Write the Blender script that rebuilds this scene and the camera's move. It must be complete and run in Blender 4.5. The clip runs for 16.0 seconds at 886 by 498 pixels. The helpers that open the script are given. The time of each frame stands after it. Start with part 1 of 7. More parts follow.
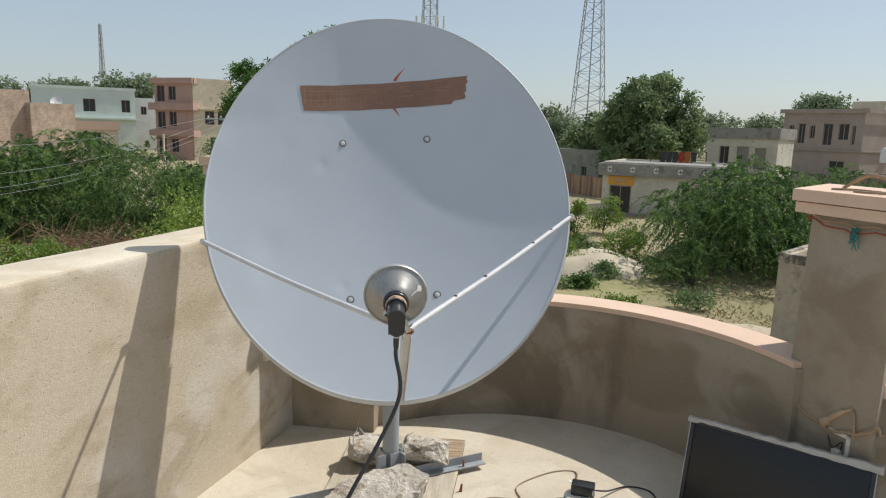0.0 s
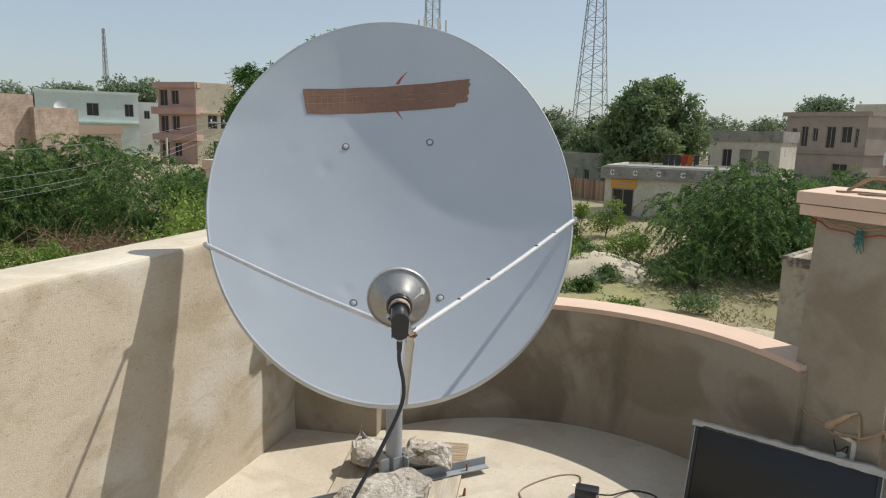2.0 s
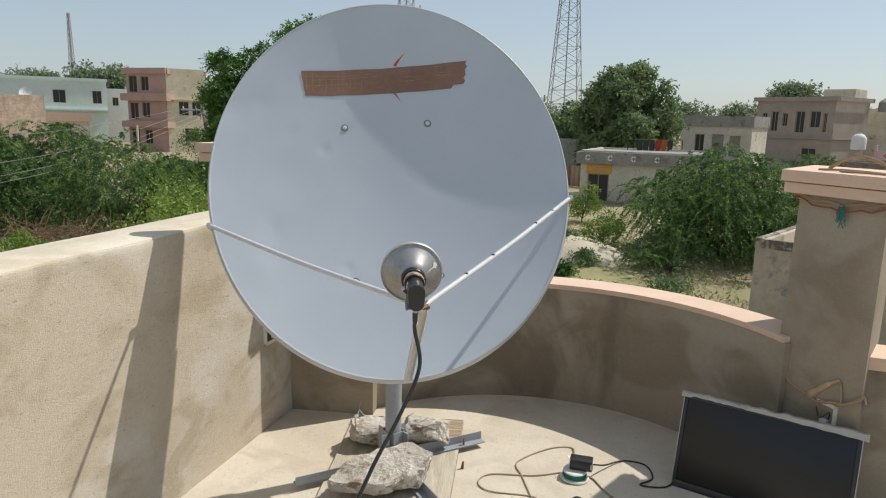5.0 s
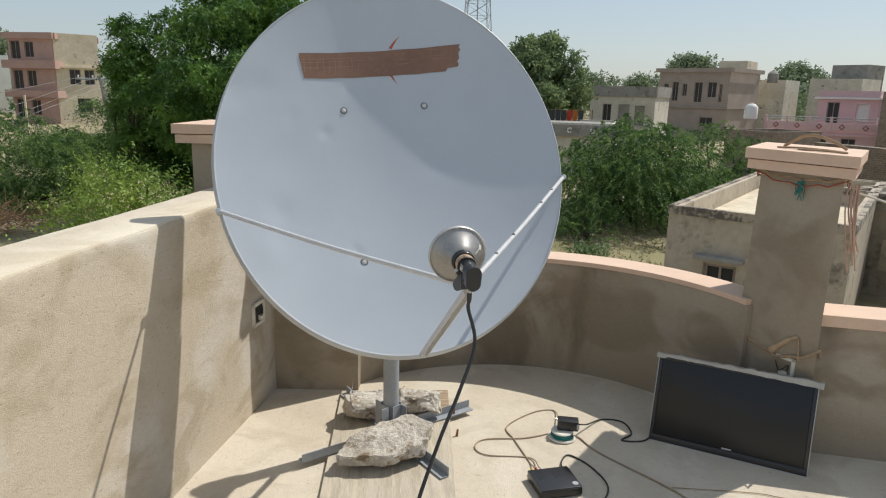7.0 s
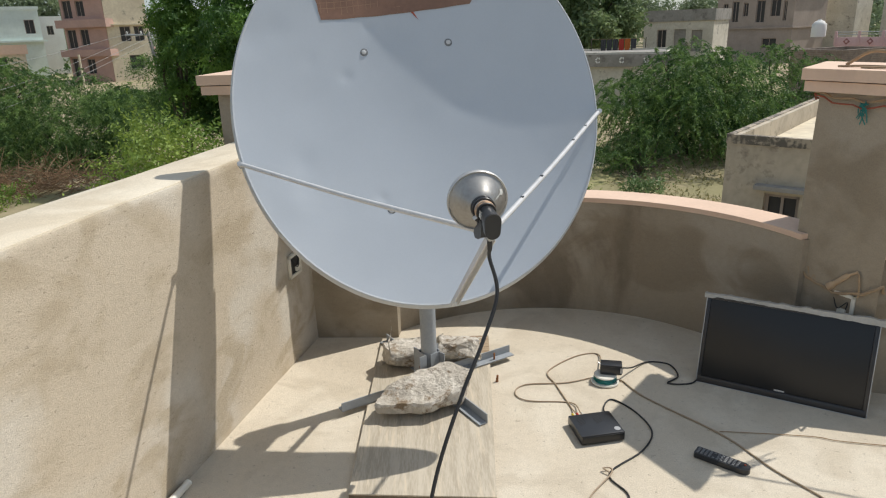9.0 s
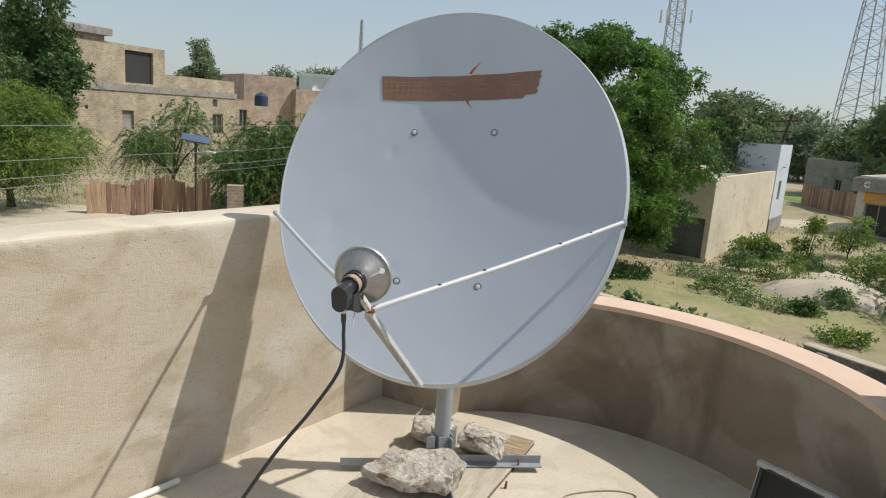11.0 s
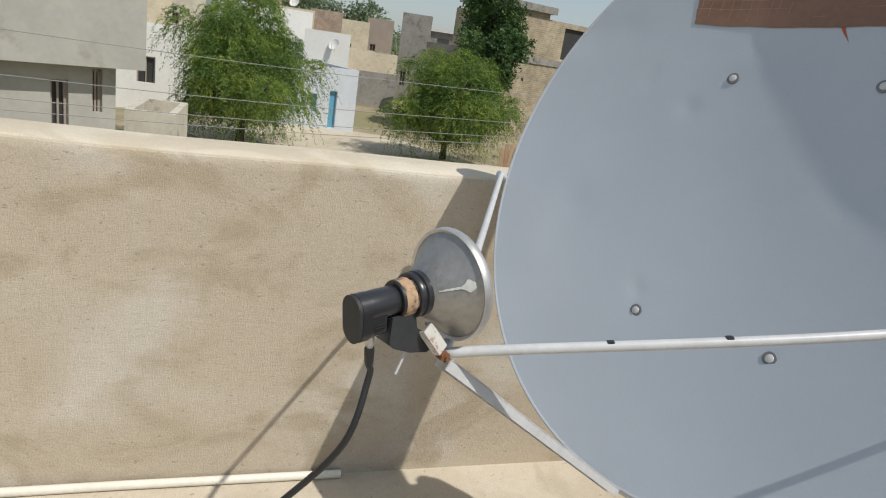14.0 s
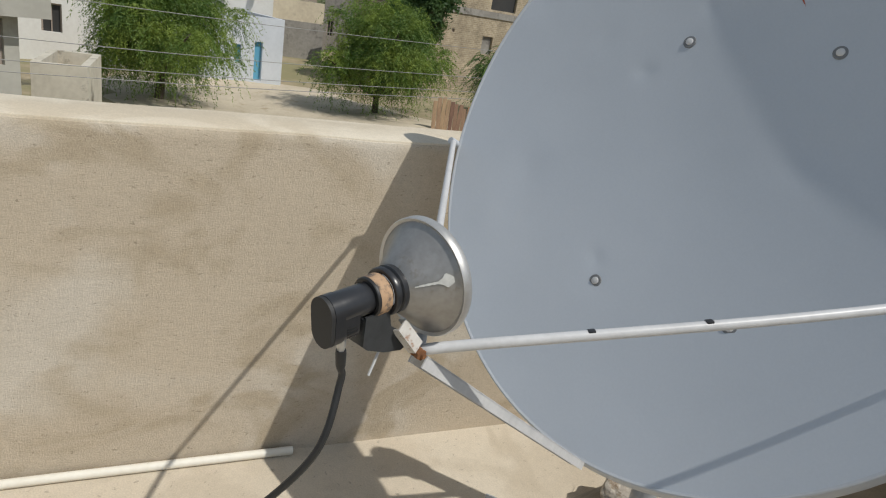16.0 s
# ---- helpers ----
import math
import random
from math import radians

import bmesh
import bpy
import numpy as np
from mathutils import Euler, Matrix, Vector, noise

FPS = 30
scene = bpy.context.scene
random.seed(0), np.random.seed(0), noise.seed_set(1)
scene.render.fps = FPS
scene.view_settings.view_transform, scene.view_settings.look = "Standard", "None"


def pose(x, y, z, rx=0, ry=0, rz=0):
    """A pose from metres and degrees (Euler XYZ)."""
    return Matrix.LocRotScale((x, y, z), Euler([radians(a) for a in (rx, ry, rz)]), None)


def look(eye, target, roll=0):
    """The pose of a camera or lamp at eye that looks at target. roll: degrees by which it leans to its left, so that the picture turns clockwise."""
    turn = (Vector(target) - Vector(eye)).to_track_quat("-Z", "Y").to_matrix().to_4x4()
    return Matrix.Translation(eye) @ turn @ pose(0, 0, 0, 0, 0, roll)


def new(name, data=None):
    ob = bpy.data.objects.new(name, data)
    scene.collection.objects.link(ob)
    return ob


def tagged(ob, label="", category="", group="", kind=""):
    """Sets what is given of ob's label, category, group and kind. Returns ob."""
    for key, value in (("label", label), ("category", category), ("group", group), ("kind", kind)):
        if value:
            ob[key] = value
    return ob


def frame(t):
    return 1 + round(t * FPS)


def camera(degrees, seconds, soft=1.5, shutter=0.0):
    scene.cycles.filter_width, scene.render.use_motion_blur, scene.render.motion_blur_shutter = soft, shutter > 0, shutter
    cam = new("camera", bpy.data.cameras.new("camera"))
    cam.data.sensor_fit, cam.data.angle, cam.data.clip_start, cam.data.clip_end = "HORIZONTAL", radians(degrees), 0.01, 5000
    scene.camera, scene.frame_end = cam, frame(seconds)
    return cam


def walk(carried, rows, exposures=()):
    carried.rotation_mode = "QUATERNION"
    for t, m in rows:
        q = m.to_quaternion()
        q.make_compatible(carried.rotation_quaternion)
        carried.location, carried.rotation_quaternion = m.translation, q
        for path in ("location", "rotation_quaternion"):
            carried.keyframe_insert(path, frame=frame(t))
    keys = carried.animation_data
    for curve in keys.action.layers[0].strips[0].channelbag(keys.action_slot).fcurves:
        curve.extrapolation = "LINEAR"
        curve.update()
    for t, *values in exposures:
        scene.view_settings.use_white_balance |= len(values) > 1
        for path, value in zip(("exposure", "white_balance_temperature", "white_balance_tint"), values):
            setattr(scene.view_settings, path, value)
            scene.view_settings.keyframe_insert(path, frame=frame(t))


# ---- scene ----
cam = camera(67.1, 16.0, soft=1.15)
PATH = [
    (0, (0.143, 0.12, 1.356), (0.029, 2.085, 1.005), 1.6),
    (0.5, (0.135, 0.125, 1.351), (0.02, 2.092, 1.01), 1.6),
    (1, (0.137, 0.124, 1.351), (0.014, 2.092, 1.016), 1.6),
    (1.5, (0.139, 0.118, 1.346), (0.012, 2.087, 1.016), 1.5),
    (2, (0.141, 0.124, 1.354), (0.019, 2.091, 1.013), 1.5),
    (2.5, (0.135, 0.124, 1.345), (0.028, 2.091, 0.998), 1.7),
    (3, (0.128, 0.134, 1.359), (0.019, 2.089, 0.953), 1.6),
    (3.5, (0.121, 0.12, 1.342), (0.044, 2.078, 0.941), 1.9),
    (3.7, (0.121, 0.108, 1.326), (0.058, 2.071, 0.95), 1.5),
    (5.8, (-0.0078, 0.0349, 1.3616), (-0.0450, 1.9967, 0.9742), 1.61),
    (6, (-0.0366, 0.0259, 1.3722), (-0.0645, 1.9856, 0.9737), 2.39),
    (6.5, (-0.1937, 0.0586, 1.3914), (0.0279, 1.9961, 0.9475), -0.71),
    (7, (-0.2397, -0.0009, 1.3734), (-0.0327, 1.9349, 0.9152), 1.39),
    (7.5, (-0.3766, -0.0320, 1.3833), (-0.0818, 1.8708, 0.8423), 1.01),
    (8, (-0.4491, -0.0652, 1.3627), (-0.0192, 1.7728, 0.7016), -1.89),
    (8.1, (-0.4641, -0.0692, 1.3577), (-0.0753, 1.7805, 0.7036), -1.79),
    (8.2, (-0.4403, -0.0583, 1.3723), (-0.1029, 1.7991, 0.7119), -1.82),
    (10.3, (0.4091, 0.1861, 1.3561), (-0.0423, 2.0651, 0.8408), 3.38),
    (10.5, (0.5151, 0.1857, 1.3745), (-0.0491, 2.0381, 0.8743), 4.74),
    (11, (0.6921, 0.2157, 1.3744), (-0.0474, 2.0312, 0.9779), 4.18),
    (11.5, (0.8179, 0.3176, 1.3761), (-0.0657, 2.0728, 1.0039), 6.81),
    (12, (0.9265, 0.4530, 1.3682), (-0.1977, 2.0624, 0.9861), 6.08),
    (12.5, (0.9162, 0.6083, 1.3518), (-0.4824, 1.9795, 0.9469), 5.42),
    (13, (0.8003, 0.7694, 1.3320), (-0.5442, 2.1846, 0.8968), 6.85),
    (13.5, (0.6971, 0.9426, 1.3055), (-0.7439, 2.2429, 0.8231), 8.41),
    (14, (0.5871, 1.0912, 1.2656), (-0.9977, 2.1739, 0.7031), 8.80),
    (14.5, (0.5078, 1.1368, 1.2569), (-1.0723, 2.1752, 0.6048), 8.85),
    (15, (0.4701, 1.1739, 1.2423), (-1.0644, 2.2619, 0.5630), 8.10),
    (15.5, (0.4608, 1.1787, 1.2413), (-1.0509, 2.2909, 0.5500), 8.45),
    (16, (0.5047, 1.0898, 1.2814), (-0.9237, 2.3227, 0.6184), 9.38),
]
walk(cam, [(t, look(eye, target, roll)) for t, eye, target, roll in PATH],
     [(0.0, -0.03), (12.0, -0.06), (13.5, -0.14), (14.0, -0.22), (14.5, -0.32), (15.0, -0.38), (15.5, -0.40), (16.0, -0.40)])

# ---- world, sun, exposure ----
SUN_DIR = Vector((0.66, 0.315, 1.0)).normalized()
world = bpy.data.worlds.new("world")
scene.world = world
world.use_nodes = True
wn, wl = world.node_tree.nodes, world.node_tree.links
sky = wn.new("ShaderNodeTexSky")
sky.sky_type = 'NISHITA'
sky.sun_disc = False
sky.sun_elevation = math.asin(SUN_DIR.z)
sky.sun_rotation = math.atan2(SUN_DIR.x, SUN_DIR.y)
sky.air_density, sky.dust_density, sky.ozone_density = 1.0, 1.0, 1.0
wn["Background"].inputs[1].default_value = 0.120
haze = wn.new("ShaderNodeMix")
haze.data_type = 'RGBA'
haze.inputs[0].default_value, haze.inputs[7].default_value = 0.55, (4.15, 4.75, 5.25, 1)
wl.new(sky.outputs[0], haze.inputs[6])
wl.new(haze.outputs[2], wn["Background"].inputs[0])
sun = new("sun", bpy.data.lights.new("sun", 'SUN'))
sun.data.energy, sun.data.angle, sun.data.color = 4.0, radians(0.6), (1.0, 0.965, 0.90)
sun.matrix_world = look(SUN_DIR * 50, (0, 0, 0))


# ---- materials ----
def nodes_of(name):
    m = bpy.data.materials.new(name)
    m.use_nodes = True
    return m, m.node_tree.nodes, m.node_tree.links, m.node_tree.nodes["Principled BSDF"]


def surface(name, col, col2=None, rough=0.85, metal=0.0, coarse=2.0, fine=40.0, vary=0.5, bump=0.25, bump_size=0.01,
            spots=None, spot_scale=6.0, spot_edge=0.62, per_object=0.0, per_island=0.0, spec=0.5, wear_scale=14.0, stretch=(1, 1, 1), pits=0.0, pit_scale=30.0):
    """Two colours mixed by coarse and fine noise, stains of a third, fine relief."""
    m, n, l, b = nodes_of(name)
    col2 = col2 or tuple(c * 0.75 for c in col)
    tc = n.new("ShaderNodeTexCoord")
    mp = n.new("ShaderNodeMapping")
    mp.inputs["Scale"].default_value = stretch
    l.new(tc.outputs["Object"], mp.inputs[0])
    a = n.new("ShaderNodeTexNoise")
    a.inputs["Scale"].default_value, a.inputs["Detail"].default_value, a.inputs["Roughness"].default_value = coarse, 6, 0.6
    f = n.new("ShaderNodeTexNoise")
    f.inputs["Scale"].default_value, f.inputs["Detail"].default_value = fine, 4
    l.new(mp.outputs[0], a.inputs[0])
    l.new(mp.outputs[0], f.inputs[0])
    add = n.new("ShaderNodeMath")
    add.operation = 'MULTIPLY_ADD'
    add.inputs[1].default_value = 0.55
    l.new(f.outputs[0], add.inputs[0])
    l.new(a.outputs[0], add.inputs[2])
    ramp = n.new("ShaderNodeMapRange")
    ramp.inputs[1].default_value, ramp.inputs[2].default_value = 0.775 - 0.27 / max(vary, 0.05) * 0.5, 0.775 + 0.27 / max(vary, 0.05) * 0.5
    l.new(add.outputs[0], ramp.inputs[0])
    mix = n.new("ShaderNodeMix")
    mix.data_type = 'RGBA'
    mix.inputs[6].default_value, mix.inputs[7].default_value = (*col, 1), (*col2, 1)
    l.new(ramp.outputs[0], mix.inputs[0])
    out = mix.outputs[2]
    if spots:
        s = n.new("ShaderNodeTexNoise")
        s.inputs["Scale"].default_value, s.inputs["Detail"].default_value, s.inputs["Roughness"].default_value = spot_scale, 5, 0.7
        l.new(mp.outputs[0], s.inputs[0])
        sr = n.new("ShaderNodeMapRange")
        sr.inputs[1].default_value, sr.inputs[2].default_value = spot_edge - 0.06, spot_edge + 0.06
        l.new(s.outputs[0], sr.inputs[0])
        sm = n.new("ShaderNodeMix")
        sm.data_type = 'RGBA'
        sm.inputs[7].default_value = (*spots, 1)
        l.new(sr.outputs[0], sm.inputs[0])
        l.new(out, sm.inputs[6])
        out = sm.outputs[2]
    if pits:
        vo = n.new("ShaderNodeTexVoronoi")
        vo.inputs["Scale"].default_value = pit_scale
        l.new(mp.outputs[0], vo.inputs["Vector"])
        # only some cells carry a pit
        pr = n.new("ShaderNodeMapRange")
        pr.inputs[1].default_value, pr.inputs[2].default_value, pr.inputs[3].default_value, pr.inputs[4].default_value = 0.10, 0.22, 1.0, 0.0
        l.new(vo.outputs["Distance"], pr.inputs[0])
        pk = n.new("ShaderNodeSeparateColor")
        l.new(vo.outputs["Color"], pk.inputs[0])
        pg = n.new("ShaderNodeMath")
        pg.operation = 'GREATER_THAN'
        pg.inputs[1].default_value = 0.84
        l.new(pk.outputs[0], pg.inputs[0])
        pm = n.new("ShaderNodeMath")
        pm.operation = 'MULTIPLY'
        l.new(pr.outputs[0], pm.inputs[0])
        l.new(pg.outputs[0], pm.inputs[1])
        ps = n.new("ShaderNodeMath")
        ps.operation = 'MULTIPLY'
        ps.inputs[1].default_value = pits
        l.new(pm.outputs[0], ps.inputs[0])
        px_ = n.new("ShaderNodeMix")
        px_.data_type = 'RGBA'
        px_.inputs[7].default_value = (*[c * 0.5 for c in col2], 1)
        l.new(ps.outputs[0], px_.inputs[0])
        l.new(out, px_.inputs[6])
        out = px_.outputs[2]
    if per_object or per_island:
        src = n.new("ShaderNodeObjectInfo").outputs["Random"] if per_object else n.new("ShaderNodeNewGeometry").outputs["Random Per Island"]
        amount = per_object or per_island
        hv = n.new("ShaderNodeHueSaturation")
        vr = n.new("ShaderNodeMapRange")
        vr.inputs[3].default_value, vr.inputs[4].default_value = 1 - amount, 1 + amount
        l.new(src, vr.inputs[0])
        l.new(vr.outputs[0], hv.inputs["Value"])
        hr = n.new("ShaderNodeMapRange")
        hr.inputs[3].default_value, hr.inputs[4].default_value = 0.5 - amount * 0.05, 0.5 + amount * 0.05
        l.new(src, hr.inputs[0])
        l.new(hr.outputs[0], hv.inputs["Hue"])
        l.new(out, hv.inputs["Color"])
        out = hv.outputs[0]
    l.new(out, b.inputs["Base Color"])
    b.inputs["Roughness"].default_value, b.inputs["Metallic"].default_value = rough, metal
    b.inputs["Specular IOR Level"].default_value = spec
    if bump:
        bp = n.new("ShaderNodeBump")
        bp.inputs["Strength"].default_value, bp.inputs["Distance"].default_value = bump, bump_size
        w = n.new("ShaderNodeTexNoise")
        w.inputs["Scale"].default_value, w.inputs["Detail"].default_value, w.inputs["Roughness"].default_value = wear_scale, 8, 0.65
        l.new(mp.outputs[0], w.inputs[0])
        if pits:
            hs = n.new("ShaderNodeMath")
            hs.operation = 'MULTIPLY_ADD'
            hs.inputs[1].default_value = -0.5
            l.new(pm.outputs[0], hs.inputs[0])
            l.new(w.outputs[0], hs.inputs[2])
            l.new(hs.outputs[0], bp.inputs["Height"])
        else:
            l.new(w.outputs[0], bp.inputs["Height"])
        l.new(bp.outputs[0], b.inputs["Normal"])
    return m


def brick_surface(name, col, col2, mortar, scale=1.0, rough=0.9):
    m, n, l, b = nodes_of(name)
    tc = n.new("ShaderNodeTexCoord")
    sx = n.new("ShaderNodeSeparateXYZ")
    l.new(tc.outputs["Object"], sx.inputs[0])
    ad = n.new("ShaderNodeMath")
    l.new(sx.outputs[0], ad.inputs[0])
    l.new(sx.outputs[1], ad.inputs[1])
    cx = n.new("ShaderNodeCombineXYZ")
    l.new(ad.outputs[0], cx.inputs[0])
    l.new(sx.outputs[2], cx.inputs[1])
    t = n.new("ShaderNodeTexBrick")
    t.inputs["Scale"].default_value = 1.0
    t.inputs["Brick Width"].default_value, t.inputs["Row Height"].default_value = 0.26 * scale, 0.11 * scale
    t.inputs["Mortar Size"].default_value = 0.012 * scale
    t.inputs["Color1"].default_value, t.inputs["Color2"].default_value, t.inputs["Mortar"].default_value = (*col, 1), (*col2, 1), (*mortar, 1)
    l.new(cx.outputs[0], t.inputs[0])
    no = n.new("ShaderNodeTexNoise")
    no.inputs["Scale"].default_value, no.inputs["Detail"].default_value = 0.9, 8
    l.new(tc.outputs["Object"], no.inputs[0])
    hv = n.new("ShaderNodeHueSaturation")
    mr = n.new("ShaderNodeMapRange")
    mr.inputs[1].default_value, mr.inputs[2].default_value, mr.inputs[3].default_value, mr.inputs[4].default_value = 0.3, 0.7, 0.8, 1.18
    l.new(no.outputs[0], mr.inputs[0])
    l.new(mr.outputs[0], hv.inputs["Value"])
    l.new(t.outputs[0], hv.inputs["Color"])
    n2 = n.new("ShaderNodeTexNoise")
    n2.inputs["Scale"].default_value, n2.inputs["Detail"].default_value, n2.inputs["Roughness"].default_value = 3.5, 8, 0.75
    l.new(tc.outputs["Object"], n2.inputs[0])
    m2 = n.new("ShaderNodeMapRange")
    m2.inputs[1].default_value, m2.inputs[2].default_value, m2.inputs[3].default_value, m2.inputs[4].default_value = 0.35, 0.65, 0.8, 1.16
    l.new(n2.outputs[0], m2.inputs[0])
    h2 = n.new("ShaderNodeHueSaturation")
    l.new(m2.outputs[0], h2.inputs["Value"])
    l.new(hv.outputs[0], h2.inputs["Color"])
    l.new(h2.outputs[0], b.inputs["Base Color"])
    b.inputs["Roughness"].default_value = rough
    bp = n.new("ShaderNodeBump")
    bp.inputs["Strength"].default_value, bp.inputs["Distance"].default_value = 0.6, 0.02
    bp.invert = True
    l.new(t.outputs["Fac"], bp.inputs["Height"])
    l.new(bp.outputs[0], b.inputs["Normal"])
    return m


def leaf_surface(name, col, col2, clump=1.3):
    m, n, l, b = nodes_of(name)
    g = n.new("ShaderNodeNewGeometry")
    tc = n.new("ShaderNodeTexCoord")
    no = n.new("ShaderNodeTexNoise")
    no.inputs["Scale"].default_value, no.inputs["Detail"].default_value = clump, 3
    l.new(tc.outputs["Object"], no.inputs[0])
    nr = n.new("ShaderNodeMapRange")
    nr.inputs[1].default_value, nr.inputs[2].default_value, nr.inputs[3].default_value, nr.inputs[4].default_value = 0.36, 0.66, -0.35, 0.85
    l.new(no.outputs[0], nr.inputs[0])
    ma = n.new("ShaderNodeMath")
    ma.operation = 'MULTIPLY_ADD'
    ma.use_clamp = True
    ma.inputs[1].default_value = 0.32
    l.new(g.outputs["Random Per Island"], ma.inputs[0])
    l.new(nr.outputs[0], ma.inputs[2])
    mix = n.new("ShaderNodeMix")
    mix.data_type = 'RGBA'
    mix.inputs[6].default_value, mix.inputs[7].default_value = (*col, 1), (*col2, 1)
    l.new(ma.outputs[0], mix.inputs[0])
    l.new(mix.outputs[2], b.inputs["Base Color"])
    b.inputs["Roughness"].default_value = 0.6
    tr = n.new("ShaderNodeBsdfTranslucent")
    l.new(mix.outputs[2], tr.inputs[0])
    ms = n.new("ShaderNodeMixShader")
    ms.inputs[0].default_value = 0.34
    l.new(b.outputs[0], ms.inputs[1])
    l.new(tr.outputs[0], ms.inputs[2])
    l.new(ms.outputs[0], n["Material Output"].inputs[0])
    return m




def plaster(name, tan, pale, brown, pale_at=0.53, brown_at=0.55, patch_scale=2.1, grain=0.22, relief=0.9, dash=0.5, dash_at=0.66, stain=None, stain_at=0.6, stain_scale=1.4):
    """Hand-trowelled cement: broad soft patches of three tones, sandy grain, short trowel drags and pits."""
    m, n, l, b = nodes_of(name)
    tc = n.new("ShaderNodeTexCoord")

    def noise_of(scale, detail, rough=0.5, stretch=(1, 1, 1), shift=0.0, bend=0.0):
        mp = n.new("ShaderNodeMapping")
        mp.inputs["Scale"].default_value, mp.inputs["Location"].default_value = stretch, (shift, shift * 0.7, shift * 1.3)
        l.new(tc.outputs["Object"], mp.inputs[0])
        q = n.new("ShaderNodeTexNoise")
        q.inputs["Scale"].default_value, q.inputs["Detail"].default_value, q.inputs["Roughness"].default_value, q.inputs["Distortion"].default_value = scale, detail, rough, bend
        l.new(mp.outputs[0], q.inputs[0])
        return q.outputs[0]

    def ramp(src, lo, hi, a=0.0, c=1.0):
        r = n.new("ShaderNodeMapRange")
        r.interpolation_type = 'SMOOTHSTEP'
        for k, v in zip((1, 2, 3, 4), (lo, hi, a, c)):
            r.inputs[k].default_value = v
        l.new(src, r.inputs[0])
        return r.outputs[0]

    def blend(fac, a, c):
        x = n.new("ShaderNodeMix")
        x.data_type = 'RGBA'
        l.new(fac, x.inputs[0])
        for k, v in ((6, a), (7, c)):
            if isinstance(v, tuple):
                x.inputs[k].default_value = (*v, 1)
            else:
                l.new(v, x.inputs[k])
        return x.outputs[2]

    def scaled(src, k):
        x = n.new("ShaderNodeMath")
        x.operation = 'MULTIPLY'
        x.inputs[1].default_value = k
        l.new(src, x.inputs[0])
        return x.outputs[0]

    col = blend(ramp(noise_of(patch_scale, 2.5, 0.45, (1, 1, 1.2), 0.0, 0.6), pale_at - 0.08, pale_at + 0.08), tan, pale)
    col = blend(scaled(ramp(noise_of(patch_scale * 1.6, 3.0, 0.5, (1, 1, 1.5), 7.3, 0.9), brown_at - 0.07, brown_at + 0.10), 0.85), col, brown)
    if stain:
        col = blend(scaled(ramp(noise_of(stain_scale, 5.0, 0.6, (1, 1, 0.8), 3.1, 0.5), stain_at - 0.03, stain_at + 0.12), 0.8), col, stain)
    fine = noise_of(210, 4, 0.65, (1, 1, 1.4))
    mid = noise_of(42, 4, 0.6, (1, 1, 1.5), 2.0)
    hv = n.new("ShaderNodeHueSaturation")
    ad = n.new("ShaderNodeMath")
    ad.operation = 'ADD'
    l.new(ramp(fine, 0.3, 0.7, -grain, grain), ad.inputs[0])
    l.new(ramp(mid, 0.3, 0.7, 1 - grain * 0.35, 1 + grain * 0.35), ad.inputs[1])
    l.new(ad.outputs[0], hv.inputs["Value"])
    l.new(col, hv.inputs["Color"])
    drag = ramp(noise_of(52, 5, 0.62, (1, 1, 2.4), 5.0, 0.4), dash_at, dash_at + 0.05)
    col = blend(scaled(drag, dash), hv.outputs[0], tuple(c * 0.45 for c in brown))
    l.new(col, b.inputs["Base Color"])
    b.inputs["Roughness"].default_value = 0.95
    b.inputs["Specular IOR Level"].default_value = 0.25
    h1 = n.new("ShaderNodeMath")
    h1.operation = 'MULTIPLY_ADD'
    h1.inputs[1].default_value = -0.9
    l.new(drag, h1.inputs[0])
    h2 = n.new("ShaderNodeMath")
    h2.operation = 'MULTIPLY_ADD'
    h2.inputs[1].default_value = 0.9
    l.new(mid, h2.inputs[0])
    l.new(fine, h2.inputs[2])
    l.new(h2.outputs[0], h1.inputs[2])
    bp = n.new("ShaderNodeBump")
    bp.inputs["Strength"].default_value, bp.inputs["Distance"].default_value = relief, 0.006
    l.new(h1.outputs[0], bp.inputs["Height"])
    l.new(bp.outputs[0], b.inputs["Normal"])
    return m


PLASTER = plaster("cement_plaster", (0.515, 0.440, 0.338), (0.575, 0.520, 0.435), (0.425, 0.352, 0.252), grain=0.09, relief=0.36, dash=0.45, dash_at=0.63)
# really darker, stained plaster; its tones are lowered further to deepen the shaded faces
PLASTER_DARK = plaster("weathered_shade_plaster", (0.335, 0.282, 0.212), (0.375, 0.325, 0.257), (0.26, 0.212, 0.152), patch_scale=1.6, grain=0.08, relief=0.3, dash=0.35, dash_at=0.70,
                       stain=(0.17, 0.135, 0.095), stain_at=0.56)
PLASTER_TOP = plaster("trowelled_cement_top", (0.64, 0.56, 0.435), (0.67, 0.60, 0.48), (0.56, 0.48, 0.36), grain=0.07, relief=0.25, dash=0.25, dash_at=0.70)
FLOOR = plaster("cement_floor", (0.585, 0.510, 0.400), (0.63, 0.56, 0.45), (0.53, 0.458, 0.355), patch_scale=2.6, grain=0.08, relief=0.40, dash=0.45, dash_at=0.63)
COPING = surface("pink_coping_paint", (0.72, 0.52, 0.39), (0.64, 0.46, 0.345), 0.8, coarse=5, fine=60, vary=0.6, bump=0.2, bump_size=0.003)
DISH = surface("grey_dish_paint", (0.505, 0.54, 0.58), (0.468, 0.503, 0.543), 0.40, metal=0.24, coarse=3, fine=220, vary=0.6, bump=0.03, bump_size=0.004, wear_scale=5,
               spots=(0.50, 0.53, 0.56), spot_scale=4.5, spot_edge=0.70)
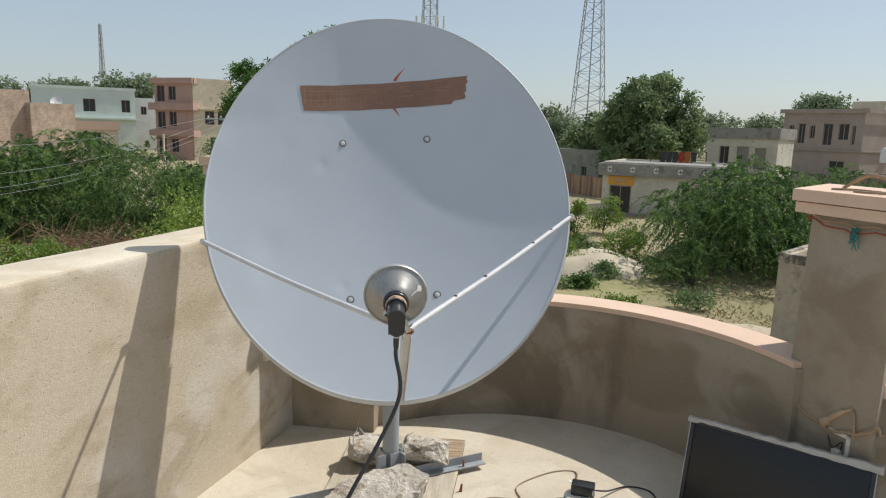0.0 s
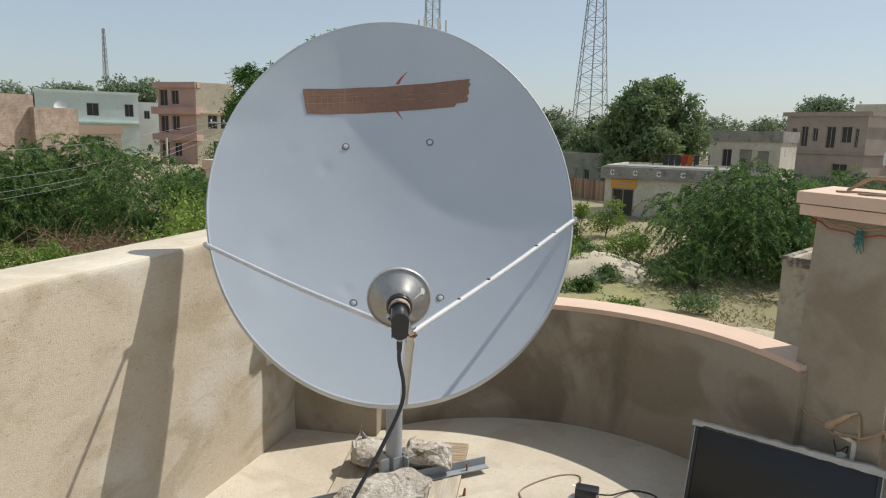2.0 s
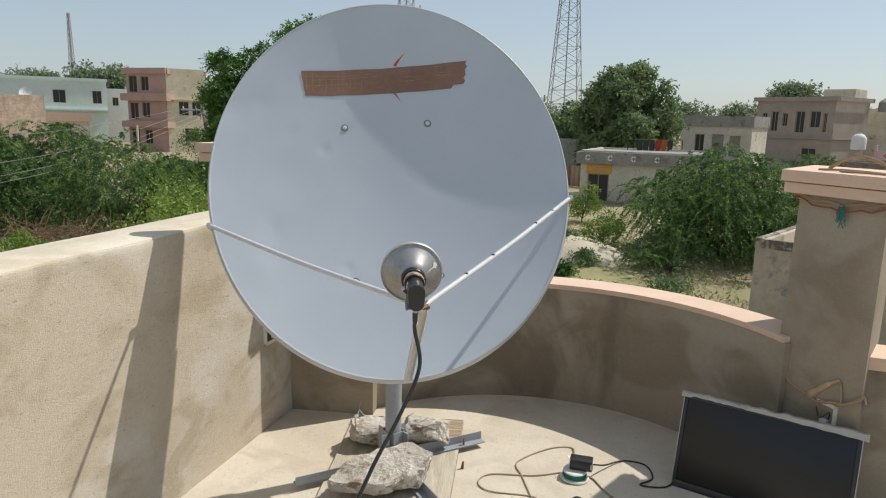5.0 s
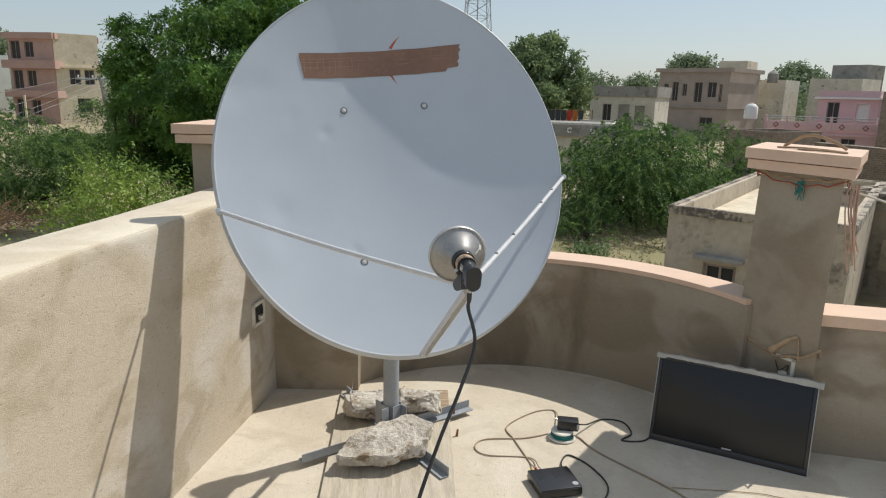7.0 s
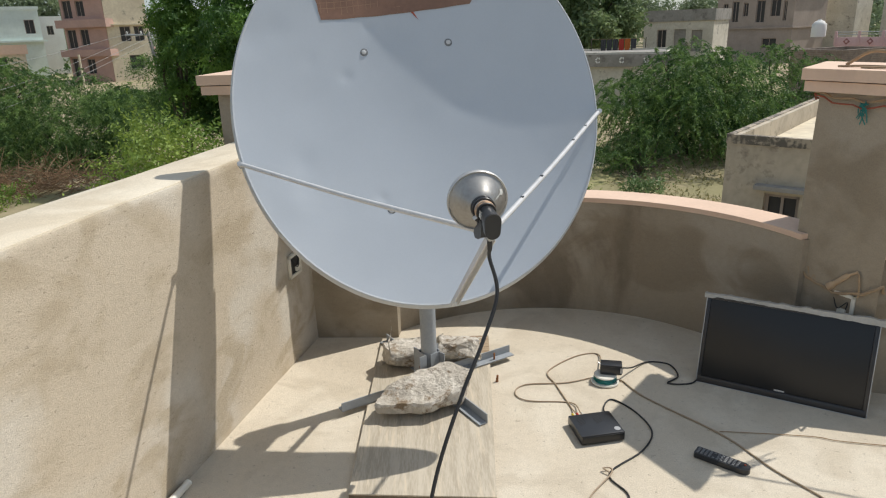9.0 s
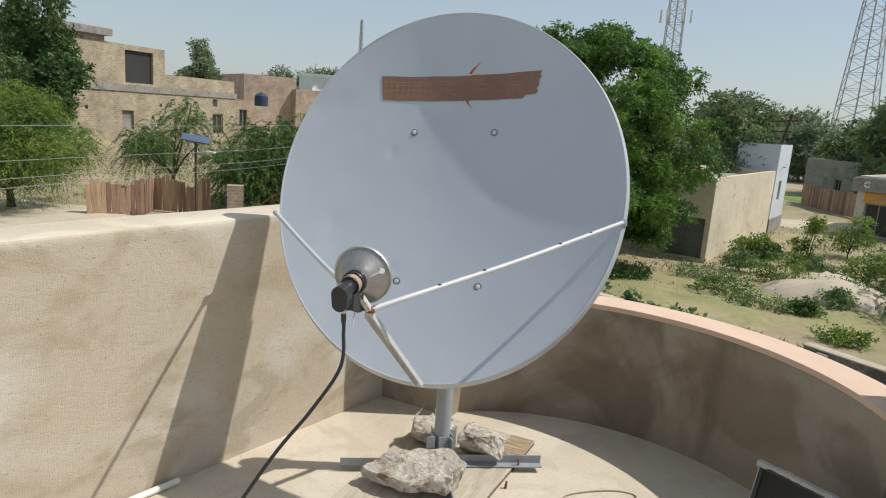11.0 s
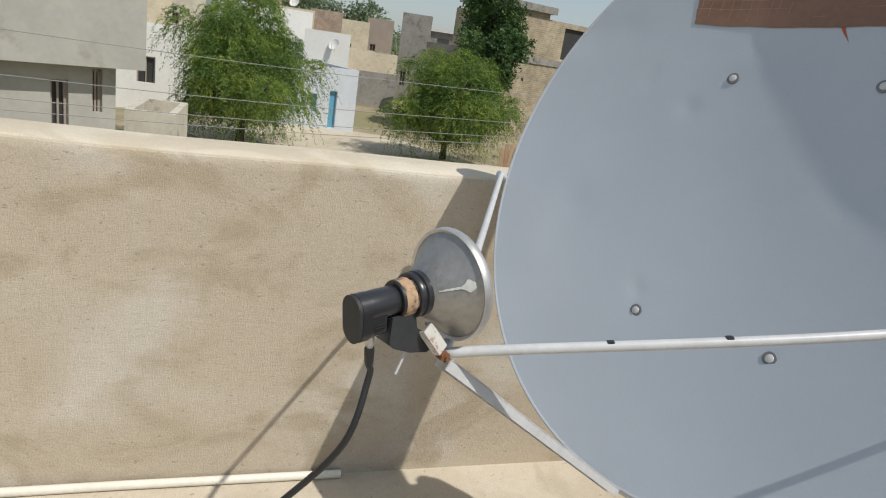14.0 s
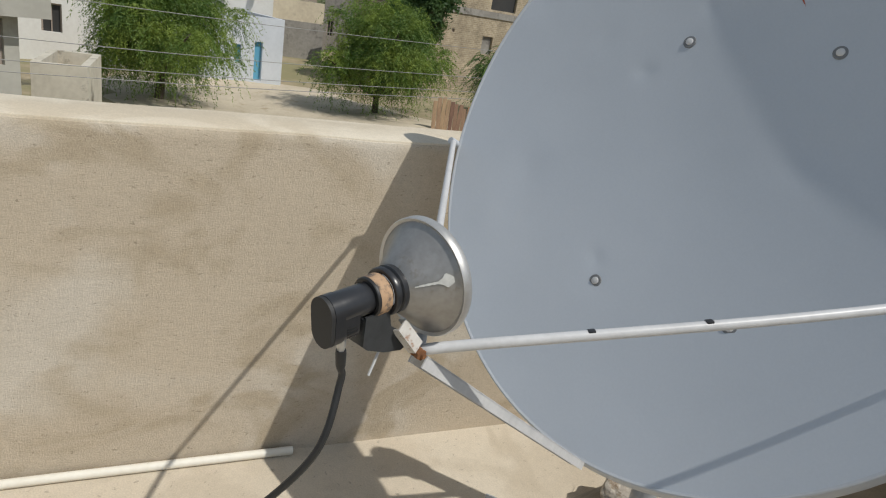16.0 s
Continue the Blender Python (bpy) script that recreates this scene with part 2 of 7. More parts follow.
DISH_RIM = surface("dish_rim_paint", (0.47, 0.495, 0.525), (0.41, 0.435, 0.465), 0.45, coarse=6, fine=100, vary=0.6, bump=0.05)
STEEL_GREY = surface("grey_painted_steel", (0.34, 0.36, 0.38), (0.27, 0.29, 0.31), 0.45, coarse=9, fine=90, vary=0.6, bump=0.08, spots=(0.16, 0.12, 0.09), spot_scale=16, spot_edge=0.72)
ROD = surface("off_white_rod_paint", (0.60, 0.60, 0.60), (0.5, 0.5, 0.5), 0.4, coarse=20, fine=120, vary=0.6, bump=0.05, spots=(0.18, 0.15, 0.12), spot_scale=30, spot_edge=0.74)
RUST = surface("rust", (0.30, 0.13, 0.05), (0.16, 0.07, 0.03), 0.9, coarse=60, fine=200, vary=0.8, bump=0.4)
CONE = surface("brushed_aluminium_cone", (0.40, 0.39, 0.375), (0.30, 0.29, 0.275), 0.42, metal=0.65, coarse=9, fine=120, vary=0.7, bump=0.05, spots=(0.22, 0.185, 0.135), spot_scale=14, spot_edge=0.66)
CHROME = surface("bare_aluminium_lip", (0.62, 0.61, 0.59), (0.50, 0.49, 0.47), 0.42, metal=0.7, coarse=20, fine=200, vary=0.5, bump=0.03)
BLACK = surface("black_plastic", (0.022, 0.023, 0.026), (0.03, 0.031, 0.034), 0.30, coarse=10, fine=200, vary=0.5, bump=0.05)
RUBBER = surface("black_cable", (0.015, 0.015, 0.016), (0.025, 0.025, 0.025), 0.5, coarse=10, fine=100, bump=0)
SCREEN = surface("matte_black_screen", (0.006, 0.007, 0.009), (0.008, 0.009, 0.011), 0.3, coarse=3, fine=50, vary=0.4, bump=0.0)
SILVER = surface("silver_plastic", (0.5, 0.5, 0.5), (0.42, 0.42, 0.42), 0.4, metal=0.3, coarse=10, fine=100, bump=0.02)
PVC = surface("cream_pvc", (0.80, 0.77, 0.68), (0.70, 0.66, 0.56), 0.5, coarse=8, fine=60, vary=0.5, bump=0.05)
STONE = surface("limestone_rubble", (0.50, 0.45, 0.38), (0.70, 0.65, 0.57), 0.95, coarse=9, fine=50, vary=1.4, bump=1.0, bump_size=0.02, spots=(0.27, 0.20, 0.13), spot_scale=18, spot_edge=0.57, wear_scale=34)
PLY = surface("weathered_plywood", (0.52, 0.46, 0.365), (0.40, 0.345, 0.265), 0.9, coarse=3, fine=30, vary=1.1, bump=0.3, bump_size=0.003, stretch=(9, 1, 1), spots=(0.57, 0.49, 0.37), spot_scale=5, spot_edge=0.6)
PLY_EDGE = surface("plywood_edge", (0.24, 0.185, 0.13), (0.10, 0.075, 0.05), 0.95, coarse=10, fine=60, bump=0.5, stretch=(1, 1, 16))
TAPE = surface("brown_packing_tape", (0.26, 0.145, 0.095), (0.20, 0.11, 0.072), 0.3, coarse=6, fine=70, vary=0.8, bump=0.25, bump_size=0.002, wear_scale=50)
TAPE_CRACK = surface("cracked_tape", (0.42, 0.27, 0.17), (0.34, 0.2, 0.12), 0.5, coarse=20, fine=90, bump=0.1)
ORANGE = surface("orange_red_print", (0.46, 0.09, 0.03), (0.36, 0.07, 0.03), 0.5, coarse=20, fine=90, bump=0)
CLEAR = surface("torn_plastic_film", (0.50, 0.485, 0.45), (0.36, 0.35, 0.32), 0.3, coarse=20, fine=90, bump=0.6, bump_size=0.006, wear_scale=60)
TEAL = surface("teal_cord", (0.03, 0.24, 0.22), (0.02, 0.16, 0.15), 0.7, coarse=40, fine=200, bump=0.3)
ROPE = surface("jute_cord", (0.40, 0.29, 0.18), (0.30, 0.21, 0.13), 0.95, coarse=60, fine=300, bump=0.4)
WIRE_TAN = surface("beige_flex", (0.38, 0.29, 0.20), (0.32, 0.24, 0.16), 0.7, coarse=40, fine=200, bump=0)
WHITE = surface("white_paint", (0.80, 0.79, 0.75), (0.70, 0.68, 0.64), 0.85, coarse=0.6, fine=8, vary=0.6, bump=0.15)
# near-black colour painted for the unlit depth of openings; also the television's sensor window
DARK_GLASS_SHADE = surface("dark_glass_and_shade", (0.03, 0.03, 0.032), (0.045, 0.043, 0.04), 0.6, coarse=1, fine=10, bump=0)


# ---- mesh helpers ----
def root(name, loc, label, category, group="", kind=""):
    e = new(name)
    e.location = loc
    return tagged(e, label, category, group, kind)


def base_of(ob):
    while ob.parent:
        ob = ob.parent
    return Vector(ob.location)


def finish(bm, mat, smooth):
    me = bpy.data.meshes.new("mesh")
    bmesh.ops.recalc_face_normals(bm, faces=bm.faces)
    bm.to_mesh(me)
    bm.free()
    me.materials.append(mat)
    if smooth:
        for p in me.polygons:
            p.use_smooth = True
        me.set_sharp_from_angle(angle=radians(40))
    return me


def part(name, bm, mat, parent, label="", smooth=True):
    """One mesh under a thing or a part; the bmesh is in world metres."""
    bmesh.ops.translate(bm, vec=-base_of(parent), verts=bm.verts)
    ob = new(name, finish(bm, mat, smooth))
    ob.parent = parent
    return tagged(ob, label)


def solid(name, bm, mat, label="", category="", kind="", group="", smooth=True, loc=None):
    """A top-level thing of one mesh."""
    lo = Vector(loc) if loc else Vector((0, 0, 0))
    bmesh.ops.translate(bm, vec=-lo, verts=bm.verts)
    ob = new(name, finish(bm, mat, smooth))
    ob.location = lo
    return tagged(ob, label, category, group, kind)


def raw(name, verts, faces, mat, parent, label="", kind=""):
    me = bpy.data.meshes.new("mesh")
    off = np.array(base_of(parent)) if parent else np.zeros(3)
    me.from_pydata((np.asarray(verts) - off).tolist(), [], faces if isinstance(faces, list) else faces.tolist())
    me.materials.append(mat)
    ob = new(name, me)
    ob.parent = parent
    return tagged(ob, label, kind=kind)


def box(size, m=Matrix(), bevel=0.0, bm=None):
    b = bmesh.new()
    bmesh.ops.create_cube(b, size=1, matrix=Matrix.Diagonal((*size, 1)))
    if bevel:
        bmesh.ops.bevel(b, geom=b.edges[:], offset=bevel, segments=2, affect='EDGES', profile=0.6)
    bmesh.ops.transform(b, matrix=m, verts=b.verts)
    return join(bm, b)


def join(bm, b):
    if bm is None:
        return b
    me = bpy.data.meshes.new("tmp")
    b.to_mesh(me)
    b.free()
    bm.from_mesh(me)
    bpy.data.meshes.remove(me)
    return bm


def lathe(profile, m=Matrix(), segs=40, bm=None):
    """(radius, height) rows turned round z."""
    b = bmesh.new()
    rings = []
    for r, h in profile:
        rings.append([b.verts.new((r * math.cos(2 * math.pi * k / segs), r * math.sin(2 * math.pi * k / segs), h)) for k in range(segs)] if r > 1e-6 else [b.verts.new((0, 0, h))])
    for a, c in zip(rings, rings[1:]):
        for k in range(segs):
            j = (k + 1) % segs
            q = [a[k % len(a)], a[j % len(a)], c[j % len(c)], c[k % len(c)]]
            q = list(dict.fromkeys(q))
            if len(q) > 2:
                b.faces.new(q)
    bmesh.ops.transform(b, matrix=m, verts=b.verts)
    return join(bm, b)


def curve(pts, n=8):
    """A smooth line through the points."""
    p = [Vector(q) for q in pts]
    p = [p[0] * 2 - p[1]] + p + [p[-1] * 2 - p[-2]]
    out = []
    for i in range(1, len(p) - 2):
        for k in range(n):
            t = k / n
            out.append(0.5 * (2 * p[i] + (p[i + 1] - p[i - 1]) * t + (2 * p[i - 1] - 5 * p[i] + 4 * p[i + 1] - p[i + 2]) * t * t + (3 * p[i] - p[i - 1] - 3 * p[i + 1] + p[i + 2]) * t ** 3))
    return out + [p[-2]]


def tube(pts, r, segs=10, bm=None):
    """A round bar along the points; r one radius or one a point."""
    b = bmesh.new()
    pts = [Vector(p) for p in pts]
    rs = r if isinstance(r, (list, tuple)) else [r] * len(pts)
    side = None
    rings = []
    for i, p in enumerate(pts):
        d = (pts[min(i + 1, len(pts) - 1)] - pts[max(i - 1, 0)]).normalized()
        if side is None:
            side = d.orthogonal().normalized()
        side = (side - d * side.dot(d)).normalized()
        up = d.cross(side)
        rings.append([b.verts.new(p + rs[i] * (side * math.cos(2 * math.pi * k / segs) + up * math.sin(2 * math.pi * k / segs))) for k in range(segs)])
    for a, c in zip(rings, rings[1:]):
        for k in range(segs):
            b.faces.new((a[k], a[(k + 1) % segs], c[(k + 1) % segs], c[k]))
    b.faces.new(rings[0][::-1])
    b.faces.new(rings[-1])
    return join(bm, b)


def prism(poly, z0, z1, bevel=0.0, bm=None):
    b = bmesh.new()
    lo = [b.verts.new((x, y, z0)) for x, y in poly]
    hi = [b.verts.new((x, y, z1)) for x, y in poly]
    b.faces.new(lo[::-1])
    b.faces.new(hi)
    for k in range(len(poly)):
        j = (k + 1) % len(poly)
        b.faces.new((lo[k], lo[j], hi[j], hi[k]))
    if bevel:
        bmesh.ops.bevel(b, geom=[e for e in b.edges if abs(e.calc_face_angle(0)) > 0.5], offset=bevel, segments=3, affect='EDGES', profile=0.5)
    return join(bm, b)


def at(az, d, e=(0.14, 0.12)):
    """The plan point d metres from e on a bearing clockwise from +y."""
    a = radians(az + (e[2] if len(e) > 2 else 0))
    d *= e[3] if len(e) > 3 else 1
    return Vector((e[0] + d * math.sin(a), e[1] + d * math.cos(a)))


G = -3.4  # the village ground below the roof floor


# ---- the roof terrace ----
def wall_x(y):
    return -0.872 + 0.27 * (y - 2.292)


ARC_C, ARC_R, LOW_TOP, HIGH_TOP = (0.30, 2.20), 1.0, 0.58, 0.941
# left parapet: inner face on a slant, 0.23 thick
lw = [(wall_x(-5), -5), (wall_x(3.05), 3.05), (wall_x(3.05) - 0.24, 3.05), (wall_x(-5) - 0.24, -5)]


def worn_wall(poly, z0, z1, seed, worn=0.012):
    """A plastered wall whose edges wander a little."""
    b = prism(poly, z0, z1)
    long_edges = [e for e in b.edges if e.calc_length() > 0.6]
    bmesh.ops.subdivide_edges(b, edges=long_edges, cuts=40, use_grid_fill=True)
    bmesh.ops.bevel(b, geom=[e for e in b.edges if e.calc_face_angle(0) > 0.8], offset=worn, segments=2, affect='EDGES', profile=0.5)
    for v in b.verts:
        q = Vector((v.co.x * 5, v.co.y * 5, v.co.z * 5 + seed))
        v.co += noise.noise_vector(q) * 0.004 + noise.noise_vector(q * 0.3) * 0.006
    return b


solid("wall_west", worn_wall(lw, -0.2, HIGH_TOP, 1), PLASTER, "rough cement-plastered tall roof parapet in sun", "wall", "structure")
lt = [(wall_x(-5) - 0.006, -5), (wall_x(3.0) - 0.006, 3.0), (wall_x(3.0) - 0.238, 3.0), (wall_x(-5) - 0.238, -5)]
solid("trim_parapet_top", worn_wall(lt, HIGH_TOP - 0.04, HIGH_TOP + 0.004, 1, 0.005), PLASTER_TOP, "smooth trowelled cement top of the tall parapet", "parapet top", "structure")


def arc(r, a0, a1, n=40):
    return [(ARC_C[0] + r * math.cos(a0 + (a1 - a0) * k / n), ARC_C[1] + r * math.sin(a0 + (a1 - a0) * k / n)) for k in range(n + 1)]


A0, A1 = radians(14), radians(131)
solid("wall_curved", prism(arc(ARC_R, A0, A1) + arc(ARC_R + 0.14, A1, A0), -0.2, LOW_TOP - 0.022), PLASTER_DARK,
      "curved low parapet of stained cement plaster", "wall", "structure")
solid("trim_coping_curved", prism(arc(ARC_R - 0.004, A0 + 0.01, A1) + arc(ARC_R + 0.16, A1, A0 + 0.01), LOW_TOP - 0.022, LOW_TOP, 0.005), COPING,
      "pale pink painted coping of the curved parapet", "coping", "structure")
rw = [(1.44, 2.28), (4.6, 1.20), (4.645, 1.335), (1.485, 2.415)]
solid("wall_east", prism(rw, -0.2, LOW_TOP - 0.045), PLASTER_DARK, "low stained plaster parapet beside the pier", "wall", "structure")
rc = [(1.44, 2.268), (4.6, 1.188), (4.655, 1.35), (1.495, 2.43)]
solid("trim_coping_east", prism(rc, LOW_TOP - 0.045, LOW_TOP, 0.006), COPING, "pale pink painted coping of the straight parapet", "coping", "structure")
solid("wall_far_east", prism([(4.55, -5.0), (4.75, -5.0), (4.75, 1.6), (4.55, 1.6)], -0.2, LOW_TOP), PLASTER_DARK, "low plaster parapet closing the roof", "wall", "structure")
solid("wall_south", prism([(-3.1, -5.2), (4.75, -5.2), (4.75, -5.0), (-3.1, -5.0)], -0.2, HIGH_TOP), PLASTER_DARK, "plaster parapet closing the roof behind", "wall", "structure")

fl = [(wall_x(-5.1) - 0.1, -5.1), (4.7, -5.1), (4.7, 1.5), (1.42, 2.4)] + arc(ARC_R + 0.05, radians(10), radians(135), 36) + [(wall_x(3.1) - 0.05, 3.1)]
fb = prism(fl, -0.2, 0.0)
solid("floor", fb, FLOOR, "sunlit bare cement roof floor", "floor", "structure")
hb = [(x * 0.995 + 0.0, y) for x, y in fl]
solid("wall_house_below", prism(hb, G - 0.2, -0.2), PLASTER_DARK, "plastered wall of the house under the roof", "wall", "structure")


def pier(name, corners, label, z0, top, flare=0.0):
    """A plastered masonry pier with a two-step pink cap."""
    c = sum((Vector(p) for p in corners), Vector((0, 0))) / 4
    t = root(name, (c.x, c.y, z0), label, "pier")
    b = prism(corners, z0, top - 0.036, 0.022)
    for v in b.verts:
        v.co += noise.noise_vector(v.co * 4) * 0.004
        if flare and (Vector(corners[0]) - v.co.xy).length < 0.06:
            k = min(1.0, max(0.0, (top - v.co.z) / (top - 0.5)))
            v.co.x -= flare * k
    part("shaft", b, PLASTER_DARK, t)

    def grown(d):
        return [tuple(c + (Vector(p) - c) * (1 + d / (Vector(p) - c).length)) for p in corners]
    part("cap_lower_slab", prism(grown(0.062), top - 0.080, top - 0.044, 0.005), COPING, t, "pink painted lower cap slab")
    part("cap_upper_slab", prism(grown(0.076), top - 0.040, top, 0.005), COPING, t, "pink painted upper cap slab")
    return t


COL = [(1.29, 2.50), (1.42, 2.20), (1.62, 2.466), (1.49, 2.766)]
pier("masonry_pier", COL, "weathered plaster pier with a pink two-step cap", -0.0, 1.19, 0.03)
PIL2 = [(-1.02, 2.99), (-0.312, 2.925), (-0.262, 3.30), (-0.97, 3.36)]
pier("masonry_pier", PIL2, "wide plaster corner pier with a pink cap behind the dish", 0.0, 1.215)


# ---- the satellite dish ----
DC = Vector((-0.1608, 2.2743, 1.1374))
DN = Vector((0.1105, -0.901, 0.4024)).normalized()
DU = (Vector((0.983, 0.162, 0.081)) - DN * DN.dot(Vector((0.983, 0.162, 0.081)))).normalized()
DV = DN.cross(DU).normalized()
if DV.z < 0:
    DV = -DV
DA, DB, DEEP = 0.598, 0.659, 0.088
POLE = Vector((-0.17, 2.46, 0))
BOLTS = ((-0.145, 0.226), (0.144, 0.223), (-0.149, -0.318), (0.131, -0.324))
DENTS = ((-0.115, 0.308, 0.016, -0.0032), (-0.170, -0.272, 0.016, -0.0032), (0.17, 0.03, 0.05, -0.0035), (-0.22, 0.15, 0.020, -0.003), (-0.5, 0.3, 0.05, -0.004), (-0.42, 0.32, 0.04, -0.003), (-0.45, -0.25, 0.05, 0.003),
         (-0.05, 0.295, 0.05, -0.0025), (-0.20, 0.36, 0.03, -0.002), (-0.40, -0.12, 0.04, -0.003), (-0.33, 0.21, 0.018, -0.002))


def bowl(u, v, lift=0.0):
    rr = (u / DA) ** 2 + (v / DB) ** 2
    d = -DEEP * (1 - rr)
    for bu, bv in BOLTS:
        q = math.hypot(u - bu, v - bv)
        d += -0.0008 * math.exp(-(q / 0.018) ** 2)
    for bu, bv, s, h in DENTS:
        q = math.hypot(u - bu, v - bv)
        d += h * math.exp(-(q / s) ** 2)
    d += 0.0025 * noise.noise(Vector((u * 4, v * 4, 3)))
    return DC + DU * u + DV * v + DN * (d + lift)


dish = root("satellite_dish", (POLE.x, POLE.y, 0.03), "large grey satellite dish on a pole weighed down with rocks", "satellite dish")
b = bmesh.new()
R, S = 60, 128
rings = []
for i in range(R + 1):
    r = (i / R) * 0.983
    if i == 0:
        rings.append([b.verts.new(bowl(0, 0))])
    else:
        rings.append([b.verts.new(bowl(DA * r * math.cos(2 * math.pi * k / S), DB * r * math.sin(2 * math.pi * k / S))) for k in range(S)])
for i in range(1, R + 1):
    for k in range(S):
        j = (k + 1) % S
        if i == 1:
            b.faces.new((rings[0][0], rings[1][k], rings[1][j]))
        else:
            b.faces.new((rings[i - 1][k], rings[i][k], rings[i][j], rings[i - 1][j]))
# back skin, 3 mm behind
back = []
for i in range(0, R + 1, 4):
    r = (i / R) * 0.983
    back.append([b.verts.new(bowl(0, 0, -0.004))] if i == 0 else [b.verts.new(bowl(DA * r * math.cos(2 * math.pi * k / S), DB * r * math.sin(2 * math.pi * k / S), -0.004)) for k in range(S)])
for i in range(1, len(back)):
    for k in range(S):
        j = (k + 1) % S
        if i == 1:
            b.faces.new((back[0][0], back[1][j], back[1][k]))
        else:
            b.faces.new((back[i - 1][k], back[i - 1][j], back[i][j], back[i][k]))
reflector = part("reflector", b, DISH, dish, "light grey painted steel reflector with small dents")
# rolled rim
b = bmesh.new()
prof = [(0.980, -0.003), (0.986, -0.001), (0.990, -0.002), (0.993, -0.006), (1.005, -0.028), (1.004, -0.032), (1.0, -0.033), (0.980, -0.006)]
rr_ = [[b.verts.new(DC + DU * (DA * s * math.cos(2 * math.pi * k / S)) + DV * (DB * s * math.sin(2 * math.pi * k / S)) + DN * h) for k in range(S)] for s, h in prof]
for i in range(len(prof)):
    a_, c_ = rr_[i], rr_[(i + 1) % len(prof)]
    for k in range(S):
        b.faces.new((a_[k], a_[(k + 1) % S], c_[(k + 1) % S], c_[k]))
part("rim", b, DISH_RIM, dish)


def on_dish(u, v, lift=0.0):
    p = bowl(u, v, lift)
    return Matrix((( DU.x, DV.x, DN.x, p.x), (DU.y, DV.y, DN.y, p.y), (DU.z, DV.z, DN.z, p.z), (0, 0, 0, 1)))


# washer colour is darkened to stand for the ring of shadow round each bolt
BOLT_RING = surface("shadow_toned_bolt_ring", (0.20, 0.21, 0.22), (0.15, 0.155, 0.16), 0.6, coarse=30, fine=200, bump=0)
for bu, bv in BOLTS:
    washer = part("washer", lathe([(0, 0.0018), (0.0125, 0.0018), (0.0135, 0.0008), (0.0135, -0.006), (0, -0.006)], on_dish(bu, bv), 20), BOLT_RING, dish, "washer coloured dark for the shadow round a bolt")
    part("bolt_head", lathe([(0, 0.0046), (0.005, 0.0043), (0.0074, 0.0034), (0.0082, 0.001), (0, 0.001)], on_dish(bu, bv), 16), ROD, washer)
# strip of brown packing tape, following the bowl
b = bmesh.new()
NX, NY = 60, 8
g = []
for i in range(NX + 1):
    s = i / NX
    row = []
    for j in range(NY + 1):
        q = j / NY
        top_v, bot_v = 0.427 + 0.004 * s + 0.0007 * math.sin(s * 23), 0.341 - 0.002 * s + (0.012 if s > 0.93 else 0.0) + 0.0006 * math.sin(s * 31 + 1)
        v = bot_v + (top_v - bot_v) * q
        u = (-0.268 - 0.009 * q + 0.0008 * math.sin(q * 14)) * (1 - s) + (0.284 + 0.017 * q + 0.004 * math.sin(q * 19)) * s
        row.append(b.verts.new(bowl(u, v, 0.0018 + 0.0006 * noise.noise(Vector((u * 60, v * 60, 0))))))
    g.append(row)
for i in range(NX):
    for j in range(NY):
        b.faces.new((g[i][j], g[i + 1][j], g[i + 1][j + 1], g[i][j + 1]))
tape = part("packing_tape", b, TAPE, dish, "brown crinkled packing tape strip")
# split lines in the tape's older half
rng = random.Random(5)


def strip_line(p, q, w, lift=0.0028):
    bm = bmesh.new()
    n = 8
    dirv = Vector((q[0] - p[0], q[1] - p[1])).normalized()
    nor = Vector((-dirv.y, dirv.x)) * w
    prev = None
    for k in range(n + 1):
        t = k / n
        u, v = p[0] + (q[0] - p[0]) * t + rng.uniform(-1, 1) * 0.0008, p[1] + (q[1] - p[1]) * t + rng.uniform(-1, 1) * 0.0008
        cur = (bm.verts.new(bowl(u + nor.x, v + nor.y, lift)), bm.verts.new(bowl(u - nor.x, v - nor.y, lift)))
        if prev:
            bm.faces.new((prev[0], prev[1], cur[1], cur[0]))
        prev = cur
    part("split_line", bm, TAPE_CRACK, tape)


for k, v in enumerate((0.409, 0.399, 0.380)):
    strip_line((-0.27, v - 0.004), (-0.08 + 0.03 * (k % 2), v), 0.0006)
for k in range(10):
    u = -0.262 + 0.021 * k + rng.uniform(-0.004, 0.004)
    strip_line((u, rng.uniform(0.35, 0.372)), (u + 0.003, rng.uniform(0.395, 0.428)), 0.0006)
for k in range(16):
    u, v = rng.uniform(-0.06, 0.22), rng.uniform(0.358, 0.425)
    strip_line((u, v), (u + rng.uniform(0.015, 0.05), v + rng.uniform(-0.002, 0.003)), 0.0004)
# remains of an orange printed mark
for pts in (((0.087, 0.477), (0.064, 0.460), (0.047, 0.435)), ((0.038, 0.341), (0.046, 0.326), (0.058, 0.309))):
    b = bmesh.new()
    prev = None
    for k in range(13):
        t = k / 12
        u = (1 - t) ** 2 * pts[0][0] + 2 * t * (1 - t) * pts[1][0] + t * t * pts[2][0]
        v = (1 - t) ** 2 * pts[0][1] + 2 * t * (1 - t) * pts[1][1] + t * t * pts[2][1]
        w = 0.0002 + 0.0065 * (t if pts[0][1] > 0.4 else 1 - t) * 0.8
        cur = (b.verts.new(bowl(u - w, v + w * 0.3, 0.0012)), b.verts.new(bowl(u + w, v - w * 0.3, 0.0012)))
        if prev:
            b.faces.new((prev[0], prev[1], cur[1], cur[0]))
        prev = cur
    part("printed_crescent", b, ORANGE, dish, "orange-red printed crescent")

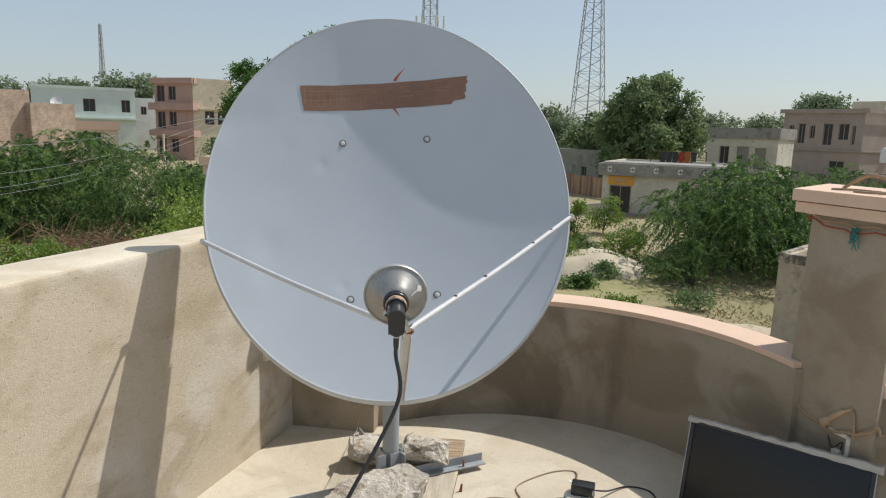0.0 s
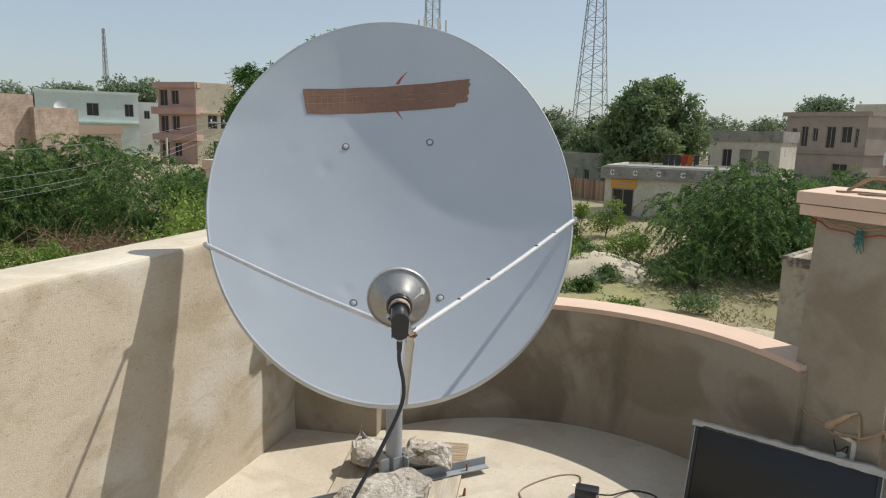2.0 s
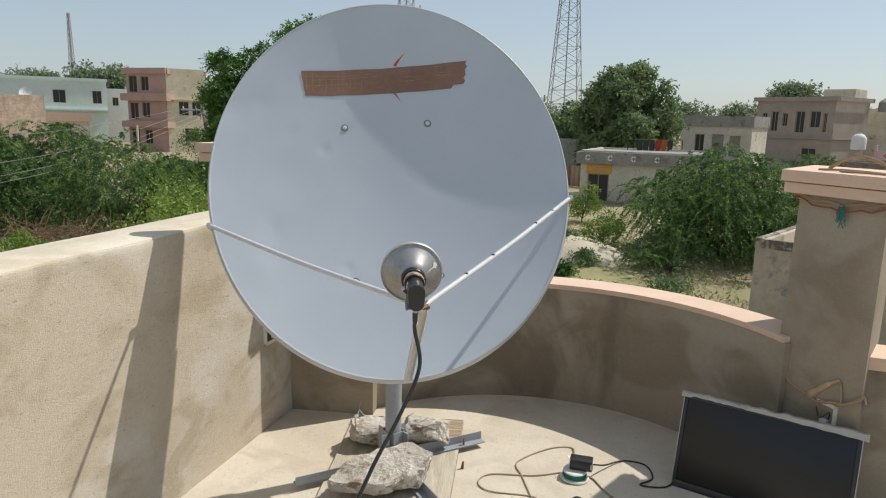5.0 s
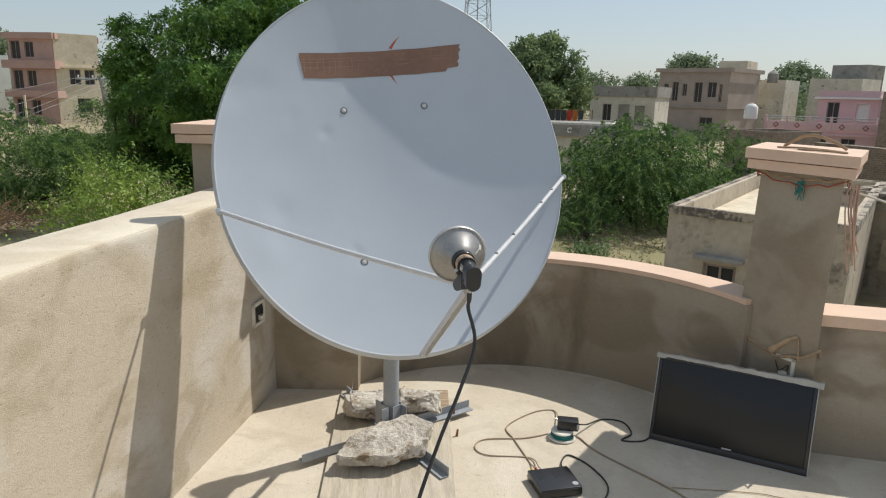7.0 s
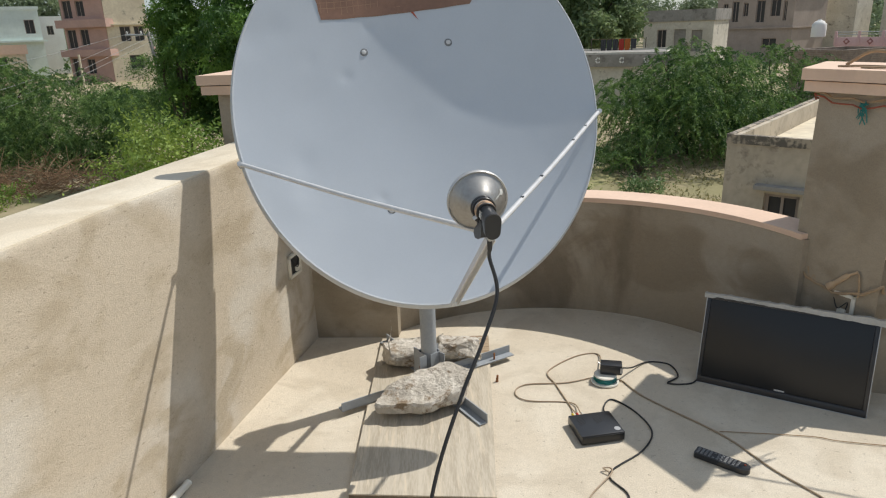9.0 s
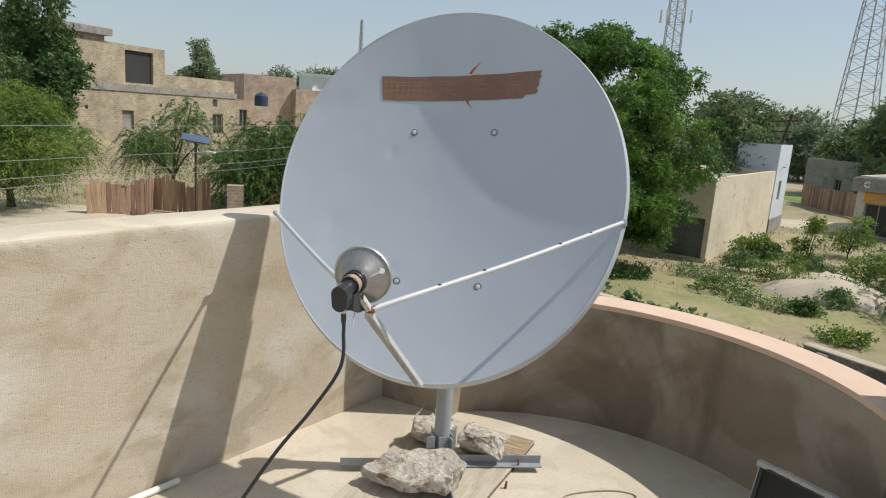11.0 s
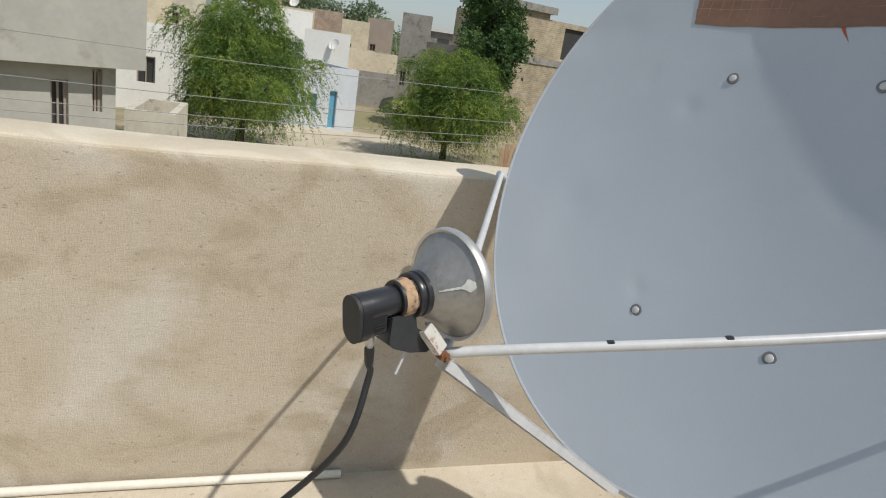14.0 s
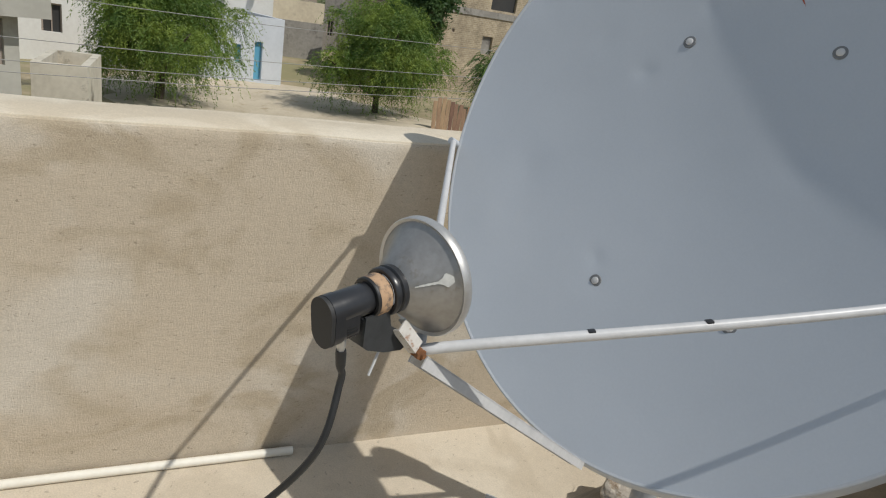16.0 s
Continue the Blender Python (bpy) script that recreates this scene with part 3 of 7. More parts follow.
# feed support arms
JOINT = Vector((-0.013, 1.526, 0.919))
ARM_L, ARM_R, ARM_B = DC + DU * -0.589 + DV * -0.112 + DN * 0.012, DC + DU * 0.586 + DV * -0.112 + DN * 0.006, DC + DU * -0.014 + DV * -0.655 + DN * 0.012
for end in (ARM_L, ARM_R):
    mid = (end + JOINT) / 2 + Vector((0, 0, -0.006))
    line = curve([JOINT, JOINT.lerp(end, 0.08), mid, end.lerp(JOINT, 0.06), end], 8)
    arm = part("support_rod", tube(line, [0.0040] + [0.0068] * (len(line) - 2) + [0.005], 12), ROD, dish)
    if end is ARM_R:
        for s in (0.22, 0.38, 0.69, 0.83):
            p = JOINT.lerp(end, s) + Vector((0, 0, 0.0035 - 0.006 * (1 - abs(2 * s - 1))))
            part("paint_chip", box((0.010, 0.0085, 0.008), Matrix.Translation(p) @ (end - JOINT).to_track_quat('X', 'Z').to_matrix().to_4x4(), 0.002), BLACK, arm, "bare dark patch")
    part("rod_bolt", lathe([(0, 0.012), (0.008, 0.011), (0.009, 0.0), (0.009, -0.03), (0, -0.03)], Matrix.Translation(end) @ DN.to_track_quat('Z', 'Y').to_matrix().to_4x4(), 12), DISH_RIM, dish)


def channel(p, q, w, h, t, up):
    """A folded channel bar from p to q."""
    d = (q - p)
    x = d.normalized()
    z = (up - x * up.dot(x)).normalized()
    y = z.cross(x)
    m = Matrix(((x.x, y.x, z.x, 0), (x.y, y.y, z.y, 0), (x.z, y.z, z.z, 0), (0, 0, 0, 1)))
    c = (p + q) / 2
    b = box((d.length, w, t), Matrix.Translation(c) @ m @ Matrix.Translation((0, 0, h / 2)))
    box((d.length, t, h), Matrix.Translation(c) @ m @ Matrix.Translation((0, w / 2 - t / 2, 0)), 0, b)
    box((d.length, t, h), Matrix.Translation(c) @ m @ Matrix.Translation((0, -w / 2 + t / 2, 0)), 0, b)
    return b


part("lower_arm", channel(ARM_B + DN * 0.004, JOINT + Vector((0, 0, -0.012)), 0.022, 0.014, 0.002, Vector((0, -0.4, 1))), ROD, dish, "off-white folded steel feed arm", smooth=False)

# the feed: cone, clamp and receiver head
FE, FC = Vector((-0.020, 1.402, 0.983)), Vector((-0.041, 1.540, 0.997))
AX = (FC - FE).normalized()
AXM = AX.to_track_quat('Z', 'Y').to_matrix().to_4x4()
FM = Matrix.Translation(FC) @ AXM @ Matrix.Diagonal((0.81, 0.81, 0.93, 1))
feed = root("feed_horn", tuple(FC), "black low-noise receiver head clamped into a worn aluminium cone", "satellite receiver head")
part("cone", lathe([(0.030, -0.054), (0.036, -0.051), (0.044, -0.042), (0.060, -0.024), (0.077, -0.009), (0.0815, -0.006), (0.0815, -0.001), (0.074, -0.004), (0.058, -0.020), (0.042, -0.038), (0.028, -0.052)], FM, 56), CONE, feed, "dull aluminium cone with stains")
part("cone_lip", lathe([(0.0805, -0.007), (0.0850, -0.009), (0.0868, -0.006), (0.0868, 0.002), (0.0850, 0.005), (0.0815, 0.004), (0.0805, -0.001)], FM, 56), CHROME, feed, "shiny rolled aluminium lip")
FN = Matrix.Translation(FC) @ AXM
CLAMP = surface("flaking_tan_clamp", (0.50, 0.33, 0.20), (0.42, 0.27, 0.16), 0.8, coarse=30, fine=150, vary=1, bump=0.3, spots=(0.10, 0.085, 0.075), spot_scale=60, spot_edge=0.54)
part("collar_ring", lathe([(0.022, -0.0655), (0.0260, -0.0655), (0.0272, -0.064), (0.0272, -0.060), (0.0248, -0.0585), (0.0248, -0.0565), (0.0274, -0.055), (0.0274, -0.049), (0.0262, -0.046), (0.022, -0.046)], FN, 44), BLACK, feed)
part("clamp_band", lathe([(0.018, -0.0830), (0.0222, -0.0830), (0.0227, -0.0815), (0.0227, -0.0690), (0.0222, -0.0675), (0.018, -0.0675)], FN, 44), CLAMP, feed, "tan clamp band with flaking paint")
part("clamp_gasket", lathe([(0.017, -0.0865), (0.0212, -0.0865), (0.0222, -0.0850), (0.0222, -0.0832), (0.017, -0.0832)], FN, 40), RUBBER, feed)
part("barrel", lathe([(0.0, -0.062), (0.0168, -0.062), (0.0168, -0.090), (0.0172, -0.091), (0.0174, -0.130), (0.0170, -0.134), (0.0, -0.134)], FN, 40), BLACK, feed)
up_f = (Vector((0, 0, 1)) - AX * AX.z).normalized()
rt_f = up_f.cross(AX)
HM = Matrix(((rt_f.x, up_f.x, AX.x, FE.x), (rt_f.y, up_f.y, AX.y, FE.y), (rt_f.z, up_f.z, AX.z, FE.z), (0, 0, 0, 1)))


def capsule(r0, r1, drop, z0, z1, bevel):
    """A tall rounded block across the feed's axis."""
    ring = [(r0 * math.cos(a), r0 * math.sin(a)) for a in [math.pi * k / 16 for k in range(17)]] + [(r1 * math.cos(a), r1 * math.sin(a) - drop) for a in [math.pi + math.pi * k / 16 for k in range(17)]]
    q = prism(ring, z0, z1, bevel)
    bmesh.ops.transform(q, matrix=HM, verts=q.verts)
    return q


head = part("head_shell", capsule(0.0180, 0.0168, 0.0225, 0.0015, 0.0135, 0.0012), BLACK, feed)
part("head_cap", capsule(0.0178, 0.0166, 0.0225, -0.0035, 0.0010, 0.0020), surface("matt_black_plastic", (0.030, 0.030, 0.030), (0.024, 0.024, 0.024), 0.62, coarse=30, fine=240, bump=0.05), head, "matt black end cap")
b = prism([(-0.0160, -0.006), (0.0160, -0.006)] + [(0.0156 * math.cos(a), 0.0152 * math.sin(a) - 0.0225) for a in [-math.pi * k / 14 for k in range(15)]], 0.0135, 0.0340, 0.0025)
bmesh.ops.transform(b, matrix=HM, verts=b.verts)
boss = part("cable_boss", b, BLACK, feed)
for k in range(4):
    for sd in (-1, 1):
        part("grip_rib", box((0.0010, 0.0014, 0.014), HM @ Matrix.Translation((sd * 0.0160, -0.0180 - 0.0034 * k, 0.0245)), 0.0004), RUBBER, boss)
part("sticker", box((0.0008, 0.014, 0.018), FN @ Matrix.Translation((0, 0, -0.099)) @ Matrix.Rotation(math.atan2(0.10, 1.0), 4, 'Z') @ Matrix.Translation((0.0172, 0, 0))), surface("torn_foil_label", (0.72, 0.72, 0.70), (0.10, 0.10, 0.10), 0.4, coarse=90, fine=300, vary=2.2, bump=0.1), feed, "torn silver sticker")
for dz, da in ((-0.0715, -0.55), (-0.0790, -0.55)):
    part("clamp_bolt", lathe([(0, 0.008), (0.0030, 0.0075), (0.0034, 0.0), (0.0034, -0.004), (0, -0.004)], FN @ Matrix.Translation((0, 0, dz)) @ Matrix.Rotation(da, 4, 'Z') @ Matrix.Translation((0.0236, 0, 0)) @ Matrix.Rotation(radians(90), 4, 'Y'), 8), CHROME, feed, "small bright clamp bolt", smooth=False)
part("clamp_lug", box((0.012, 0.016, 0.014), FN @ Matrix.Translation((0, 0, -0.0755)) @ Matrix.Rotation(-0.85, 4, 'Z') @ Matrix.Translation((0.0236, 0, 0)), 0.002), BLACK, feed)
# run of spilt white paint down the cone
b = bmesh.new()
prev = None
se = Vector((AXM.to_3x3().transposed() @ (rt_f * -0.93 + up_f * 0.36)))
sa = math.atan2(se.y, se.x)
for k in range(25):
    t = k / 24
    h_ = -0.0115 - 0.0335 * t
    r_ = 0.0617 + (h_ + 0.00744) * (0.0617 - 0.0292) / 0.0400 + 0.0010
    w = 0.045 + 0.16 * math.exp(-((t - 0.17) / 0.13) ** 2) + 0.008 * math.sin(k * 1.7)
    w *= 1 if t < 0.9 else 0.6
    c0_, c1_ = sa - w * 0.75, sa + w * 0.6
    cur = [b.verts.new(FN @ Vector((r_ * math.cos(c0_ + (c1_ - c0_) * q / 4), r_ * math.sin(c0_ + (c1_ - c0_) * q / 4), h_))) for q in range(5)]
    if prev:
        for q in range(4):
            b.faces.new((prev[q], prev[q + 1], cur[q + 1], cur[q]))
    prev = cur
part("paint_run", b, surface("spilt_pale_paint", (0.60, 0.60, 0.57), (0.50, 0.50, 0.47), 0.5, coarse=40, fine=160, vary=0.8, bump=0.1), feed, "run of spilt pale paint")
K0 = HM @ Vector((0, -0.0372, 0.0225))
KD = (HM.to_3x3() @ Vector((0, -1, 0))).normalized()
KM = Matrix.Translation(K0) @ KD.to_track_quat('Z', 'Y').to_matrix().to_4x4()
part("connector", lathe([(0, 0), (0.0050, 0), (0.0055, 0.002), (0.0055, 0.009), (0.0042, 0.013), (0.0042, 0.018), (0, 0.018)], KM, 6), CHROME, feed, "shiny screw-on cable connector", smooth=False)
part("connector_boot", lathe([(0, 0.015), (0.0056, 0.015), (0.0060, 0.019), (0.0054, 0.034), (0.0045, 0.038), (0, 0.038)], KM, 14), RUBBER, feed)
# folded bracket that holds the feed on the joint
DARK_STEEL = surface("dark_folded_steel", (0.062, 0.066, 0.070), (0.045, 0.048, 0.051), 0.5, metal=0.3, coarse=20, fine=120, vary=0.8, bump=0.1, spots=(0.2, 0.17, 0.14), spot_scale=30, spot_edge=0.7)
bk = root("feed_bracket", tuple(JOINT), "dark folded steel bracket joining feed and rods, rusty bolt", "bracket")
CB = FN @ Vector((0, 0, -0.0755))
BM_ = Matrix(((AX.x, -up_f.x, rt_f.x, CB.x), (AX.y, -up_f.y, rt_f.y, CB.y), (AX.z, -up_f.z, rt_f.z, CB.z), (0, 0, 0, 1)))
for dx_ in (-0.0145, 0.0145):
    b = prism([(-0.023, 0.014), (0.010, 0.014), (0.013, 0.036), (0.037, 0.054), (0.044, 0.066), (0.030, 0.073), (0.004, 0.066), (-0.020, 0.054), (-0.026, 0.048)], dx_ - 0.0013, dx_ + 0.0013, 0.0005)
    bmesh.ops.transform(b, matrix=BM_, verts=b.verts)
    part("saddle_plate", b, DARK_STEEL, bk, smooth=False)


def strap(p, q, w, t, side):
    """A flat steel strip from p to q, its width along side."""
    x = (q - p).normalized()
    y = (side - x * side.dot(x)).normalized()
    z = x.cross(y)
    m = Matrix(((x.x, y.x, z.x, 0), (x.y, y.y, z.y, 0), (x.z, y.z, z.z, 0), (0, 0, 0, 1)))
    return box(((q - p).length + t, w, t), Matrix.Translation((p + q) / 2) @ m, 0.0008)


part("saddle_base", strap(BM_ @ Vector((-0.022, 0.050, 0)), BM_ @ Vector((0.018, 0.0685, 0)), 0.027, 0.0026, rt_f), DARK_STEEL, bk)
part("cross_strap", strap(BM_ @ Vector((-0.023, 0.018, 0)), BM_ @ Vector((-0.025, 0.047, 0)), 0.027, 0.0026, rt_f), DARK_STEEL, bk)
TABW = surface("chipped_white_tab", (0.62, 0.60, 0.56), (0.5, 0.47, 0.43), 0.6, coarse=30, fine=120, spots=(0.28, 0.13, 0.06), spot_scale=70, spot_edge=0.62)
ta, tb = BM_ @ Vector((0.024, 0.038, -0.016)), JOINT + Vector((0.002, -0.008, 0.006))
part("tab", channel(ta, tb, 0.017, 0.010, 0.002, Vector((0.3, -0.5, 1))), TABW, bk, "chipped white folded tab", smooth=False)
part("bolt", tube([JOINT + Vector((-0.020, -0.010, 0.002)), JOINT + Vector((0.016, -0.004, 0.0))], 0.0032, 10), RUST, bk, "rusty bolt")
for dx_ in (0.000, 0.007):
    part("nut", lathe([(0, 0.0), (0.0068, 0.0), (0.0072, 0.003), (0.0068, 0.006), (0, 0.006)], Matrix.Translation(JOINT + Vector((dx_, -0.006, 0.001))) @ Matrix.Rotation(radians(90), 4, 'Y'), 6), RUST, bk, "rusty nut", smooth=False)
s2 = BM_ @ Vector((0.008, 0.066, -0.006))
part("long_screw", tube([s2, s2 + Vector((0.004, -0.014, -0.030))], 0.0016, 8), ROD, bk, "thin dull screw")
# coax cable to the floor
c0 = K0 + KD * 0.036
line = curve([c0, c0 + KD * 0.02, Vector((-0.012, 1.405, 0.82)), Vector((-0.05, 1.355, 0.73)), Vector((-0.10, 1.295, 0.64)), Vector((-0.16, 1.22, 0.50)), Vector((-0.20, 1.14, 0.34)),
              Vector((-0.235, 1.06, 0.15)), Vector((-0.25, 0.97, 0.02)), Vector((-0.24, 0.85, 0.006)), Vector((-0.1, 0.5, 0.006)), Vector((0.1, 0.1, 0.006)), Vector((0.0, -0.8, 0.006))], 8)
solid("coaxial_cable", tube(line, 0.0042, 8), RUBBER, "black coaxial cable hanging from the receiver head to the floor", "cable", loc=tuple(line[0]))

# pole, mount and legs
part("pole", lathe([(0.0, 0.045), (0.031, 0.045), (0.031, 1.02), (0.029, 1.025), (0, 1.025)], Matrix.Translation(POLE), 28), STEEL_GREY, dish, "grey painted steel pole")
mb = bowl(0.0, -0.10, -0.02)
part("mount_arm", channel(mb, Vector((POLE.x, POLE.y, 0.90)), 0.075, 0.05, 0.004, Vector((0, 0, 1))), STEEL_GREY, dish, smooth=False)
part("mount_plate", box((0.36, 0.60, 0.012), on_dish(0.0, -0.04, -0.03) , 0.003), STEEL_GREY, dish)
part("tilt_strut", tube([bowl(0.0, -0.28, -0.02), Vector((POLE.x, POLE.y, 0.62))], 0.011, 10), STEEL_GREY, dish)
part("pole_clamp", lathe([(0.031, 0.84), (0.042, 0.84), (0.042, 0.98), (0.031, 0.98)], Matrix.Translation(POLE), 24), STEEL_GREY, dish)


def angle_bar(p, q, leg, t, flip=1):
    """An L-section bar lying on its flange."""
    d = q - p
    m = Matrix.Translation((p + q) / 2) @ d.to_track_quat('X', 'Z').to_matrix().to_4x4()
    b = box((d.length, leg, t), m @ Matrix.Translation((0, 0, t / 2)))
    box((d.length, t, leg), m @ Matrix.Translation((0, flip * (leg / 2 - t / 2), leg / 2)), 0, b)
    return b


for p, q, f in (((-0.51, 2.275, 0.022), (-0.21, 2.44, 0.022), -1), ((-0.13, 2.49, 0.022), (0.185, 2.665, 0.022), 1), ((-0.15, 2.42, 0.022), (0.015, 2.135, 0.022), 1), ((-0.19, 2.50, 0.022), (-0.375, 2.84, 0.022), -1)):
    part("foot_bar", angle_bar(Vector(p), Vector(q), 0.036, 0.004, f), STEEL_GREY, dish, smooth=False)
for k, a in enumerate((40, 130, 220, 310)):
    m = Matrix.Translation(POLE + Vector((0.0, 0, 0.10))) @ Matrix.Rotation(radians(a), 4, 'Z')
    bb = box((0.004, 0.044, 0.12), m @ Matrix.Translation((0.034, 0, 0)))
    box((0.034, 0.004, 0.12), m @ Matrix.Translation((0.050, 0.022, 0)), 0, bb)
    gus = part("upright_angle", bb, STEEL_GREY, dish, smooth=False)
    part("bolt", lathe([(0, 0.010), (0.007, 0.010), (0.007, 0.0), (0, 0.0)], m @ Matrix.Translation((0.036, -0.004, 0.0)) @ Matrix.Rotation(radians(90), 4, 'Y'), 6), RUST, gus, smooth=False)
part("foot_screw", tube([(0.105, 2.615, 0.02), (0.105, 2.615, 0.055)], 0.004, 8), RUST, dish)


# ---- board, rocks, block ----
brd = root("plywood_board", (-0.2, 2.32, 0.0), "weathered plywood sheet lying under the dish's feet", "board")
poly = [(-0.434, 1.798), (0.019, 1.748), (0.106, 2.862), (-0.385, 2.882)]
part("face", prism(poly, 0.014, 0.0185), PLY, brd)
part("core", prism([(x * 0.997, y * 0.9985 + 0.003) for x, y in poly], 0.0, 0.014), PLY_EDGE, brd, "dark layered edge")


def rock(name, c, size, rz, seed, label, tilt=0):
    r = random.Random(seed)
    b = bmesh.new()
    for k in range(22):
        v = Vector((r.gauss(0, 1), r.gauss(0, 1), r.gauss(0, 1))).normalized()
        v = Vector([math.copysign(abs(q) ** 0.6, q) for q in v]) * r.uniform(0.75, 1.0)
        b.verts.new(v)
    res = bmesh.ops.convex_hull(b, input=b.verts)
    bmesh.ops.delete(b, geom=[g_ for g_ in res["geom_interior"] if isinstance(g_, bmesh.types.BMVert)], context='VERTS')
    bmesh.ops.triangulate(b, faces=b.faces)
    bmesh.ops.bevel(b, geom=b.edges[:], offset=0.05, segments=1, affect='EDGES')
    bmesh.ops.triangulate(b, faces=b.faces)
    bmesh.ops.subdivide_edges(b, edges=b.edges[:], cuts=4, use_grid_fill=True)
    m = Matrix.Translation(c) @ pose(0, 0, 0, tilt, 0, rz) @ Matrix.Diagonal((size[0] / 2, size[1] / 2, size[2] / 2, 1))
    bmesh.ops.transform(b, matrix=m, verts=b.verts)
    for v in b.verts:
        v.co += noise.noise_vector(v.co * 16 + Vector((seed, 0, 0))) * 0.014 + noise.noise_vector(v.co * 48) * 0.007 + noise.noise_vector(v.co * 120) * 0.003
    low = min(v.co.z for v in b.verts)
    bmesh.ops.translate(b, vec=(0, 0, c[2] - size[2] / 2 - low), verts=b.verts)
    return solid(name, b, STONE, label, "rock", group="rocks on the dish's feet", loc=(c[0], c[1], c[2] - size[2] / 2))


def slab_rock(c, poly, low, high, tilt_x, tilt_y, turn, seed, label):
    """A broken slab: a many-sided plan with a sloping top, chipped edges and a rough face."""
    b = prism(poly, 0.0, 1.0)
    for v in b.verts:
        up = v.co.z > 0.5
        x, y = v.co.x, v.co.y
        v.co.z = min(high, max(low, (low + high) / 2 + tilt_x * x + tilt_y * y)) if up else 0.0
        if not up:
            v.co.x, v.co.y = x * 0.90, y * 0.88
    bmesh.ops.bevel(b, geom=b.edges[:], offset=0.008, segments=1, affect='EDGES')
    bmesh.ops.triangulate(b, faces=b.faces)
    for _ in range(3):
        bmesh.ops.subdivide_edges(b, edges=[e for e in b.edges if e.calc_length() > 0.018], cuts=1)
        bmesh.ops.triangulate(b, faces=b.faces)
    bmesh.ops.transform(b, matrix=Matrix.Translation(c) @ pose(0, 0, 0, 0, 0, turn), verts=b.verts)
    for v in b.verts:
        v.co += noise.noise_vector(v.co * 13 + Vector((seed, 0, 0))) * 0.012 + noise.noise_vector(v.co * 46) * 0.006 + noise.noise_vector(v.co * 110) * 0.003
    low_z = min(v.co.z for v in b.verts)
    bmesh.ops.translate(b, vec=(0, 0, c[2] - low_z), verts=b.verts)
    return solid("rock", b, STONE, label, "rock", group="rocks on the dish's feet", loc=tuple(c))


slab_rock((-0.200, 2.275, 0.036), [(-0.205, -0.040), (-0.120, 0.050), (0.02, 0.088), (0.135, 0.080), (0.195, 0.005), (0.145, -0.075), (0.02, -0.105), (-0.08, -0.085)], 0.040, 0.112, 0.12, 0.24, 12, 11,
          "large flat pale limestone slab lying across the front feet")
rock("rock", (-0.055, 2.60, 0.098), (0.22, 0.17, 0.160), 20, 27, "upright pale rock leaning beside the pole")
rock("rock", (-0.275, 2.62, 0.072), (0.25, 0.18, 0.115), 12, 31, "dark-sided rock behind the pole")
part("worn_veneer", prism([(-0.005, 2.70), (0.090, 2.66), (0.103, 2.855), (0.005, 2.86)], 0.0187, 0.0225), surface("split_veneer", (0.46, 0.36, 0.25), (0.26, 0.18, 0.11), 0.9, coarse=4, fine=30, vary=1.3, bump=0.8, bump_size=0.004, stretch=(1, 14, 1)), brd, "split and flaking veneer corner")
# a small dark screw standing on the floor
scr = Vector((0.10, 2.47, 0.0))
solid("loose_bolt", tube([scr, scr + Vector((0.003, 0.0, 0.03))], [0.006, 0.004], 8), RUST, "small rusty bolt standing on the floor", "bolt", loc=tuple(scr))

# ---- television, receiver, remote, adapter ----
tl, tr = Vector((0.892, 2.405, 0)), Vector((1.375, 2.092, 0))
tx = (tr - tl).normalized()
tn = Vector((tx.y, -tx.x, 0))
if tn.y > 0:
    tn = -tn
tup = (Vector((0, 0, 1)) - tn * 0.26).normalized()
tfn = tx.cross(tup)
if tfn.dot(tn) < 0:
    tfn = -tfn
TW, TH = (tr - tl).length, 0.352
tc_ = (tl + tr) / 2
TM = Matrix(((tx.x, tup.x, tfn.x, tc_.x), (tx.y, tup.y, tfn.y, tc_.y), (tx.z, tup.z, tfn.z, tc_.z), (0, 0, 0, 1)))
tv = root("television", tuple(tc_), "flat black television with torn protective film leaning on the pier", "television")


def tvm(x, y, z):
    return TM @ Matrix.Translation((x, y, z))


part("back_shell", box((TW - 0.01, TH - 0.01, 0.035), tvm(0, TH / 2, -0.022), 0.006), BLACK, tv)
for n_, s_, p_ in (("bezel_bottom", (TW, 0.026, 0.012), (0, 0.013, 0)), ("bezel_top", (TW, 0.016, 0.012), (0, TH - 0.008, 0)), ("bezel_side", (0.013, TH - 0.04, 0.012), (-TW / 2 + 0.0065, TH / 2 + 0.005, 0)), ("bezel_side", (0.013, TH - 0.04, 0.012), (TW / 2 - 0.0065, TH / 2 + 0.005, 0))):
    part(n_, box(s_, tvm(*p_), 0.002), BLACK, tv)
part("silver_edge", box((0.003, TH, 0.016), tvm(TW / 2 + 0.0017, TH / 2, -0.001), 0.001), SILVER, tv, "thin silver edge")
part("silver_edge", box((0.003, TH, 0.016), tvm(-TW / 2 - 0.0017, TH / 2, -0.001), 0.001), SILVER, tv, "thin silver edge")
part("silver_edge", box((TW, 0.003, 0.016), tvm(0, -0.0017, -0.001), 0.001), SILVER, tv, "thin silver edge")
part("screen", box((TW - 0.026, TH - 0.042, 0.004), tvm(0, TH / 2 + 0.005, 0.0), 0.001), SCREEN, tv, "matte black screen")
part("maker_mark", box((0.035, 0.006, 0.001), tvm(0.005, 0.031, 0.0035)), SILVER, tv, "small pale maker's mark")
part("sensor_window", box((0.05, 0.014, 0.002), tvm(0.01, 0.014, 0.0062), 0.0006), DARK_GLASS_SHADE, tv)
b = bmesh.new()
NF = 40
rng = random.Random(9)
rows_ = []
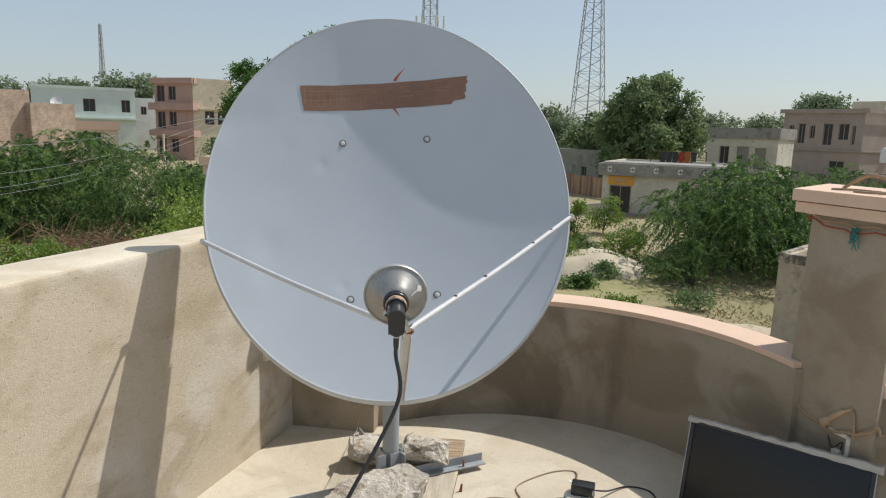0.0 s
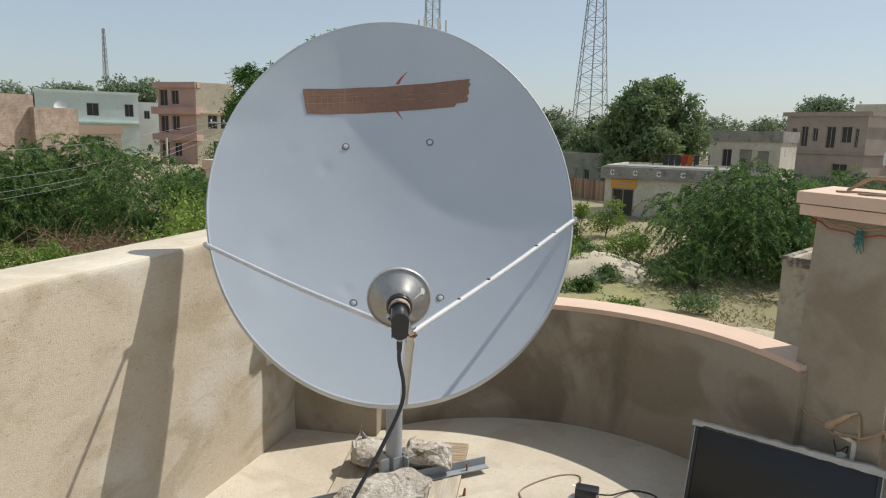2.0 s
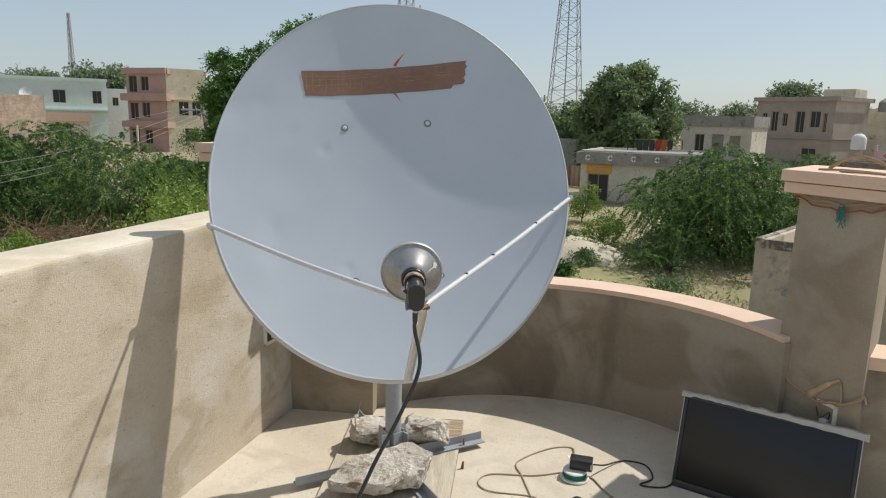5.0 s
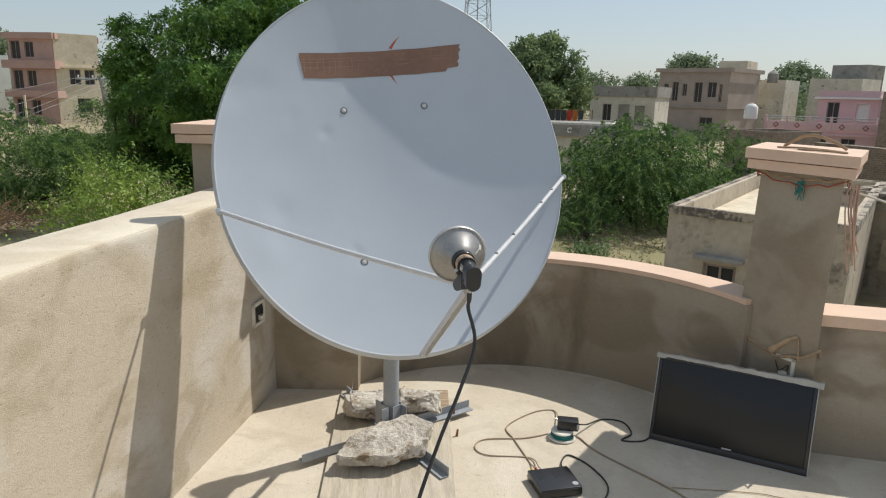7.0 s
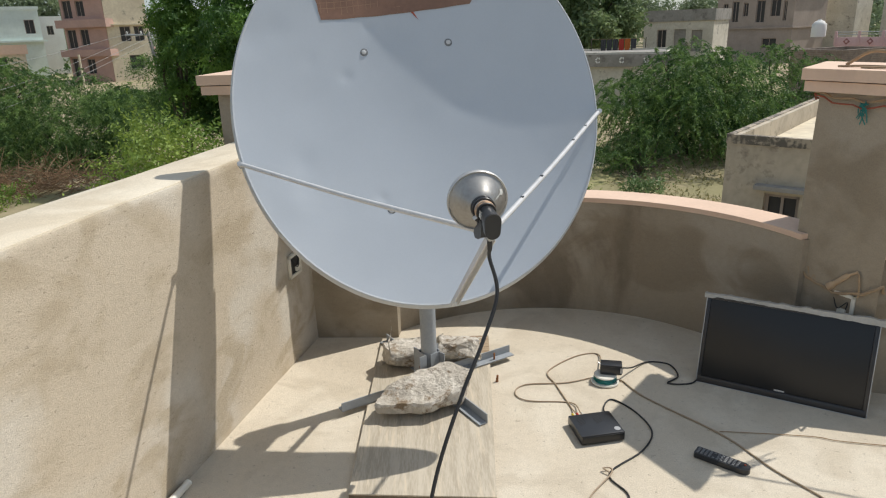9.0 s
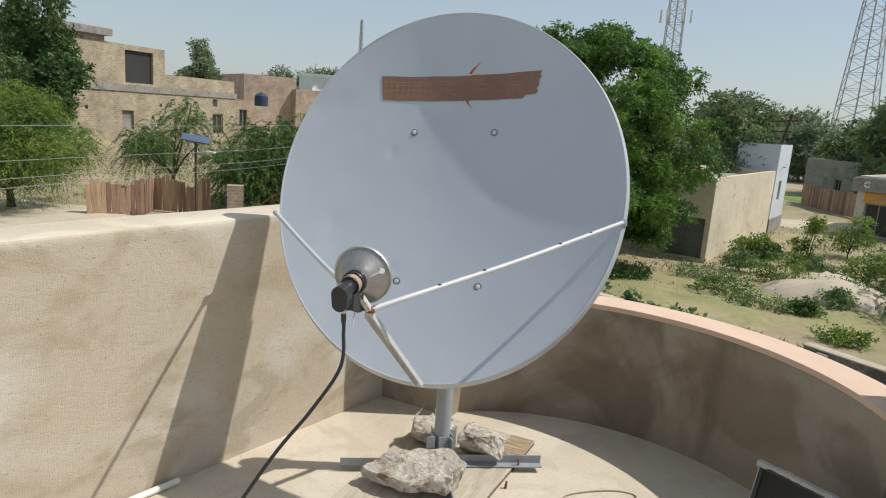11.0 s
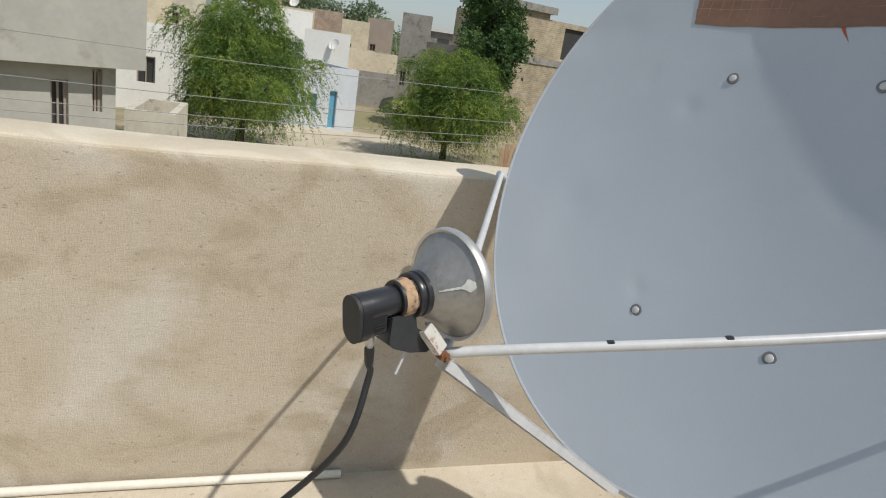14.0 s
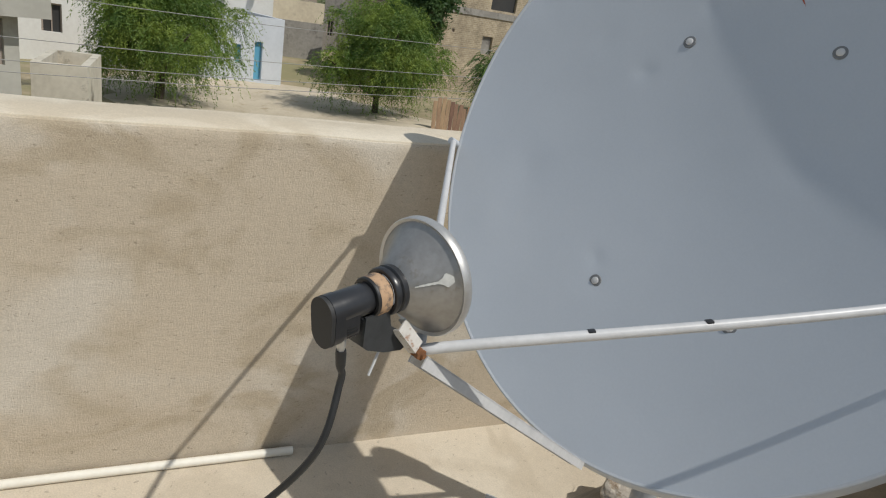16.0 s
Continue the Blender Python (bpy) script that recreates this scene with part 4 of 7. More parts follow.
for i in range(NF + 1):
    x = -TW / 2 - 0.012 + (TW + 0.03) * i / NF
    e1, e2 = rng.uniform(-0.0015, 0.0015), rng.uniform(-0.003, 0.003)
    dip = 0.006 + 0.012 * (i / NF) ** 1.3 + (0.008 if i < 3 else 0)
    rows_.append([b.verts.new((TM @ Vector((x, TH - dip + e1, 0.008 + rng.uniform(0, 0.002))))), b.verts.new((TM @ Vector((x, TH + 0.005 + e2, 0.009)))), b.verts.new((TM @ Vector((x, TH + 0.007 + e2, -0.02 + e2))))])
for i in range(NF):
    for j in range(2):
        b.faces.new((rows_[i][j], rows_[i + 1][j], rows_[i + 1][j + 1], rows_[i][j + 1]))
part("protective_film", b, CLEAR, tv, "torn cloudy protective film along the top")

stb = root("set_top_box", (0.41, 2.085, 0.0), "small black set-top box lying on the cement floor", "set-top box")
SM = pose(0.405, 2.085, 0, 0, 0, 8)
part("case", box((0.155, 0.135, 0.034), SM @ Matrix.Translation((0, 0, 0.020)), 0.003), BLACK, stb)
part("front_panel", box((0.152, 0.004, 0.026), SM @ Matrix.Translation((0, -0.0685, 0.020)), 0.001), SCREEN, stb)
part("round_sticker", lathe([(0, 0.0005), (0.011, 0.0005), (0.011, 0), (0, 0)], SM @ Matrix.Translation((0.06, -0.045, 0.0373)), 20), SILVER, stb, "pale round sticker")
for i in range(2):
    for k in range(6):
        part("vent_slot", box((0.028, 0.0025, 0.0008), SM @ Matrix.Translation((-0.045 + 0.06 * i, 0.045 - 0.008 * k, 0.0374)) @ Matrix.Rotation(radians(25), 4, 'Z')), RUBBER, stb)
for k, cm in enumerate((surface("yellow_plug", (0.5, 0.36, 0.03), bump=0), surface("red_plug", (0.45, 0.04, 0.03), bump=0), surface("white_plug", (0.6, 0.58, 0.5), bump=0))):
    part("plug", tube([SM @ Vector((-0.05 + 0.018 * k, 0.066, 0.02)), SM @ Vector((-0.05 + 0.018 * k, 0.098, 0.021))], 0.0045, 10), cm, stb, "coloured lead plug")

rem = root("remote_control", (0.765, 1.878, 0.0), "black remote control with rows of buttons on the floor", "remote control")
RMx = Matrix.Translation((0.765, 1.878, 0)) @ Matrix.Rotation(math.atan2(1.819 - 1.936, 0.829 - 0.699), 4, 'Z')
rb_ = prism([(-0.086 + 0.006 * (1 - math.cos(a)), 0.022 * math.copysign(min(1, abs(s)), s)) for a, s in ((0.0, -0.8), (1.2, -1.0))] +
            [(0.064 + 0.022 * math.cos(a), 0.022 * math.sin(a)) for a in [-math.pi / 2 + math.pi * k / 12 for k in range(13)]] + [(-0.082, 0.022), (-0.086, 0.018)], 0.001, 0.019, 0.004)
bmesh.ops.transform(rb_, matrix=RMx, verts=rb_.verts)
part("body", rb_, BLACK, rem)
KEY = surface("grey_rubber_keys", (0.22, 0.22, 0.22), (0.16, 0.16, 0.16), 0.6, coarse=40, fine=200, bump=0)
for i in range(11):
    for j in range(4):
        if 3 < i < 7 and j in (1, 2):
            continue
        part("button", box((0.0075, 0.0058, 0.003), RMx @ Matrix.Translation((-0.076 + 0.0125 * i, -0.0132 + 0.0088 * j, 0.0200)), 0.001), KEY, rem)
part("ring_button", lathe([(0.0035, 0.0190), (0.0085, 0.0190), (0.0085, 0.0215), (0.0035, 0.0215)], RMx @ Matrix.Translation((-0.008, 0, 0)), 16), KEY, rem)
part("power_button", lathe([(0, 0.0188), (0.0035, 0.0188), (0.0035, 0.0212), (0, 0.0212)], RMx @ Matrix.Translation((0.068, 0.008, 0)), 12), ORANGE, rem, "small red power button")

SPC = Vector((0.53, 2.43, 0))
spl = root("cord_spool", tuple(SPC), "flat white spool wound with teal cord on the floor", "spool")
part("lower_flange", lathe([(0, 0.002), (0.054, 0.002), (0.056, 0.005), (0.054, 0.009), (0, 0.009)], Matrix.Translation(SPC), 32), PVC, spl)
part("upper_flange", lathe([(0, 0.030), (0.044, 0.030), (0.045, 0.033), (0.042, 0.036), (0, 0.036)], Matrix.Translation(SPC), 32), PVC, spl)
wind = []
for k in range(260):
    a = k * 0.37
    wind.append(SPC + Vector(((0.040 + 0.004 * math.sin(k * 1.3)) * math.cos(a), (0.040 + 0.004 * math.sin(k * 1.3)) * math.sin(a), 0.012 + 0.016 * (0.5 + 0.5 * math.sin(k * 0.11)))))
part("wound_cord", tube(wind, 0.0022, 5), TEAL, spl, "teal cord winding")
adp = root("power_adapter", (0.555, 2.44, 0.036), "black mains power adapter resting on the spool", "power adapter")
part("case", box((0.085, 0.05, 0.042), pose(0.555, 2.44, 0.058, 0, 0, -14), 0.005), BLACK, adp)
part("rating_label", box((0.010, 0.001, 0.022), pose(0.588, 2.4065, 0.058, 0, 0, -14)), SILVER, adp, "small pale label")
part("pin", tube([(0.517, 2.452, 0.07), (0.505, 2.456, 0.075)], 0.0025, 8), CHROME, adp)


def flex(name, pts, r, mat, label, z=0.004):
    q = [Vector((p[0], p[1], p[2] if len(p) > 2 else z)) for p in pts]
    return solid(name, tube(curve(q, 7), r, 7), mat, label, "cable", group="cables on the floor", loc=tuple(q[0]))


flex("audio_lead", [(0.36, 2.17, 0.02), (0.355, 2.24), (0.35, 2.28), (0.33, 2.42), (0.32, 2.53), (0.46, 2.65), (0.56, 2.66), (0.535, 2.50, 0.03)], 0.0028, WIRE_TAN, "beige flex looping from box to spool")
flex("audio_lead", [(0.375, 2.18, 0.02), (0.36, 2.28), (0.20, 2.31), (0.16, 2.37), (0.21, 2.43), (0.37, 2.43), (0.48, 2.46)], 0.0026, WIRE_TAN, "beige flex lying in a wide loop")
flex("power_lead", [(0.60, 2.43, 0.058), (0.66, 2.50, 0.02), (0.75, 2.57), (0.83, 2.54), (0.83, 2.44), (0.77, 2.39), (0.86, 2.38), (0.93, 2.45)], 0.0032, RUBBER, "black lead running to the television")
flex("power_lead", [(0.46, 2.15, 0.02), (0.475, 2.24), (0.52, 2.29), (0.58, 2.20), (0.60, 2.07), (0.53, 1.96), (0.39, 1.85), (0.42, 1.74), (0.36, 1.61), (0.29, 1.52), (0.14, 1.49), (0.0, 1.44), (-0.1, 1.30)], 0.003, RUBBER, "black lead snaking across the floor")
flex("extension_flex", [(0.39, 1.85, 0.010), (0.375, 1.87, 0.012), (0.40, 1.87, 0.010), (0.39, 1.84, 0.008), (0.30, 1.74), (0.28, 1.64), (0.29, 1.53), (0.26, 1.38), (0.1, 0.9)], 0.0026, WIRE_TAN, "grey-beige flex with a knot")
flex("extension_flex", [(0.57, 2.43), (0.60, 2.42), (0.65, 2.29), (0.83, 2.03), (0.91, 1.83), (0.99, 1.68), (0.99, 1.59), (1.03, 1.41), (1.10, 1.23), (1.4, 0.6), (2.0, -0.2)], 0.003, WIRE_TAN, "long beige flex running over the floor")
flex("thin_twine", [(0.83, 2.05), (1.0, 2.02), (1.14, 1.99), (1.24, 1.95), (1.70, 1.83), (2.4, 1.62)], 0.0016, ROPE, "thin twine with frayed knots")

# white conduit pipe along the foot of the tall parapet
pd = Vector((0.27, 1, 0)).normalized()
pe = Vector((-0.955, 1.90, 0.013))
solid("conduit_pipe", tube([pe, pe - pd * 0.6, pe - pd * 1.4 + Vector((0.01, 0, 0)), pe - pd * 2.6], 0.0125, 16), PVC, "cream plastic conduit pipe lying along the wall foot", "pipe", loc=tuple(pe))


def wall_box(name, m, label):
    """A recessed electrical box: rim of four bars, near-black panel as its shaded inside, loose wires."""
    t = root(name, tuple(m.translation), label, "electrical box")
    for s_, p_ in (((0.11, 0.014, 0.012), (0, 0.044, 0.004)), ((0.11, 0.014, 0.012), (0, -0.044, 0.004)), ((0.014, 0.102, 0.012), (-0.048, 0, 0.004)), ((0.014, 0.102, 0.012), (0.048, 0, 0.004))):
        part("rim", box(s_, m @ Matrix.Translation(p_), 0.002), PVC, t)
    part("inside", box((0.085, 0.078, 0.003), m @ Matrix.Translation((0, 0, 0.0025))), DARK_GLASS_SHADE, t, "near-black panel for the shaded hollow")
    part("loose_wire", tube(curve([m @ Vector(q) for q in ((-0.03, 0.03, 0.006), (0.0, -0.01, 0.018), (0.03, 0.02, 0.01), (0.02, -0.03, 0.006))], 6), 0.002, 6), RUBBER, t)
    part("terminal", box((0.03, 0.02, 0.012), m @ Matrix.Translation((0.012, -0.02, 0.010)), 0.002), PVC, t)
    return t


def face_m(p, q, s, z, out):
    """A frame on the upright face from p to q, s metres along it, z up."""
    x = (Vector((*q, 0)) - Vector((*p, 0))).normalized()
    zz = Vector((*out, 0)) - x * Vector((*out, 0)).dot(x)
    zz.normalize()
    o = Vector((*p, 0)) + x * s + Vector((0, 0, z)) + zz * 0.002
    return Matrix(((x.x, 0, zz.x, o.x), (x.y, 0, zz.y, o.y), (0, 1, 0, o.z), (0, 0, 0, 1)))


wall_box("electrical_box", face_m(COL[0], COL[1], 0.20, 0.345, (-1, -0.4)), "open electrical box with loose wires set in the pier")
wall_box("electrical_box", face_m((wall_x(2.6), 2.6), (wall_x(3.0), 3.0), 0.20, 0.43, (1, -0.3)), "open electrical box set in the tall parapet")

# cords tied round the pier
cc = sum((Vector(p) for p in COL), Vector((0, 0))) / 4


def loop_cord(name, z, sag, r, mat, label, grow=0.02):
    pts = []
    for k in range(41):
        s = (k / 40 * 4) % 4
        i = int(s) % 4
        p = Vector(COL[i]).lerp(Vector(COL[(i + 1) % 4]), s - int(s))
        p = cc + (p - cc) * (1 + grow / (p - cc).length)
        pts.append(Vector((p.x, p.y, z - sag * math.sin((s - int(s)) * math.pi) + 0.006 * math.sin(k * 2.1))))
    return solid(name, tube(pts, r, 7), mat, label, "cord", loc=tuple(pts[0]))


loop_cord("twine", 1.105, 0.018, 0.0035, ROPE, "frayed twine tied under the pier cap")
loop_cord("twine", 1.095, 0.03, 0.003, surface("red_twine", (0.36, 0.10, 0.06), bump=0), "faded red twine tied under the pier cap")
loop_cord("twine", 0.46, 0.07, 0.0055, ROPE, "dark thick twine hanging round the pier's middle")
rng = random.Random(3)
b = None
o = Vector((1.352, 2.335, 1.075))
for k in range(26):
    q = o + Vector((rng.uniform(-0.012, 0.0), rng.uniform(-0.03, 0.03), rng.uniform(-0.07, 0.015)))
    b = tube(curve([o + Vector((-0.012, rng.uniform(-0.01, 0.01), 0)), o.lerp(q, 0.5) + Vector((rng.uniform(-0.012, 0), rng.uniform(-0.01, 0.01), 0)), q], 4), 0.0018, 4, b)
solid("cord_knot", b, TEAL, "ragged tuft of teal cord", "cord", loc=tuple(o))
fd = (Vector(COL[1]) - Vector(COL[0])).normalized()
fn = Vector((fd.y, -fd.x))
fp = lambda q, z: Vector((COL[0][0] + fd.x * q + fn.x * 0.014, COL[0][1] + fd.y * q + fn.y * 0.014, z))
if fn.x > 0:
    fn = -fn
o = fp(0.25, 0.49)
b = tube(curve([o, fp(0.215, 0.465), fp(0.165, 0.415), fp(0.15, 0.40)], 6), [0.005] * 6 + [0.010] * 6 + [0.015] * 6 + [0.010])
solid("rag_tie", b, surface("tan_rag", (0.55, 0.40, 0.26), (0.42, 0.3, 0.19), 0.95, coarse=30), "twisted tan rag hanging from the twine", "rag", loc=tuple(o))
b = None
for k in range(9):
    a_ = Vector((1.44 + rng.uniform(-0.015, 0.015), 2.17 + rng.uniform(-0.015, 0.015), 1.09))
    b = tube(curve([a_, a_ + Vector((-0.02, -0.03, -0.10)), a_ + Vector((0.01 + rng.uniform(-0.03, 0.03), -0.02, -0.22 - rng.uniform(0, 0.1)))], 5), 0.0025, 5, b)
solid("twine_tuft", b, surface("pale_pink_twine", (0.55, 0.38, 0.30), (0.45, 0.28, 0.2), 0.95, coarse=40), "frayed ends of pale twine hanging from the cap", "cord", loc=(1.44, 2.17, 1.09))
zc = 1.193
b = tube(curve([(1.34, 2.50, zc), (1.38, 2.42, zc + 0.004), (1.43, 2.32, zc + 0.003), (1.45, 2.25, zc), (1.40, 2.30, zc + 0.003), (1.36, 2.40, zc)], 6), 0.004, 7)
solid("twine_on_cap", b, ROPE, "loop of twine lying on the pier cap", "cord", loc=(1.36, 2.35, zc))
b = tube(curve([(1.42, 2.58, zc), (1.45, 2.48, zc + 0.05), (1.50, 2.40, zc + 0.03), (1.53, 2.36, zc + 0.004)], 6), 0.006, 7)
solid("bent_stick", b, ROPE, "bent dry stick on the pier cap", "stick", loc=(1.45, 2.4, zc))
b = tube(curve([(1.455, 2.165, 1.06), (1.7, 2.02, 0.99), (2.1, 1.8, 0.95), (2.7, 1.5, 0.96), (3.4, 1.2, 1.0), (4.58, 0.9, 1.05)], 8), 0.004, 6)
solid("clothes_line", b, surface("pale_cord", (0.6, 0.55, 0.46), (0.5, 0.45, 0.37), 0.9, coarse=40), "slack pale cord tied to the pier", "cord", loc=(1.455, 2.165, 1.06))
solid("line_post", tube([(4.62, 0.9, 0.3), (4.62, 0.9, 1.1)], 0.02, 8), STEEL_GREY, "steel post on the far parapet", "post", loc=(4.62, 0.9, 0.58))
b = tube(curve([fp(0.06, 0.455), fp(0.075, 0.41), fp(0.09, 0.43), fp(0.10, 0.395), fp(0.085, 0.375)], 5), 0.004, 6)
solid("cord_end", b, ROPE, "dangling knotted end of dark twine", "cord", loc=tuple(fp(0.06, 0.455)))
b = tube(curve([fp(0.255, 0.485), fp(0.262, 0.45), fp(0.268, 0.40)], 5), 0.004, 6)
solid("cord_end", b, ROPE, "short hanging end of dark twine", "cord", loc=tuple(fp(0.255, 0.485)))


# ---- the village round the house ----
def ground_sheet():
    rs = [0.0] + [1.2 * 1.14 ** k for k in range(62)]
    rs = [r for r in rs if r < 3500] + [4500.0]
    n = 120
    verts, faces = [(0, 8, G)], []
    for i, r in enumerate(rs[1:]):
        for k in range(n):
            a = 2 * math.pi * k / n
            x, y = r * math.cos(a), 8 + r * math.sin(a)
            h = 0.0
            if 9 < r < 90:
                h = 0.28 * noise.noise(Vector((x * 0.13, y * 0.13, 1))) + 0.10 * noise.noise(Vector((x * 0.5, y * 0.5, 2)))
            verts.append((x, y, G + h))
    for k in range(n):
        faces.append((0, 1 + k, 1 + (k + 1) % n))
    for i in range(len(rs) - 2):
        for k in range(n):
            a, b_ = 1 + i * n + k, 1 + i * n + (k + 1) % n
            faces.append((a, a + n, b_ + n, b_))
    ob = raw("ground", np.array(verts), faces, GROUND, None)
    for p in ob.data.polygons:
        p.use_smooth = True
    return tagged(ob, "dry sandy ground with patches of yellow-green grass", "ground", kind="structure")


GROUND = surface("sandy_ground", (0.40, 0.325, 0.215), (0.29, 0.235, 0.145), 0.95, coarse=0.35, fine=4.0, vary=0.9, bump=0.5, bump_size=0.05, spots=(0.25, 0.225, 0.115), spot_scale=0.16, spot_edge=0.52, wear_scale=3)
SAND = surface("pale_sand", (0.56, 0.485, 0.37), (0.47, 0.40, 0.295), 0.95, coarse=0.8, fine=9, vary=0.8, bump=0.5, bump_size=0.04, spots=(0.38, 0.30, 0.20), spot_scale=1.5, wear_scale=5)
GRASS_GROUND = surface("thin_grass_ground", (0.23, 0.225, 0.09), (0.33, 0.285, 0.15), 0.95, coarse=0.6, fine=7, vary=0.9, bump=0.5, bump_size=0.04, spots=(0.36, 0.30, 0.18), spot_scale=0.9, wear_scale=6)
BRICK = brick_surface("buff_brick", (0.43, 0.35, 0.24), (0.33, 0.265, 0.18), (0.47, 0.41, 0.31), 1.05)
BRICK_PINK = brick_surface("pink_brick", (0.47, 0.345, 0.26), (0.38, 0.28, 0.21), (0.50, 0.42, 0.33), 1.25)
BRICK_BROWN = brick_surface("brown_yard_brick", (0.26, 0.185, 0.125), (0.20, 0.14, 0.095), (0.30, 0.25, 0.20), 0.9)
BRICK_DARK = brick_surface("old_dark_brick", (0.28, 0.21, 0.16), (0.23, 0.17, 0.13), (0.28, 0.24, 0.2))
MINT = surface("pale_mint_paint", (0.66, 0.74, 0.69), (0.58, 0.66, 0.61), 0.9, coarse=0.5, fine=4, vary=0.6, bump=0.1)
CREAM = surface("cream_limewash", (0.68, 0.60, 0.45), (0.55, 0.47, 0.35), 0.92, coarse=0.7, fine=5, vary=0.8, bump=0.2, spots=(0.27, 0.24, 0.19), spot_scale=0.9, spot_edge=0.66)
OLDWHITE = surface("stained_whitewash", (0.62, 0.58, 0.49), (0.50, 0.46, 0.38), 0.92, coarse=0.8, fine=6, vary=0.9, bump=0.25, spots=(0.16, 0.14, 0.11), spot_scale=1.1, spot_edge=0.64)
BEIGE_OLD = surface("stained_beige_plaster", (0.50, 0.43, 0.33), (0.40, 0.34, 0.26), 0.93, coarse=0.9, fine=7, vary=1.0, bump=0.3, spots=(0.2, 0.17, 0.13), spot_scale=1.3, spot_edge=0.60)
GREYCEM = surface("grey_cement", (0.33, 0.31, 0.28), (0.25, 0.235, 0.21), 0.95, coarse=0.9, fine=6, vary=0.9, bump=0.3, spots=(0.17, 0.155, 0.14), spot_scale=1.2, spot_edge=0.6)
PINKP = surface("salmon_paint", (0.50, 0.33, 0.275), (0.42, 0.28, 0.235), 0.9, coarse=0.7, fine=6, vary=0.7, bump=0.1)
PINK2 = surface("rose_paint", (0.70, 0.475, 0.475), (0.62, 0.41, 0.41), 0.9, coarse=0.7, fine=6, vary=0.7, bump=0.1)
BROWNP = surface("mauve_brown_plaster", (0.38, 0.315, 0.27), (0.31, 0.26, 0.22), 0.92, coarse=0.6, fine=5, vary=0.7, bump=0.2)
NEARWHITE = surface("weathered_limewash", (0.43, 0.42, 0.375), (0.37, 0.36, 0.32), 0.92, coarse=0.7, fine=6, vary=0.8, bump=0.15, spots=(0.31, 0.295, 0.255), spot_scale=0.8, spot_edge=0.64)
BLUEWHITE = surface("bluish_whitewash", (0.62, 0.65, 0.69), (0.54, 0.57, 0.61), 0.9, coarse=0.8, fine=6, vary=0.6, bump=0.15)
DARKCAP = surface("rain_blackened_plaster", (0.40, 0.34, 0.26), (0.13, 0.115, 0.095), 0.95, coarse=2.2, fine=14, vary=2.0, bump=0.3)
BLUE = surface("sky_blue_door_paint", (0.12, 0.38, 0.55), (0.1, 0.3, 0.45), 0.6, coarse=2, fine=20, bump=0)
YELLOW = surface("yellow_orange_sign", (0.72, 0.36, 0.03), (0.62, 0.3, 0.03), 0.6, coarse=2, fine=20, bump=0)
WOOD_RED = surface("weathered_reddish_planks", (0.40, 0.26, 0.17), (0.28, 0.18, 0.12), 0.9, coarse=1.5, fine=14, vary=0.9, bump=0.4, stretch=(4, 4, 0.6), per_object=0.35)
LATTICE = surface("galvanised_lattice", (0.42, 0.43, 0.44), (0.36, 0.37, 0.38), 0.6, metal=0.2, coarse=0.2, fine=2, bump=0)
BARK = surface("bark", (0.10, 0.08, 0.06), (0.07, 0.055, 0.04), 0.95, coarse=6, fine=40, vary=0.8, bump=0.6, bump_size=0.02)
SHEET = surface("rusty_corrugated_sheet", (0.17, 0.19, 0.18), (0.11, 0.12, 0.11), 0.6, metal=0.4, coarse=1.5, fine=12, vary=0.9, bump=0.1)
LEAF_NEEM = leaf_surface("neem_leaves", (0.045, 0.115, 0.020), (0.190, 0.335, 0.055), 1.1)
LEAF_THORN = leaf_surface("mesquite_leaves", (0.040, 0.100, 0.024), (0.225, 0.350, 0.090), 2.2)
LEAF_LIGHT = leaf_surface("bright_shrub_leaves", (0.125, 0.213, 0.033), (0.275, 0.362, 0.066))
LEAF_DARK = leaf_surface("dark_tree_leaves", (0.049, 0.105, 0.030), (0.133, 0.217, 0.059), 0.8)
LEAF_WEEP = leaf_surface("feathery_tree_leaves", (0.094, 0.175, 0.033), (0.275, 0.362, 0.066))
LEAF_BROAD = leaf_surface("broad_grey_green_leaves", (0.12, 0.20, 0.07), (0.26, 0.34, 0.15))
# the next two are paled and greyed: distance haze mixed into the leaf colour
LEAF_MID = leaf_surface("haze_tinted_tree_leaves", (0.125, 0.185, 0.078), (0.25, 0.32, 0.14), 0.6)
LEAF_FAR = leaf_surface("haze_tinted_far_leaves", (0.16, 0.215, 0.12), (0.27, 0.33, 0.18), 0.25)

ground_sheet()


